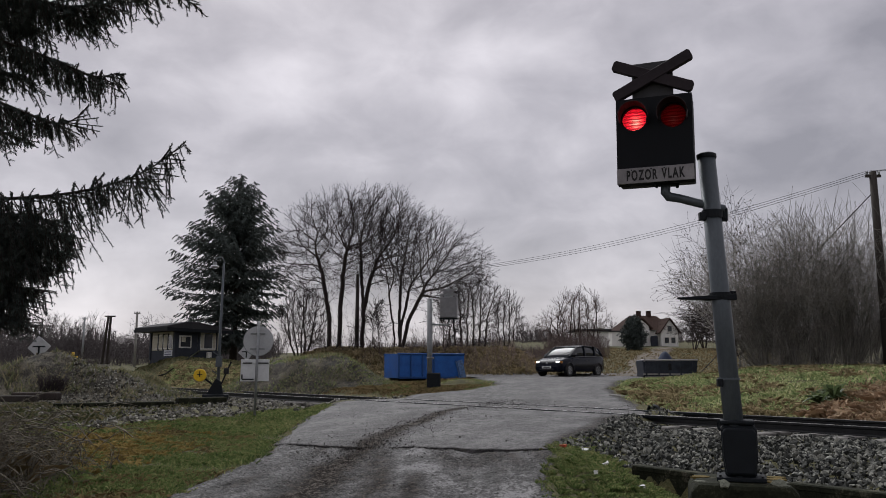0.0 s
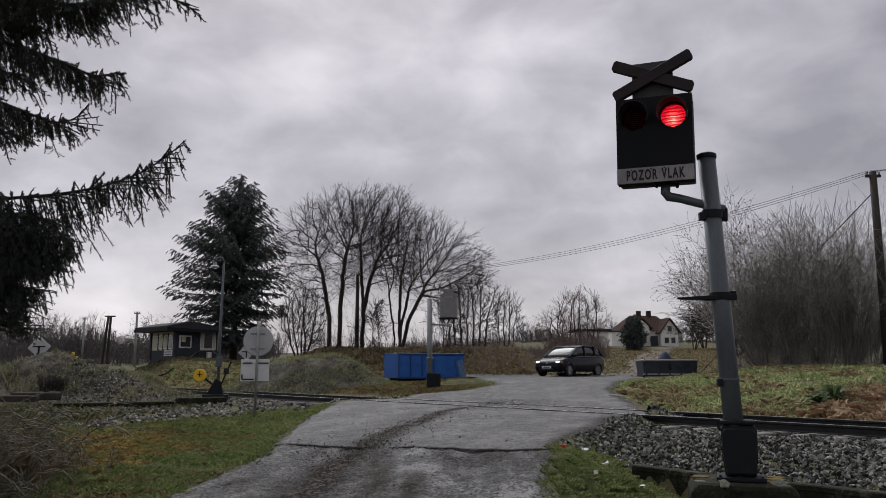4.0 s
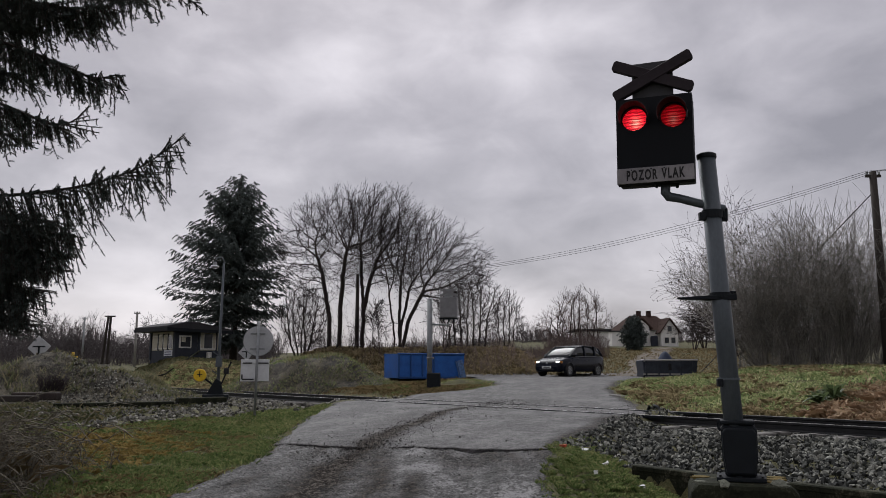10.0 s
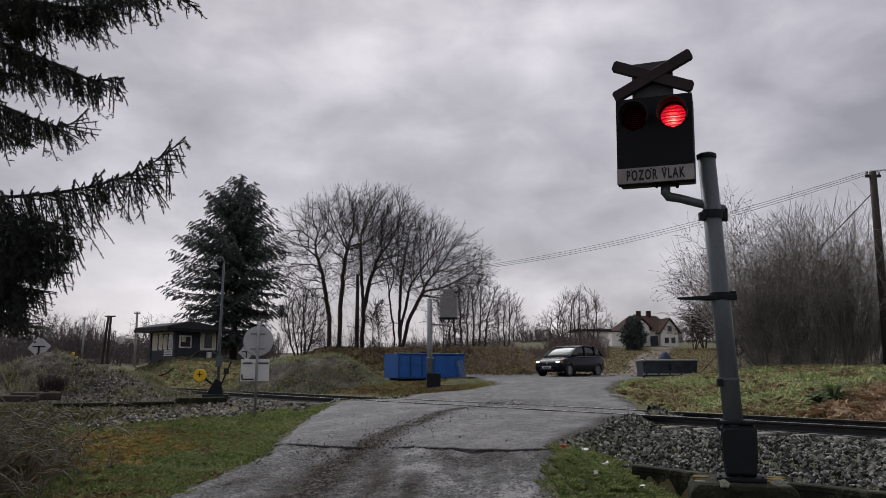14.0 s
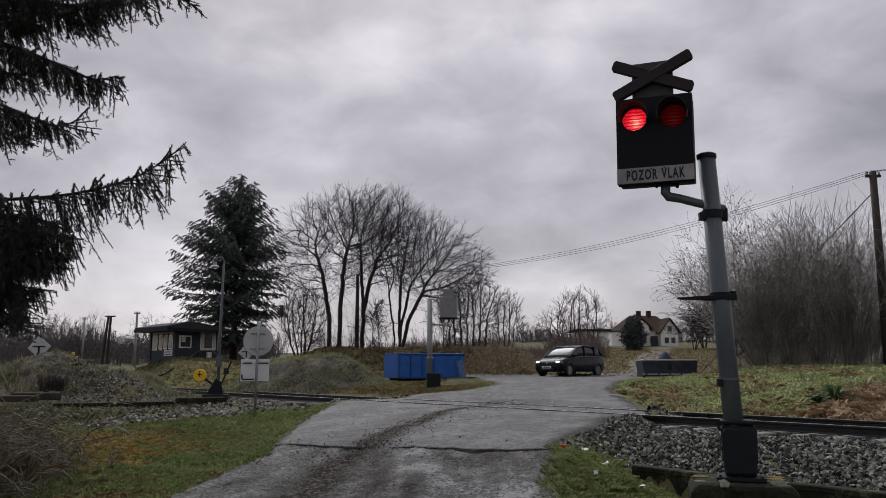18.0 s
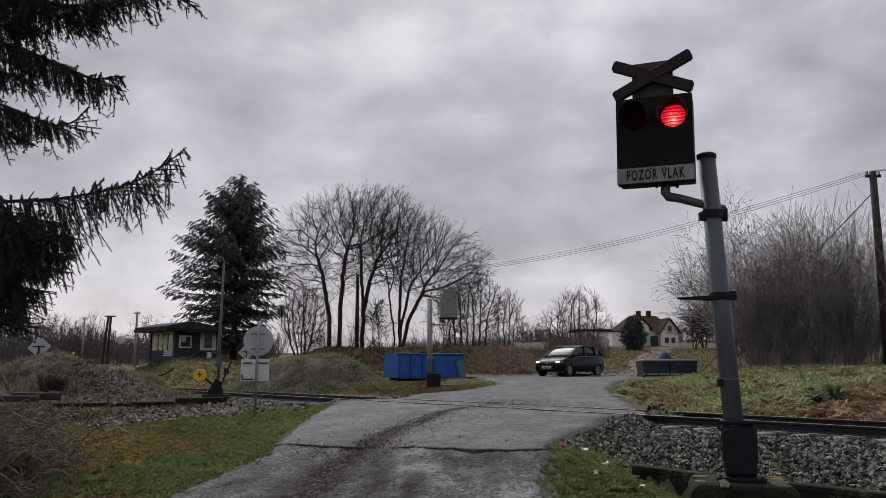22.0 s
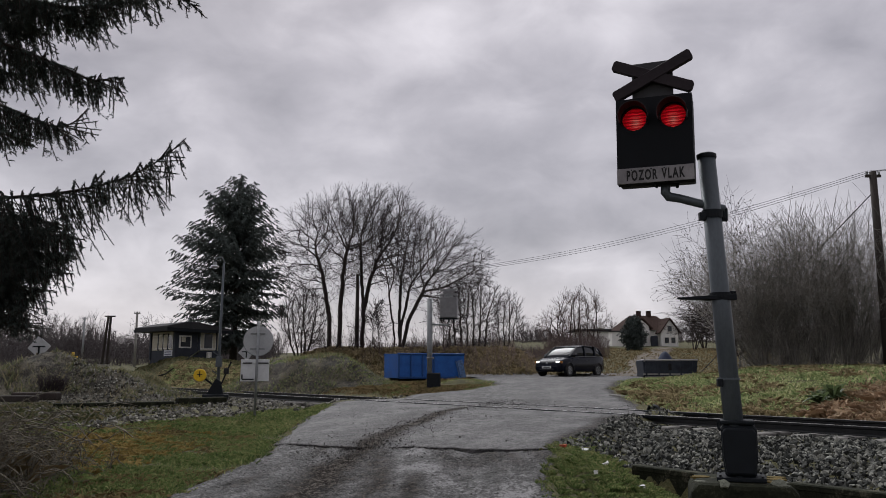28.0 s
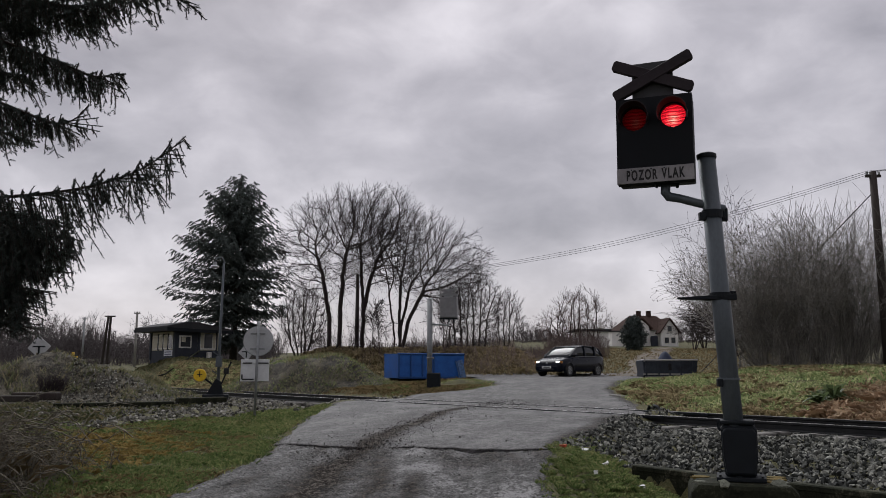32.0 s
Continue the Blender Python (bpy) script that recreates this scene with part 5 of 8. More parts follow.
beam("concrete_beam", (-10.5, 21.7), (-9.15, 22.4), 0.3, 0.34, -0.36, CONCRETE, "old dark edging beam at the mound's foot", "beam")
beam("concrete_beam", (-9.10, 22.42), (-7.75, 23.2), 0.3, 0.34, -0.36, CONCRETE, "old dark edging beam at the mound's foot", "beam")
beam("concrete_beam", (-7.7, 23.3), (-6.55, 24.2), 0.3, 0.4, -0.33, CONCRETE, "dark concrete edging beam by the points lever", "beam")
beam("timber", (-12.4, 21.9), (-11.0, 21.8), 0.25, 0.16, 0.02, WOOD_POLE, "weathered grey timber lying on the mound's foot", "timber")
beam("timber", (-11.9, 22.3), (-10.6, 22.2), 0.3, 0.2, 0.05, BARK, "dark old timber lying on the mound's foot", "timber")


# ---------------------------------------------------------------- poles and wires
def wood_pole(x, y, top, r, label, lean=(0, 0), cross=True, mat=None):
    z = ground(x, y)
    mat = mat or WOOD_POLE
    th = thing("utility_pole", pose(x, y, z - 0.2), label, "utility pole", "utility poles")
    h = top - z + 0.2
    part("pole", Geo().tube([(0, 0, 0), (lean[0] / 2, lean[1] / 2, h / 2), (*lean, h)], [r, r * 0.88, r * 0.75], 12), mat, th, "weathered pole", smooth="fix")
    if cross:
        part("cross_arm", Geo().box((lean[0], lean[1], h - 0.15), (max(0.5, r * 3.4), 0.08, 0.08)), mat, th)
        for sx in (-0.4, 0.0, 0.4):
            part("insulator", lathe([(0.03, 0), (0.045, 0.03), (0.03, 0.06), (0.045, 0.09), (0.02, 0.12)], 8), ZINC, th, at=pose(lean[0] + sx * max(0.5, r * 3.4), lean[1], h - 0.11))
    return th


wood_pole(14.5, 26.0, 7.48, 0.15, "dark tarred utility pole in the meadow", cross=True)
wood_pole(-5.15, 47.5, 6.6, 0.13, "dark utility pole among the bare trees", cross=False)
wood_pole(-33.9, 75.0, 5.8, 0.10, "distant grey utility pole", mat=ZINC)
wood_pole(-25.1, 65.0, 5.6, 0.11, "distant pale concrete utility pole", mat=CONCRETE_PALE)
a_pole = thing("utility_pole", pose(-25.4, 60.0, ground(-25.4, 60) - 0.2), "dark two-legged wooden utility pole", "utility pole", "utility poles")
for dx in (-0.28, 0.12):
    part("leg", Geo().tube([(dx, 0, 0), (0.2 + dx * 0.45, 0, 4.35)], [0.11, 0.085], 10), WOOD_POLE, a_pole)
part("cross_arm", Geo().box((0.2, 0, 4.3), (0.8, 0.1, 0.1)), WOOD_POLE, a_pole)
part("footing_block", Geo().box((-0.08, -0.05, 0.45), (0.8, 0.3, 0.5)), CONCRETE_PALE, a_pole)


def wire(a, b, sag, r=0.012):
    g = Geo()
    a, b = Vector(a), Vector(b)
    g.tube([a.lerp(b, k / 24) - Vector((0, 0, sag * 4 * (k / 24) * (1 - k / 24))) for k in range(25)], r, 5)
    return tagged(part("overhead_wire", g, WIRE), "thin overhead wire sagging between poles", "wire", "overhead wires")


for dx, dz in ((-0.21, 0.1), (0.0, 0.1), (0.21, 0.1)):
    wire((14.5 + dx, 26.0, 7.4 + dz), (-5.15 + dx * 0.4, 47.5, 6.45 + dz), 0.95 + 0.3 * dx, 0.007)
    wire((14.5 + dx, 26.0, 7.4 + dz), (30 + dx, 14, 7.6), 0.3, 0.007)
tagged(part("stay_wire", Geo().tube([(14.45, 26.05, 6.75), (10.6, 34.0, ground(10.6, 34.0) - 0.1)], 0.018, 6), WIRE), "taut stay wire down from the utility pole", "wire")


# ---------------------------------------------------------------- house on the rise
def house():
    x, y = 22.3, 98.0
    z = ground(x, y) + 0.2
    th = thing("house", pose(x, y, z, 0, 0, 6) @ Matrix.Diagonal((0.82, 0.82, 0.78, 1)), "pale rendered house with steep brown tiled roof", "house")
    W, D = 8.2, 7.0
    part("wall", Geo().box((W / 2, D / 2, 0.6), (W, D, 3.6)), HOUSE_WALL, th, "pale rendered walls")
    part("roof", Geo().add([(-0.3, -0.4, 2.3), (W + 0.3, -0.4, 2.3), (W + 0.3, D + 0.4, 2.3), (-0.3, D + 0.4, 2.3), (2.2, D / 2, 4.9), (6.4, D / 2, 4.9)],
                           [(0, 1, 5, 4), (1, 2, 5), (2, 3, 4, 5), (3, 0, 4), (3, 2, 1, 0)]), ROOF_TILE, th, "brown tiled hipped roof")
    part("gable_wall", Geo().prism([(0.5, 1.8), (3.9, 1.8), (3.7, 3.0), (2.7, 3.9), (1.9, 3.9), (0.9, 3.0)], -0.5, 1.5), HOUSE_WALL, th, "pale half-hipped gable")
    part("gable_roof", Geo().prism([(0.2, 2.6), (1.6, 4.15), (2.9, 4.15), (4.3, 2.6), (4.1, 2.5), (2.8, 3.95), (1.7, 3.95), (0.4, 2.5)], -0.8, 2.5), ROOF_TILE, th)
    part("front_gable", Geo().prism([(5.2, -1.2), (7.8, -1.2), (7.8, 2.2), (6.5, 4.0), (5.2, 2.2)], -1.6, 1.0), HOUSE_WALL, th, "pale front gable")
    part("gable_roof", Geo().prism([(4.8, 1.9), (6.5, 4.25), (8.2, 1.9), (8.1, 1.75), (6.5, 4.0), (4.9, 1.75)], -2.0, 3.0), ROOF_TILE, th)
    for cx, cy in ((3.6, 3.4), (5.2, 3.4)):
        part("chimney", Geo().box((cx, cy, 4.9), (0.6, 0.6, 1.5)), ROOF_TILE, th)
    for cx, cz in ((1.6, 0.8), (3.0, 0.8), (4.4, 0.8), (2.3, 3.0)):
        win = part("window", Geo().box((cx, -0.52 if cz > 2 else -0.03, cz), (0.9, 0.12, 1.1)), WIN_WHITE, th)
        part("pane", Geo().box((cx, -0.6 if cz > 2 else -0.1, cz), (0.7, 0.04, 0.9)), PANE, win)
    for cx, cz in ((6.0, 0.7), (7.0, 0.7), (6.5, 2.5)):
        win = part("window", Geo().box((cx, -1.62, cz), (0.75, 0.1, 1.0)), WIN_WHITE, th)
        part("pane", Geo().box((cx, -1.68, cz), (0.6, 0.04, 0.84)), PANE, win)
    part("porch", Geo().box((4.4, -0.8, 0.2), (0.9, 0.5, 2.4)), BOOTH_DARK, th, "dark porch")
    part("annex", Geo().box((-1.0, 1.5, 0.4), (1.8, 3.0, 3.4)), HOUSE_WALL, th)
    part("annex_roof", Geo().box((-1.0, 1.5, 2.15), (2.2, 3.4, 0.18)), ROOF_FELT, th)


house()
sh = thing("shed", pose(15.6, 92.0, ground(15.6, 92) + 0.3, 0, 0, 4), "low dark shed beside the house", "shed")
part("wall", Geo().box((1.8, 1.5, 0.6), (3.6, 3.0, 1.9)), HOUSE_WALL, sh, "grey rendered wall")
part("roof", Geo().box((1.8, 1.5, 1.68), (4.2, 3.6, 0.3)), ROOF_FELT, sh, "dark flat roof")


# ---------------------------------------------------------------- small things near the crossing
def drain_wall():
    """Concrete slabs that hold the ballast back along the ditch."""
    for k in range(9):
        u = -6.5 + 1.02 * k
        x, y = track_xy(-4.70, u + 0.5)
        g = Geo().box((0, 0, -0.42), (1.0, 0.10, 0.9)).box((0, 0.02, 0.045), (1.0, 0.16, 0.07))
        ob = part("drain_slab", g, CONCRETE, bevel=0.012)
        ob.matrix_basis = pose(x, y, ground(*track_xy(-4.4, u + 0.5)) + 0.0 + random.uniform(-0.012, 0.012), 0, random.uniform(-0.6, 0.6), TRACK_TURN)
        tagged(ob, "mossy concrete slab lining the ditch beside the ballast", "drain slab", "slabs of the ditch")


drain_wall()
rng = random.Random(17)
for lx, ly, lr, mat in ((-0.27, -0.2, 0.05, LICHEN), (-0.10, -0.29, 0.05, LICHEN), (0.30, -0.25, 0.075, LICHEN), (0.36, -0.12, 0.03, LICHEN), (0.24, -0.08, 0.10, MOSS_GOLD), (0.30, 0.08, 0.09, MOSS_GOLD), (-0.24, 0.1, 0.09, MOSS_GOLD), (0.33, 0.2, 0.08, MOSS_GOLD)):
    ring = [(lr * rng.uniform(0.55, 1.15) * math.cos(a), lr * rng.uniform(0.45, 0.9) * math.sin(a), 0.0) for a in [k * math.tau / 13 for k in range(13)]]
    g = Geo().add([(0, 0, 0.012), *[(x, y, 0.004) for x, y, z in ring], *[(x, y, -0.012) for x, y, z in ring]],
                  [(0, 1 + k, 1 + (k + 1) % 13) for k in range(13)] + [(1 + k, 14 + k, 14 + (k + 1) % 13, 1 + (k + 1) % 13) for k in range(13)])
    ob = part("lichen_patch" if mat is LICHEN else "moss_patch", g, mat, FOOTING)
    ob.matrix_basis = Matrix.Translation((lx, ly, 0.026)) @ (Matrix.Rotation(0.7, 4, "X") if ly < -0.22 else Matrix.Identity(4))
# Slab added over the ditch floor so that it reads as deep shade
ds = part("ditch_shade_sheet", Geo().box((0, 0, 0), (10.6, 2.3, 0.3)), DITCH_SHADE)
ds.matrix_basis = pose(*track_xy(-5.93, -2.2), -0.88, 0, 0, TRACK_TURN)
tagged(ds, "near-black slab laid in for the shade on the ditch floor", "silt", kind="structure")
tagged(place(part("pipe_end", Geo().tube([(0, 0, 0), (0, 0.5, 0)], 0.13, 18, False).tube([(0, -0.005, 0), (0, 0.5, 0)], 0.105, 18, False), DARK_PAINT), pose(4.55, 17.5, -0.02, 0, 0, -20)), "short dark pipe end lying by the rails", "pipe")
tagged(place(part("kerb_stone", Geo().box((0, 0, 0), (1.0, 0.16, 0.12)), CONCRETE_PALE, bevel=0.02), pose(5.0, 21.9, 0.12, 0, 4, -35)), "pale kerb stone in the grass edge", "kerb")
for px, py, s, mat, lab in ((1.86, 10.6, 0.09, WHITE_LITTER, "crumpled white litter on the grass"), (1.62, 10.9, 0.08, RED_LITTER, "faded red litter by the lane"),
                            (1.55, 8.3, 0.05, WHITE_LITTER, "torn white litter in the moss"), (1.95, 8.0, 0.05, WHITE_LITTER, "torn white litter in the moss"),
                            (1.75, 8.75, 0.06, WHITE_LITTER, "torn white litter in the moss")):
    g = Geo()
    rng = random.Random(int(px * 100))
    ring = [(s * 0.6 * (0.5 + 0.9 * rng.random()) * math.cos(a), s * 0.5 * (0.4 + 0.9 * rng.random()) * math.sin(a), rng.random() * s * 0.22) for a in [k * math.tau / 9 for k in range(9)]]
    g.add([(0, 0, s * 0.16), *ring, *[(x * 0.8, y * 0.8, -0.03) for x, y, z in ring]], [(0, 1 + k, 1 + (k + 1) % 9) for k in range(9)] + [(1 + k, 10 + k, 10 + (k + 1) % 9, 1 + (k + 1) % 9) for k in range(9)])
    tagged(place(part("litter", g, mat), pose(px, py, ground(px, py) + 0.045, rng.uniform(-25, 25), rng.uniform(-25, 25), 0)), lab, "litter")

# ---------------------------------------------------------------- plants: helpers
def array_mesh(name, verts, faces, mats, mat_index=None, flat=False):
    """A mesh from numpy arrays of corners and of triangles or quads."""
    me = bpy.data.meshes.new(name)
    verts, faces = np.asarray(verts, np.float32), np.asarray(faces, np.int32)
    k = faces.shape[1]
    me.vertices.add(len(verts))
    me.vertices.foreach_set("co", verts.ravel())
    me.loops.add(faces.size)
    me.loops.foreach_set("vertex_index", faces.ravel())
    me.polygons.add(len(faces))
    me.polygons.foreach_set("loop_start", np.arange(0, faces.size, k, dtype=np.int32))
    for m in mats if isinstance(mats, (list, tuple)) else [mats]:
        me.materials.append(m)
    if mat_index is not None:
        me.polygons.foreach_set("material_index", np.asarray(mat_index, np.int32))
    me.update(calc_edges=True)
    if flat:
        me.shade_flat()
    return me


def unit(a):
    return a / np.maximum(np.linalg.norm(a, axis=1, keepdims=True), 1e-9)


def twig_arrays(p0, p1, r0, r1):
    """Three-sided tapered sticks between the points p0 and p1."""
    d = unit(p1 - p0)
    ref = np.where(np.abs(d[:, 2:3]) > 0.9, np.array([[1.0, 0, 0]]), np.array([[0, 0, 1.0]]))
    a = unit(np.cross(d, ref))
    b = np.cross(d, a)
    vs = []
    for p, r in ((p0, r0), (p1, r1)):
        for k in range(3):
            c, s = math.cos(k * math.tau / 3), math.sin(k * math.tau / 3)
            vs.append(p + (a * c + b * s) * np.reshape(r, (-1, 1)))
    n = len(p0)
    verts = np.stack(vs, 1).reshape(-1, 3)
    base = np.arange(n)[:, None] * 6
    quads = np.stack([base + np.array([[k, (k + 1) % 3, 3 + (k + 1) % 3, 3 + k]]) for k in range(3)], 1).reshape(-1, 4)
    return verts, quads


class Twigs:
    def __init__(self):
        self.a, self.b, self.ra, self.rb = [], [], [], []

    def add(self, a, b, ra, rb):
        self.a.append(tuple(a)), self.b.append(tuple(b)), self.ra.append(ra), self.rb.append(rb)

    def mesh(self, name, mat, pointed=False):
        v, f = twig_arrays(np.array(self.a), np.array(self.b), np.array(self.ra), np.array(self.rb))
        if pointed:  # thin far twigs run out to a point
            v = np.concatenate([v.reshape(-1, 6, 3)[:, :3], v.reshape(-1, 6, 3)[:, 3:].mean(1, keepdims=True)], 1).reshape(-1, 3)
            base = np.arange(len(v) // 4)[:, None] * 4
            f = np.stack([base + np.array([[k, (k + 1) % 3, 3]]) for k in range(3)], 1).reshape(-1, 3)
        return array_mesh(name, v, f, mat)


def rand_dir(rng):
    while True:
        v = Vector((rng.uniform(-1, 1), rng.uniform(-1, 1), rng.uniform(-1, 1)))
        if 0.05 < v.length < 1:
            return v.normalized()


def grow(rng, wood, twigs, p, d, length, r, level, top, wind=Vector((0, 0, 0)), forks=(3, 5, 6, 5), spread=0.7, lift=0.25, segs=5, thin=0.02, fine=0.0075):
    """A limb that bends as it grows and bears finer ones; thick ones go to wood, thin ones to twigs."""
    pts, rad = [p.copy()], [r]
    for i in range(segs):
        d = (d + rand_dir(rng) * (0.15 if level < 2 else 0.2) + Vector((0, 0, lift * (0.14, 0.10, -0.02, -0.30, -0.42)[level])) + wind * (0.03 + 0.05 * level)).normalized()
        p = p + d * length / segs
        pts.append(p.copy())
        rad.append(max(fine, r * (1 - 0.68 * (i + 1) / segs)))
    if r > thin:
        wood.tube(pts, rad, 7 if r > 0.06 else 5, False)
    else:
        for a, b, ra, rb in zip(pts, pts[1:], rad, rad[1:]):
            twigs.add(a, b, ra, rb)
    if level >= top:
        return
    for k in range(forks[level]):
        end = k < 2
        f = 0.985 if end else rng.uniform(0.3, 1.0)
        i = min(segs - 1, int(f * segs))
        q = pts[i].lerp(pts[i + 1], f * segs - i)
        ax = (pts[i + 1] - pts[i]).normalized()
        side = rand_dir(rng)
        side = (side - ax * side.dot(ax))
        if side.length < 0.1:
            continue
        nd = (ax * rng.uniform(0.55, 1.0) + side.normalized() * spread * rng.uniform(0.6, 1.2) * (0.6 if end else 1.0)).normalized()
        grow(rng, wood, twigs, q, nd, length * (rng.uniform(0.5, 0.8) if level < 2 else rng.uniform(0.42, 0.7)), max(fine, rad[i] * rng.uniform(0.55, 0.82)), level + 1, top, wind, forks, spread, lift, max(3, segs - 1), thin, fine)


SWAY = []


def bare_tree(x, y, stems, height, seed, label, wind=(0.14, 0, 0), forks=(6, 6, 6, 5), spread=0.75, lean=(0, 0), mat_twig=None, r0=0.16, sink=0.15, top=4, fan=0.28):
    rng = random.Random(seed)
    z = ground(x, y) - sink
    th = thing("bare_tree", pose(x, y, z), label, "tree", "bare trees")
    wood, tw = Geo(), Twigs()
    for k in range(stems):
        a = k * math.tau / stems + rng.uniform(-0.5, 0.5)
        d = Vector((fan * math.cos(a) + lean[0], fan * math.sin(a) + lean[1], 1)).normalized()
        grow(rng, wood, tw, Vector((0.12 * math.cos(a), 0.12 * math.sin(a), 0)), d, height * rng.uniform(0.36, 0.46), r0 * rng.uniform(0.7, 1.0), 0, top - 1, Vector(wind), forks, spread, 0.5, 7, 0.02, 0.0095 if y < 60 else 0.013)
    part("trunk", wood, BARK, th, "dark bark on trunk and limbs", smooth=True)
    crown = part("crown", tw.mesh("crown", mat_twig or TWIG), None, th, "fine leafless twigs")
    SWAY.append((crown, seed))
    return th


def colonise(rng, nr, stems, blobs, count, step=0.3, reach=2.6, kill=0.42, keep_on=0.75, lift=0.12):
    """Limbs that grow from the stems towards scattered points of the crown's volume; gives nodes and parents."""
    pos, par = [], []
    for st in stems:
        st, first = [Vector(p) for p in st], True
        for a, b in zip(st, st[1:]):
            n = max(1, round((b - a).length / step))
            for k in range(n if not first else n + 1):
                f = (k + (0 if first else 1)) / n
                pos.append(a.lerp(b, f) + rand_dir(rng) * (0.04 if pos else 0.0))
                par.append(-1 if first and k == 0 else len(pos) - 2)
            first = False
    pts = []
    for c, r, share in blobs:
        v = nr.normal(size=(int(count * share), 3))
        v = unit(v) * nr.random((len(v), 1)) ** 0.4
        pts.append(np.array(c) + v * np.array(r))
    pts = np.concatenate(pts)
    P = np.array([tuple(p) for p in pos])
    D = np.zeros_like(P)
    for k, q in enumerate(par):
        D[k] = (P[k] - P[q]) if q >= 0 else (0, 0, 1)
    D = unit(D)
    gap = np.linalg.norm(pts[:, None] - P[None], axis=2)
    near, dist = gap.argmin(1), gap.min(1)
    kids = np.zeros(len(P), int)
    for _ in range(60):
        live = dist < reach
        if not live.any():
            break
        pull = np.zeros_like(P)
        np.add.at(pull, near[live], unit(pts[live] - P[near[live]]))
        who = np.flatnonzero((np.abs(pull).sum(1) > 0) & (kids < 3))
        if not len(who):
            break
        d = unit(unit(pull[who]) + D[who] * keep_on + np.array([[0, 0, lift]]) + nr.normal(size=(len(who), 3)) * 0.10)
        q = P[who] + d * step
        kids[who] += 1
        n0 = len(P)
        P, D, kids = np.concatenate([P, q]), np.concatenate([D, d]), np.concatenate([kids, np.zeros(len(q), int)])
        par += who.tolist()
        g2 = np.linalg.norm(pts[:, None] - q[None], axis=2)
        k2, m2 = g2.argmin(1), g2.min(1)
        closer = m2 < dist
        near, dist = np.where(closer, k2 + n0, near), np.where(closer, m2, dist)
        stay = dist > kill
        pts, near, dist = pts[stay], near[stay], dist[stay]
        if not len(pts):
            break
    return P, D, np.array(par)


def crown_tree(x, y, stems, blobs, seed, label, count=1300, fine=0.0125, twig=0.85, sweep=(0.10, 0, 0.0), mat_twig=None, per_node=2.6, kill=0.38, step=0.3):
    """A leafless tree: limbs fill the crown's rounded volume and end in fine swept twigs."""
    rng, nr = random.Random(seed), np.random.default_rng(seed)
    z = ground(x, y) - 0.15
    th = thing("bare_tree", pose(x, y, z), label, "tree", "bare trees")
    P, D, par = colonise(rng, nr, stems, [((c[0] - x, c[1] - y, c[2] - z), r, k) for c, r, k in blobs], count, kill=kill, step=step)
    n = len(P)
    R = np.zeros(n)
    best = np.full(n, -1)
    big = np.zeros(n)
    for k in range(n - 1, -1, -1):
        R[k] = max(fine, R[k] ** (1 / 2.12))
        q = par[k]
        if q >= 0:
            R[q] += R[k] ** 2.12
            if R[k] > big[q]:
                big[q], best[q] = R[k], k
    wood, tw = Geo(), Twigs()
    for k in range(n):
        if par[k] >= 0 and best[par[k]] == k:
            continue
        chain = [k] if par[k] < 0 else [par[k], k]
        while best[chain[-1]] >= 0:
            chain.append(best[chain[-1]])
        thick = [c for c in chain if R[c] > 0.024]
        if len(thick) > 1:
            wood.tube([tuple(P[c]) for c in thick], [min(R[c], R[k]) for c in thick], 7, False)
        rest = chain[max(0, len(thick) - 1):]
        for a, b in zip(rest, rest[1:]):
            tw.add(P[a], P[b], min(R[a], R[k]), min(R[b], R[k]))
    wind = Vector(sweep)
    mid = Vector(tuple(P[par >= 0].mean(0)))
    for k in range(n):
        if R[k] > 0.034 or P[k][2] < 0.8:
            continue
        m = int(per_node + rng.random())
        for _ in range(m):
            p = Vector(tuple(P[k]))
            out = p - mid
            out = out.normalized() if out.length > 0.1 else Vector((0, 0, 1))
            d = (Vector(tuple(D[k])) + rand_dir(rng) * 0.75 + out * 0.35 + Vector((0, 0, 0.15))).normalized()
            ln, r = twig * rng.uniform(0.45, 1.25), fine * rng.uniform(0.55, 0.8)
            for i in range(4):
                q = p + d * ln / 4
                tw.add(p, q, r * (1 - 0.15 * i), r * (0.85 - 0.15 * i))
                if i in (1, 2):
                    e = (d + rand_dir(rng) * 0.7).normalized()
                    tw.add(q, q + e * ln * 0.3, r * 0.65, r * 0.45)
                d = (d + wind + Vector((0, 0, 0.05 - 0.06 * i)) + rand_dir(rng) * 0.12).normalized()
                p = q
    part("trunk", wood, BARK, th, "dark bark on trunk and limbs", smooth=True)
    crown = part("crown", tw.mesh("crown", mat_twig or TWIG), None, th, "fine leafless twigs")
    SWAY.append((crown, seed))
    return th


crown_tree(-6.55, 48.0, [[(-0.3, 0, 0), (-0.35, 0, 2.2), (-0.75, 0.2, 4.4), (-1.3, 0.3, 6.2)], [(0.25, 0.1, 0), (0.3, 0.1, 2.4), (0.45, -0.2, 4.6), (0.75, -0.4, 6.4)]],
           [((-7.2, 48.0, 8.0), (3.0, 2.7, 3.2), 0.62), ((-5.7, 48.0, 9.4), (2.5, 2.5, 2.5), 0.38)], 11, "tall leafless tree with two stems behind the mound", 1900, sweep=(-0.02, 0, 0))
crown_tree(-5.0, 49.2, [[(0, 0, 0), (0.05, 0, 2.4), (0.35, 0.1, 4.2), (0.9, 0.2, 6.0)], [(0.05, 0, 2.6), (-0.1, 0.3, 4.6), (-0.2, 0.5, 6.4)]],
           [((-3.8, 49.2, 9.0), (2.6, 2.5, 3.2), 1.0)], 12, "tall leafless tree with swept twigs", 1500)
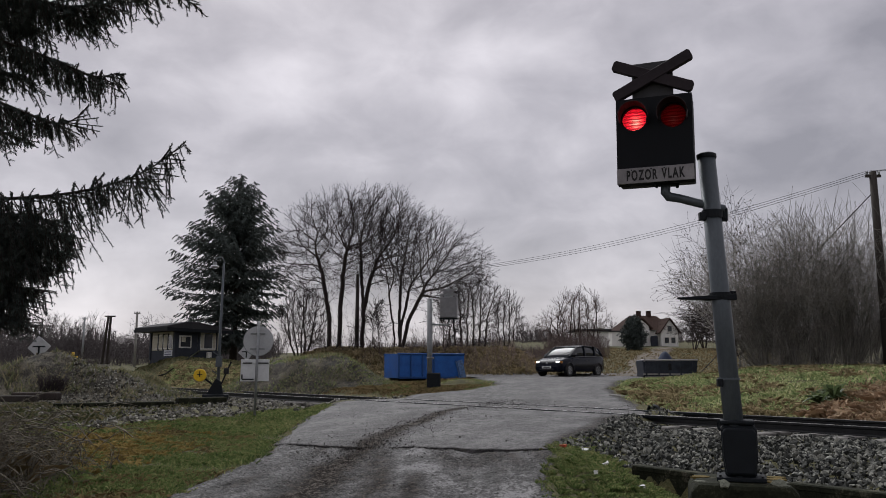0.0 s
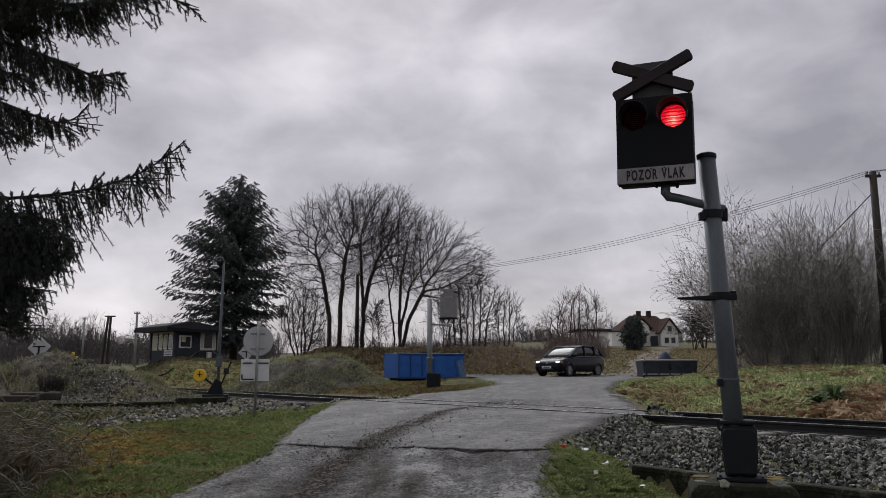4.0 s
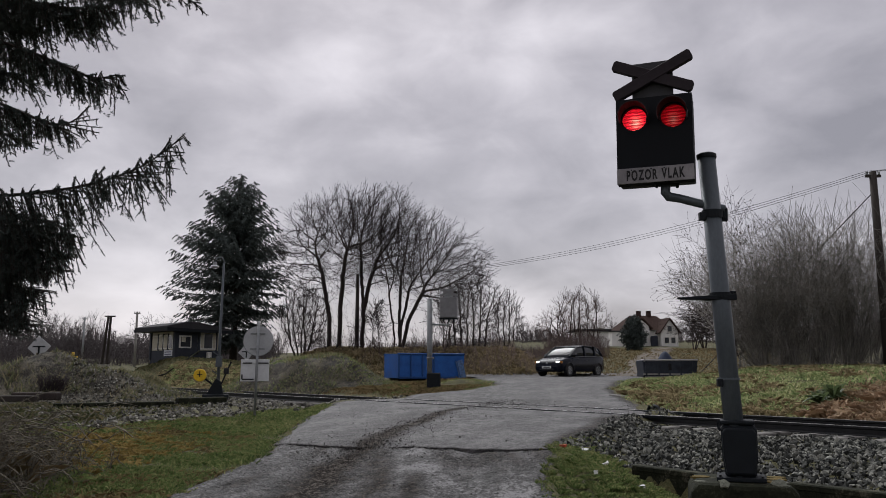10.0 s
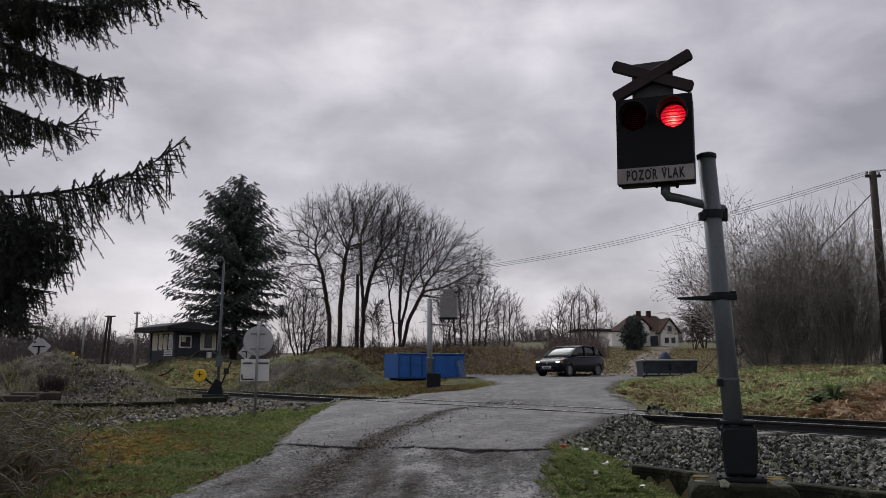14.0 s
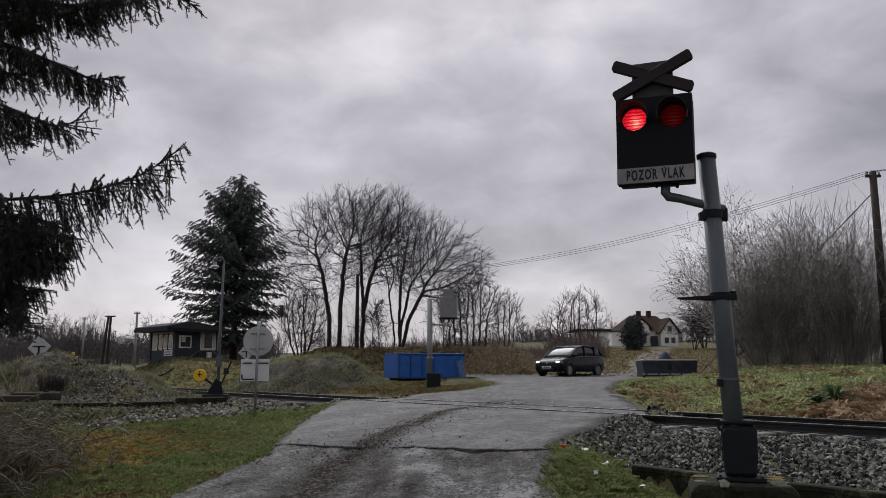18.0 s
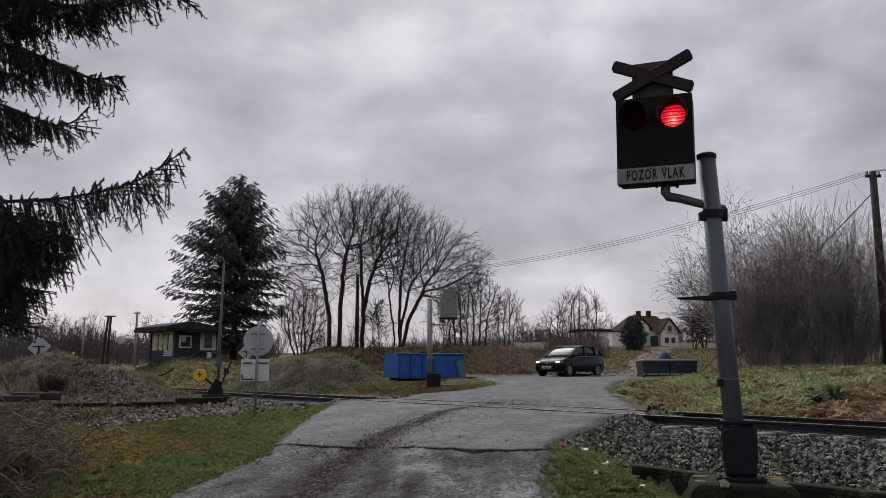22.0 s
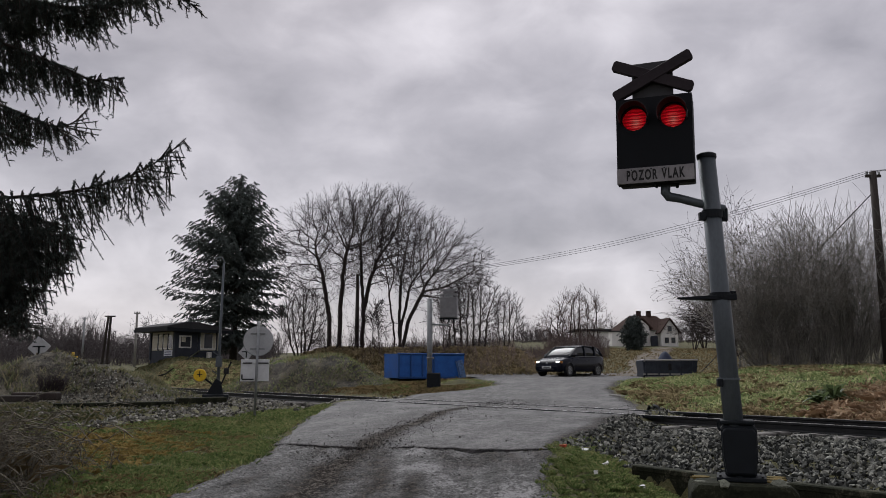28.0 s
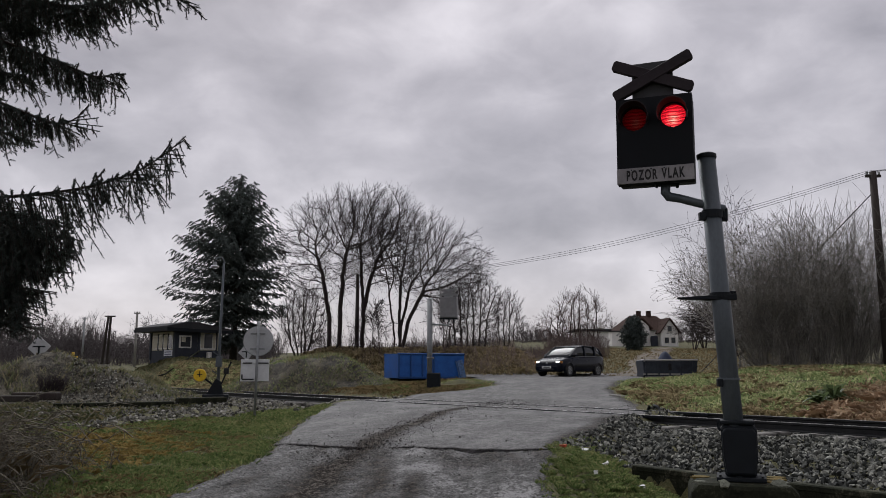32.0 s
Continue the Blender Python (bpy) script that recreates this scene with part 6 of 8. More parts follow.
crown_tree(-2.7, 48.5, [[(-0.2, 0, 0), (-0.35, 0, 1.8), (-0.7, 0.2, 4.2)], [(0, 0, 0), (0.2, 0.1, 2.0), (0.75, 0.3, 4.4)], [(0.15, 0, 0), (0.6, -0.2, 2.0), (1.6, -0.4, 4.0)], [(0.05, 0.1, 0), (0.0, 0.4, 2.2), (0.1, 0.8, 5.0)]],
           [((-1.9, 48.5, 7.9), (2.7, 2.6, 2.7), 0.55), ((0.35, 48.5, 6.9), (2.5, 2.3, 2.4), 0.45)], 13, "leafless tree fanning into many stems", 2200, sweep=(0.10, 0, 0.02))
crown_tree(-8.6, 48.2, [[(0.1 * k - 0.2, 0.1 * (k % 2), 0), (0.32 * k - 0.65, 0.2 * (k % 3) - 0.2, 1.4)] for k in range(5)],
           [((-8.5, 48.2, 3.9), (1.5, 1.3, 2.1), 1.0)], 15, "small leafless bushy tree", 1300, fine=0.011, twig=0.45, kill=0.22, step=0.17)
crown_tree(1.7, 49.0, [[(0.35 * k - 0.9, 0.2 * (k % 2), 0), (0.42 * k - 1.05, 0.2 * (k % 3) - 0.2, 2.2)] for k in range(6)],
           [((1.7, 49.0, 4.5), (2.1, 1.5, 2.4), 1.0)], 16, "small leafless trees with thin stems", 1500, fine=0.0105, kill=0.25, step=0.2, twig=0.5, sweep=(0.05, 0, 0.03))
crown_tree(4.1, 51.0, [[(0.25 * k - 0.4, 0.1 * (k % 2), 0), (0.35 * k - 0.55, 0.1, 1.7)] for k in range(4)],
           [((4.2, 51.0, 4.1), (1.1, 0.9, 1.8), 1.0)], 17, "small leafless tree with thin stems", 500, fine=0.0105, kill=0.25, step=0.2, twig=0.5, sweep=(0.02, 0, 0.08))
bare_tree(0.2, 47.0, 4, 4.6, 18, "slim leafless saplings behind the skip", forks=(4, 5, 5, 3), r0=0.05)
bare_tree(-3.9, 46.5, 4, 3.6, 19, "slim leafless saplings behind the skip", forks=(4, 5, 5, 3), r0=0.04)
crown_tree(11.7, 70.0, [[(0.3 * k - 1.2, 0.2 * (k % 3), 0), (0.5 * k - 2.0, 0.3 * (k % 3) - 0.3, 1.6)] for k in range(9)],
           [((12.1, 70.0, 5.3), (2.3, 1.8, 2.6), 0.6), ((10.6, 70.0, 4.4), (2.4, 1.8, 1.8), 0.4)], 21, "reddish leafless bush on the rise", 800, fine=0.015, twig=0.75, sweep=(0, 0, 0.1), mat_twig=TWIG_RED, kill=0.3, step=0.25)
bare_tree(26.5, 84.0, 3, 6.0, 24, "dark leafless fruit tree before the house", forks=(7, 7, 6, 4), r0=0.10, fan=0.4, spread=0.9, wind=(0, 0, 0))
bare_tree(29.5, 90.0, 3, 6.8, 25, "dark leafless fruit tree beside the house", forks=(7, 7, 6, 4), r0=0.10, fan=0.4, spread=0.9, wind=(0, 0, 0))
bare_tree(-14.4, 13.5, 2, 8.2, 26, "thin leafless tree behind the spruce", forks=(7, 6, 6, 4), fan=0.3, r0=0.1, lean=(-0.1, 0))


def thicket(name, x0, x1, y0, y1, count, height, seed, mat, label, lean=0.28, side=5, r=0.012, cat="bush", group="", floor=0.0, stools=0, tilt=0.0):
    """Many upright stems from one stretch of ground, each with side twigs: a coppiced bush."""
    rng = random.Random(seed)
    cx, cy = (x0 + x1) / 2, (y0 + y1) / 2
    cz = ground(cx, cy)
    tw = Twigs()
    for _ in range(count):
        bx, by = rng.uniform(x0, x1), rng.uniform(y0, y1)
        fan = 0.22
        if stools:
            k = rng.randrange(4)
            bx = x0 + (x1 - x0) * (k + 0.5) / 4 + rng.gauss(0, 0.13)
            by = y0 + (y1 - y0) * ((k * 0.37 + 0.2) % 1) + rng.gauss(0, 0.13)
            fan = 0.3
        h = height * rng.uniform(0.55, 1.0) * (1 - 0.25 * abs((bx - cx) / max(0.5, (x1 - x0) / 2)) ** 2)
        p = Vector((bx - cx, by - cy, ground(bx, by) - cz - 0.05 + floor))
        d = Vector((tilt + lean * (bx - cx) / max(0.5, (x1 - x0) / 2) + rng.gauss(0, fan), rng.gauss(0, fan), 1)).normalized()
        rr, n = r * rng.uniform(0.7, 1.2), 6
        for i in range(n):
            d = (d + rand_dir(rng) * 0.13 + Vector((0, 0, 0.03))).normalized()
            q = p + d * h / n
            tw.add(p, q, rr * (1 - i / n * 0.8), rr * (1 - (i + 1) / n * 0.8))
            for _k in range(side if not stools else (1, 2, 5, 7, 8, 8)[i]):
                sd = (d * 0.8 + rand_dir(rng) * 0.9).normalized()
                s0 = p.lerp(q, rng.random())
                ln = h * rng.uniform(0.06, 0.16)
                s1 = s0 + sd * ln
                tw.add(s0, s1, max(rr * 0.42, 0.0055), max(rr * 0.3, 0.005))
                s2 = s1 + (sd + Vector((0, 0, 0.25)) + rand_dir(rng) * 0.3).normalized() * ln * 0.8
                tw.add(s1, s2, max(rr * 0.3, 0.005), max(rr * 0.2, 0.0042))
            p = q
    th = thing(name, pose(cx, cy, cz), label, cat, group)
    for k in range(stools):
        a = k * math.tau / max(1, stools)
        h = height * rng.uniform(0.5, 0.75)
        b = Vector((math.cos(a) * (x1 - x0) * 0.3, math.sin(a) * (y1 - y0) * 0.3, -0.1))
        part("stem", Geo().tube([b, b * 1.15 + Vector((0, 0, h * 0.5)), b * 1.6 + Vector((rng.gauss(0, 0.1), 0, h))], [0.03, 0.02, 0.008], 6, False), COPPICE, th, smooth=True)
    mass = part("twig_mass", tw.mesh("twig_mass", mat, not stools), None, th)
    mass["kind"] = "stuff"
    return th


for i, (x0, x1, y0, y1, n, h) in enumerate(((10.9, 12.0, 27.0, 28.8, 95, 5.2), (11.9, 13.0, 27.0, 28.5, 105, 5.8), (12.9, 14.0, 26.8, 28.5, 105, 6.0), (13.9, 15.2, 27.0, 28.8, 95, 5.7), (15.6, 17.6, 26.5, 28.5, 60, 5.0))):
    thicket("coppiced_bush", x0, x1, y0, y1, n, h, 40 + i, COPPICE, "dense olive-brown leafless bush of upright stems", 0.16, 6, 0.011, "bush", "bushes along the meadow", 0.0, 5, (-0.28, -0.13, 0.0, 0.13, 0.1)[i])
thicket("low_brush", 11.0, 17.0, 29.0, 31.0, 110, 1.5, 50, COPPICE, "dense low brush under the bushes", 0.1, 6, 0.010, "brush")
thicket("low_brush", 12.0, 18.0, 31.0, 34.0, 140, 1.8, 57, COPPICE, "dense low brush under the bushes", 0.1, 6, 0.010, "brush")
thicket("low_brush", 1.2, 5.2, 41.0, 44.5, 200, 0.9, 51, TWIG_TAN, "reddish brown scrub on the bank", 0.1, 5, 0.009, "brush")
thicket("low_brush", -4.5, 1.6, 41.5, 46.5, 170, 1.0, 52, TWIG_RED, "dark leafless scrub on the bank behind the skip", 0.1, 5, 0.010, "brush")
thicket("low_brush", -8.0, -4.0, 44.0, 48.0, 120, 1.4, 53, TWIG, "dark leafless scrub under the trees", 0.1, 5, 0.010, "brush")
thicket("low_brush", 8.6, 13.4, 64.0, 68.0, 330, 2.3, 54, TWIG_RED, "dense reddish scrub on the rise", 0.1, 6, 0.02, "brush")
thicket("sapling_brush", -7.6, -3.0, 46.2, 48.4, 36, 3.2, 59, TWIG, "thin dark saplings among the trunks", 0.1, 4, 0.014, "brush")
thicket("sapling_brush", -1.6, 4.4, 46.4, 49.0, 40, 3.2, 60, TWIG, "thin dark saplings behind the skip", 0.1, 4, 0.014, "brush")
thicket("low_brush", 4.0, 9.0, 60.0, 66.0, 260, 1.3, 55, TWIG_RED, "thin pale scrub on the rise", 0.1, 5, 0.010, "brush")


# Dense dark twigs stand in for the shaded hollow in the mound
thicket("hollow_brush", -12.25, -11.55, 24.3, 24.8, 75, 0.5, 58, TWIG, "dark brush put in for a shaded hollow on the mound's flank", 0.3, 7, 0.012, "brush", "", 0.45)


def leafy_tree():
    rng = random.Random(31)
    x, y = 12.2, 33.5
    th = thing("birch_tree", pose(x, y, ground(x, y) - 0.1), "slender tree keeping a few brown leaves", "tree")
    wood, tw = Geo(), Twigs()
    for k, d in enumerate(((-0.02, 0, 1), (-0.22, 0.1, 1), (0.15, 0.1, 1))):
        grow(rng, wood, tw, Vector((0.1 * k, 0, 0)), Vector(d).normalized(), 3.5 - 0.3 * k, 0.06, 0, 3, Vector((0, 0, 0)), (9, 7, 6, 4), 0.6, 0.5, 6, 0.014, 0.004)
    part("trunk", wood, BARK, th, smooth=True)
    part("crown", tw.mesh("crown", TWIG), None, th)
    pick = rng.sample(range(len(tw.b)), min(1500, len(tw.b)))
    c = np.array([tw.b[i] for i in pick])
    nr = np.random.default_rng(3)
    s = nr.uniform(0.05, 0.10, (len(c), 1))
    a, b = unit(nr.normal(size=(len(c), 3))), unit(nr.normal(size=(len(c), 3)))
    v = np.stack([c, c + a * s, c + a * s * 0.6 + b * s], 1).reshape(-1, 3)
    part("leaves", array_mesh("leaves", v, np.arange(len(v)).reshape(-1, 3), plain("dead_leaves", (0.05, 0.035, 0.02), 0.8)), None, th, "few brown leaves")


leafy_tree()


# far hedges and woods along the horizon
def far_woods():
    rng = random.Random(77)
    tw = Twigs()
    for x0, x1, y, h, n in ((-56, -20, 95, 4.2, 2000), (-72, -24, 120, 6.0, 900), (-44, -17, 72, 2.4, 1100), (-8, 20, 135, 3.2, 600), (12, 72, 125, 5.0, 1000), (-85, -60, 140, 11, 450), (30, 52, 80, 8, 400), (-7, 9, 75, 1.4, 400)):
        for _ in range(n):
            x, yy = rng.uniform(x0, x1), y + rng.uniform(-5, 5)
            hh = h * rng.uniform(0.35, 1.0) * (0.7 + 0.5 * noise.noise((x * 0.13, y, 0)))
            p = Vector((x, yy, ground(x, yy) - 0.1))
            d = Vector((rng.gauss(0, 0.25), rng.gauss(0, 0.1), 1)).normalized()
            rr = 0.034 + 0.006 * hh
            for i in range(4):
                d = (d + rand_dir(rng) * 0.12).normalized()
                q = p + d * hh / 4
                tw.add(p, q, rr * (1 - i * 0.2), rr * (0.8 - i * 0.2))
                for _k in range(4):
                    s0 = p.lerp(q, rng.random())
                    tw.add(s0, s0 + (d + rand_dir(rng) * 1.1).normalized() * hh * rng.uniform(0.1, 0.28), rr * 0.5, rr * 0.3)
                p = q
    tagged(part("far_woods", tw.mesh("far_woods", TWIG_FAR, True), None), "leafless hedges and woods along the horizon", "woods", kind="stuff")


far_woods()


# ---------------------------------------------------------------- spruces
def spruce(x, y, height, reach, seed, label, skirt=0.1, category="tree", lop=0.0, whorl=0.42, spray=0.3):
    """Whorls of drooping boughs with upturned tips, each a flat spray of hanging branchlets."""
    rng = random.Random(seed)
    z = ground(x, y) - 0.2
    th = thing("spruce", pose(x, y, z), label, category)
    part("trunk", Geo().tube([(0, 0, 0), (0.05, 0, height * 0.5), (0.1, 0, height)], [reach * 0.06, reach * 0.035, 0.02], 10), BARK, th, "dark bark trunk", smooth=True)
    tw = Twigs()
    P, A, L = [], [], []
    h, up = height * skirt, Vector((0, 0, 1))
    while h < height * 0.985:
        f = (h - height * skirt) / (height * (1 - skirt))
        deep = (height - h) / height
        base = reach * min(1.0, deep / 0.52) ** 0.64 * (1 - 0.5 * smooth01(0.6, 0.86, deep))
        turn = rng.uniform(0, math.tau)
        for b in range(7 if f < 0.88 else 4):
            a = turn + b * math.tau / 7 + rng.gauss(0, 0.25)
            ln = base * rng.triangular(0.6, 1.08, 0.95) * (1 - lop * math.cos(a)) + 0.12
            out, side = Vector((math.cos(a), math.sin(a), 0)), Vector((-math.sin(a), math.cos(a), 0))
            p = Vector((0.1 * h / height, 0, h + rng.gauss(0, 0.12)))
            rise = 0.85 * f - 0.16 + rng.gauss(0, 0.12)
            n = max(5, int(ln / 0.22))
            for i in range(n):
                t = (i + 1) / n
                q = p + (out + up * (rise - 0.34 * math.sin(t * 2.8) * (1 - f) + 0.38 * t * t * (1 - 0.3 * f))).normalized() * ln / n
                tw.add(p, q, 0.032 * (1 - t * 0.8) + 0.004, 0.032 * (1 - t * 0.9) + 0.003)
                for sg in (-1, 1):
                    s0 = p.lerp(q, rng.random())
                    bl = min(1.0, 0.34 * ln + 0.1) * (1.05 - 0.6 * t) * rng.uniform(0.5, 1.25) + 0.12
                    bd = (out * rng.uniform(0.5, 1.0) + side * sg * rng.uniform(0.5, 0.9) - up * rng.uniform(0.15, 0.5)).normalized()
                    m = max(2, int(bl / 0.06))
                    for k in range(m):
                        g = (k + rng.random()) / m
                        c = s0 + bd * bl * g - up * 0.22 * g * g * bl
                        P.append(c + rand_dir(rng) * 0.03)
                        A.append((bd + rand_dir(rng) * 0.45 - up * rng.uniform(0.0, 1.1)).normalized())
                        L.append(spray * rng.uniform(0.45, 1.2))
                p = q
        h += whorl * rng.uniform(0.75, 1.2) * (1 - 0.35 * f)
    for _ in range(40):
        c = Vector((0.1 + rng.gauss(0, 0.05), rng.gauss(0, 0.05), height - rng.uniform(-0.2, 0.9)))
        P.append(c), A.append((Vector((rng.gauss(0, 0.5), rng.gauss(0, 0.5), 0.8))).normalized()), L.append(0.22)
    part("branch_wood", tw.mesh("branch_wood", BARK), None, th)
    c, ax, ln = np.array(P), np.array(A), np.array(L)[:, None]
    nr = np.random.default_rng(seed)
    b = unit(np.cross(ax, nr.normal(size=ax.shape)))
    w = ln * nr.uniform(0.11, 0.2, ln.shape)
    v = np.stack([c - ax * ln * 0.5, c + b * w, c + ax * ln * 0.5, c - b * w], 1).reshape(-1, 3)
    part("crown", array_mesh("crown", v, np.arange(len(v)).reshape(-1, 4), NEEDLE), None, th, "dark green drooping needle sprays")
    return th


spruce(-15.0, 57.0, 14.0, 4.7, 61, "large dark spruce with drooping boughs behind the booth", 0.15, lop=0.13, whorl=0.46, spray=0.28)
spruce(19.6, 82.0, 3.6, 1.35, 62, "dense dark conifer before the house", 0.0, whorl=0.13, spray=0.3)


def needle_brush(starts, ends, nr, step=0.0125, size=0.026):
    """Needles all round a set of twigs."""
    d = ends - starts
    ln = np.linalg.norm(d, axis=1)
    counts = np.maximum(2, (ln / step).astype(int)) * 4
    idx = np.repeat(np.arange(len(starts)), counts)
    t = nr.random(len(idx))[:, None]
    base = starts[idx] + d[idx] * t
    ax = unit(d[idx])
    rad = nr.normal(size=ax.shape)
    rad = unit(rad - ax * np.sum(rad * ax, 1, keepdims=True))
    tip = base + (rad * 0.85 + ax * 0.6) * size * nr.uniform(0.7, 1.2, (len(idx), 1))
    side = np.cross(rad, ax) * 0.0044
    v = np.stack([base - side, base + side, tip], 1).reshape(-1, 3)
    return v


BOUGHS = []


def near_spruce():
    """The spruce beside the camera: its boughs reach into view."""
    tx, ty = -6.3, 8.6
    rng, nr = random.Random(91), np.random.default_rng(91)
    g0 = ground(tx, ty)
    th = thing("spruce", pose(tx, ty, g0 - 0.1), "old spruce with drooping boughs beside the lane", "tree")
    part("trunk", Geo().tube([(0, 0, 0), (0.02, 0, 3), (0, 0, 9)], [0.24, 0.19, 0.06], 16), BARK, th, "scaly dark trunk", smooth=True)

    def bough(path, hang, full):
        """A limb along path with forward laterals and hanging cords of the given lengths along it."""
        pts = [Vector((tx, ty, path[0][2] + 0.1))] + [Vector(p) for p in path]
        hang = (hang[0], *hang)
        root, axis, drop = pts[0], [], []
        for k in range(len(pts) - 1):
            p0, p1, p2, p3 = pts[max(0, k - 1)], pts[k], pts[k + 1], pts[min(len(pts) - 1, k + 2)]
            for f in [i / 5 for i in range(5)]:
                axis.append(0.5 * (2 * p1 + (p2 - p0) * f + (2 * p0 - 5 * p1 + 4 * p2 - p3) * f * f + (3 * p1 - p0 - 3 * p2 + p3) * f ** 3) - root)
                drop.append(hang[k] + (hang[k + 1] - hang[k]) * f)
        axis.append(pts[-1] - root), drop.append(hang[-1])
        n = len(axis) - 1
        start = (pts[1] - root).length * 0.75
        wood, S, E = Twigs(), [], []
        run = 0.0
        for i in range(n):
            a, b = axis[i], axis[i + 1]
            left = 1 - i / n
            wood.add(a, b, 0.024 * left + 0.005, 0.024 * (left - 1 / n) + 0.005)
            run += (b - a).length
            if run < start:
                continue
            fwd = (b - a).normalized()
            sidev = Vector((-fwd.y, fwd.x, 0)).normalized()
            if left < 0.45:
                S.append(a), E.append(b)
            m = (b - a).length * 26 * full
            for k in range(int(m + rng.random())):
                p = a.lerp(b, rng.random())
                hang_here = drop[i] + (drop[i + 1] - drop[i]) * rng.random()
                ll = (0.12 + 0.30 * min(1.0, left * 3)) * rng.uniform(0.5, 1.1)
                lat = (sidev * rng.choice((-1, 1)) * rng.uniform(0.3, 1.0) + fwd * rng.uniform(0.6, 1.2) + Vector((0, 0, rng.uniform(-0.45, 0.12)))).normalized()
                if rng.random() < 0.12:
                    lat = (fwd * 0.6 + Vector((0, 0, 0.8)) + rand_dir(rng) * 0.3).normalized()
                    ll = rng.uniform(0.05, 0.12)
                q = p + lat * ll
                wood.add(p, q, 0.007, 0.005)
                S.append(p), E.append(q)
                for _ in range(1 + int(2.2 * full * min(1.0, left * 2.5) + rng.random())):
                    s = p.lerp(q, rng.uniform(0.15, 1.0))
                    hl = hang_here * rng.uniform(0.3, 1.05)
                    dn = (Vector((rng.gauss(0, 0.13), rng.gauss(0, 0.13), -1)) + fwd * rng.uniform(0.05, 0.55)).normalized()
                    mid = s + dn * hl * 0.5
                    e = mid + (dn + rand_dir(rng) * 0.18 + fwd * 0.1).normalized() * hl * 0.5
                    wood.add(s, mid, 0.006, 0.005), wood.add(mid, e, 0.005, 0.003)
                    S += [s, mid]
                    E += [mid, e]
                    for _k in range(int(hl * 9 * rng.uniform(0.5, 1.2))):
                        b0 = s.lerp(e, rng.uniform(0.15, 0.95))
                        S.append(b0), E.append(b0 + (dn * 0.75 + rand_dir(rng) * 0.75).normalized() * rng.uniform(0.05, 0.11))
        nv = needle_brush(np.array([tuple(v) for v in S]), np.array([tuple(v) for v in E]), nr)
        ob = part("bough", array_mesh("bough", nv, np.arange(len(nv)).reshape(-1, 3), NEEDLE), None, th, "dark green drooping bough", at=Matrix.Translation(root - Vector((tx, ty, g0 - 0.1))))
        part("bough_wood", wood.mesh("bough_wood", BARK), None, ob, "brown branch wood")
        BOUGHS.append(ob)

    bough([(-5.23, 8.50, 2.73), (-4.39, 8.30, 2.71), (-3.80, 8.20, 2.76), (-3.32, 8.10, 2.86), (-2.99, 8.00, 2.99), (-2.76, 8.00, 3.17)], (0.95, 0.8, 0.38, 0.55, 0.34, 0.12), 1.0)
    bough([(-5.35, 8.40, 4.61), (-4.59, 8.20, 4.34), (-4.09, 8.10, 4.12), (-3.70, 8.00, 3.94), (-3.46, 8.00, 3.97)], (0.45, 0.45, 0.38, 0.28, 0.1), 1.25)
    bough([(-5.28, 8.40, 3.90), (-4.59, 8.20, 3.64), (-4.19, 8.10, 3.47), (-3.93, 8.00, 3.44), (-3.79, 8.00, 3.53)], (0.42, 0.38, 0.22, 0.14, 0.08), 1.25)
    bough([(-5.39, 8.40, 5.08), (-4.51, 8.20, 4.89), (-4.06, 8.20, 4.82), (-3.66, 8.20, 4.83)], (0.42, 0.38, 0.32, 0.22), 2.1)
    bough([(-4.28, 8.20, 5.17), (-3.53, 8.10, 4.94), (-3.04, 8.00, 4.91), (-2.66, 8.00, 4.74)], (0.3, 0.4, 0.2, 0.08), 0.6)
    bough([(-4.55, 8.60, 5.41), (-3.84, 8.50, 5.23), (-3.37, 8.50, 5.13)], (0.3, 0.32, 0.2), 1.5)
    bough([(-5.55, 8.70, 4.87), (-4.89, 8.60, 4.77), (-4.53, 8.60, 4.67)], (0.35, 0.25, 0.12), 1.4)
    bough([(-5.57, 8.80, 4.42), (-5.10, 8.70, 4.28), (-4.70, 8.70, 4.11)], (0.3, 0.25, 0.1), 1.3)
    bough([(-5.56, 8.90, 3.74), (-5.17, 8.80, 3.59), (-4.85, 8.80, 3.50)], (0.3, 0.2, 0.1), 1.4)
    bough([(-5.40, 8.70, 2.56), (-4.52, 8.50, 2.37), (-3.99, 8.40, 2.28)], (0.5, 0.45, 0.15), 1.6)
    bough([(-5.38, 8.70, 2.33), (-4.54, 8.50, 2.17), (-4.07, 8.40, 2.10)], (0.4, 0.34, 0.12), 1.6)
    bough([(-5.36, 8.70, 2.11), (-4.57, 8.50, 1.97), (-4.20, 8.40, 1.92)], (0.34, 0.26, 0.1), 1.6)
    bough([(-5.34, 8.70, 1.89), (-4.62, 8.50, 1.76), (-4.38, 8.40, 1.72)], (0.25, 0.2, 0.08), 1.6)
    bough([(-5.32, 8.70, 1.64), (-4.64, 8.50, 1.56), (-4.44, 8.40, 1.53)], (0.22, 0.2, 0.08), 1.6)
    bough([(-5.30, 8.70, 1.42), (-4.63, 8.50, 1.36), (-4.46, 8.40, 1.34)], (0.14, 0.12, 0.06), 1.6)
    bough([(-5.60, 9.00, 2.70), (-4.88, 8.90, 2.62), (-4.42, 8.90, 2.55)], (0.45, 0.4, 0.15), 1.6)
    bough([(-5.55, 9.00, 2.25), (-4.92, 8.90, 2.17), (-4.65, 8.90, 2.11)], (0.45, 0.4, 0.15), 1.6)
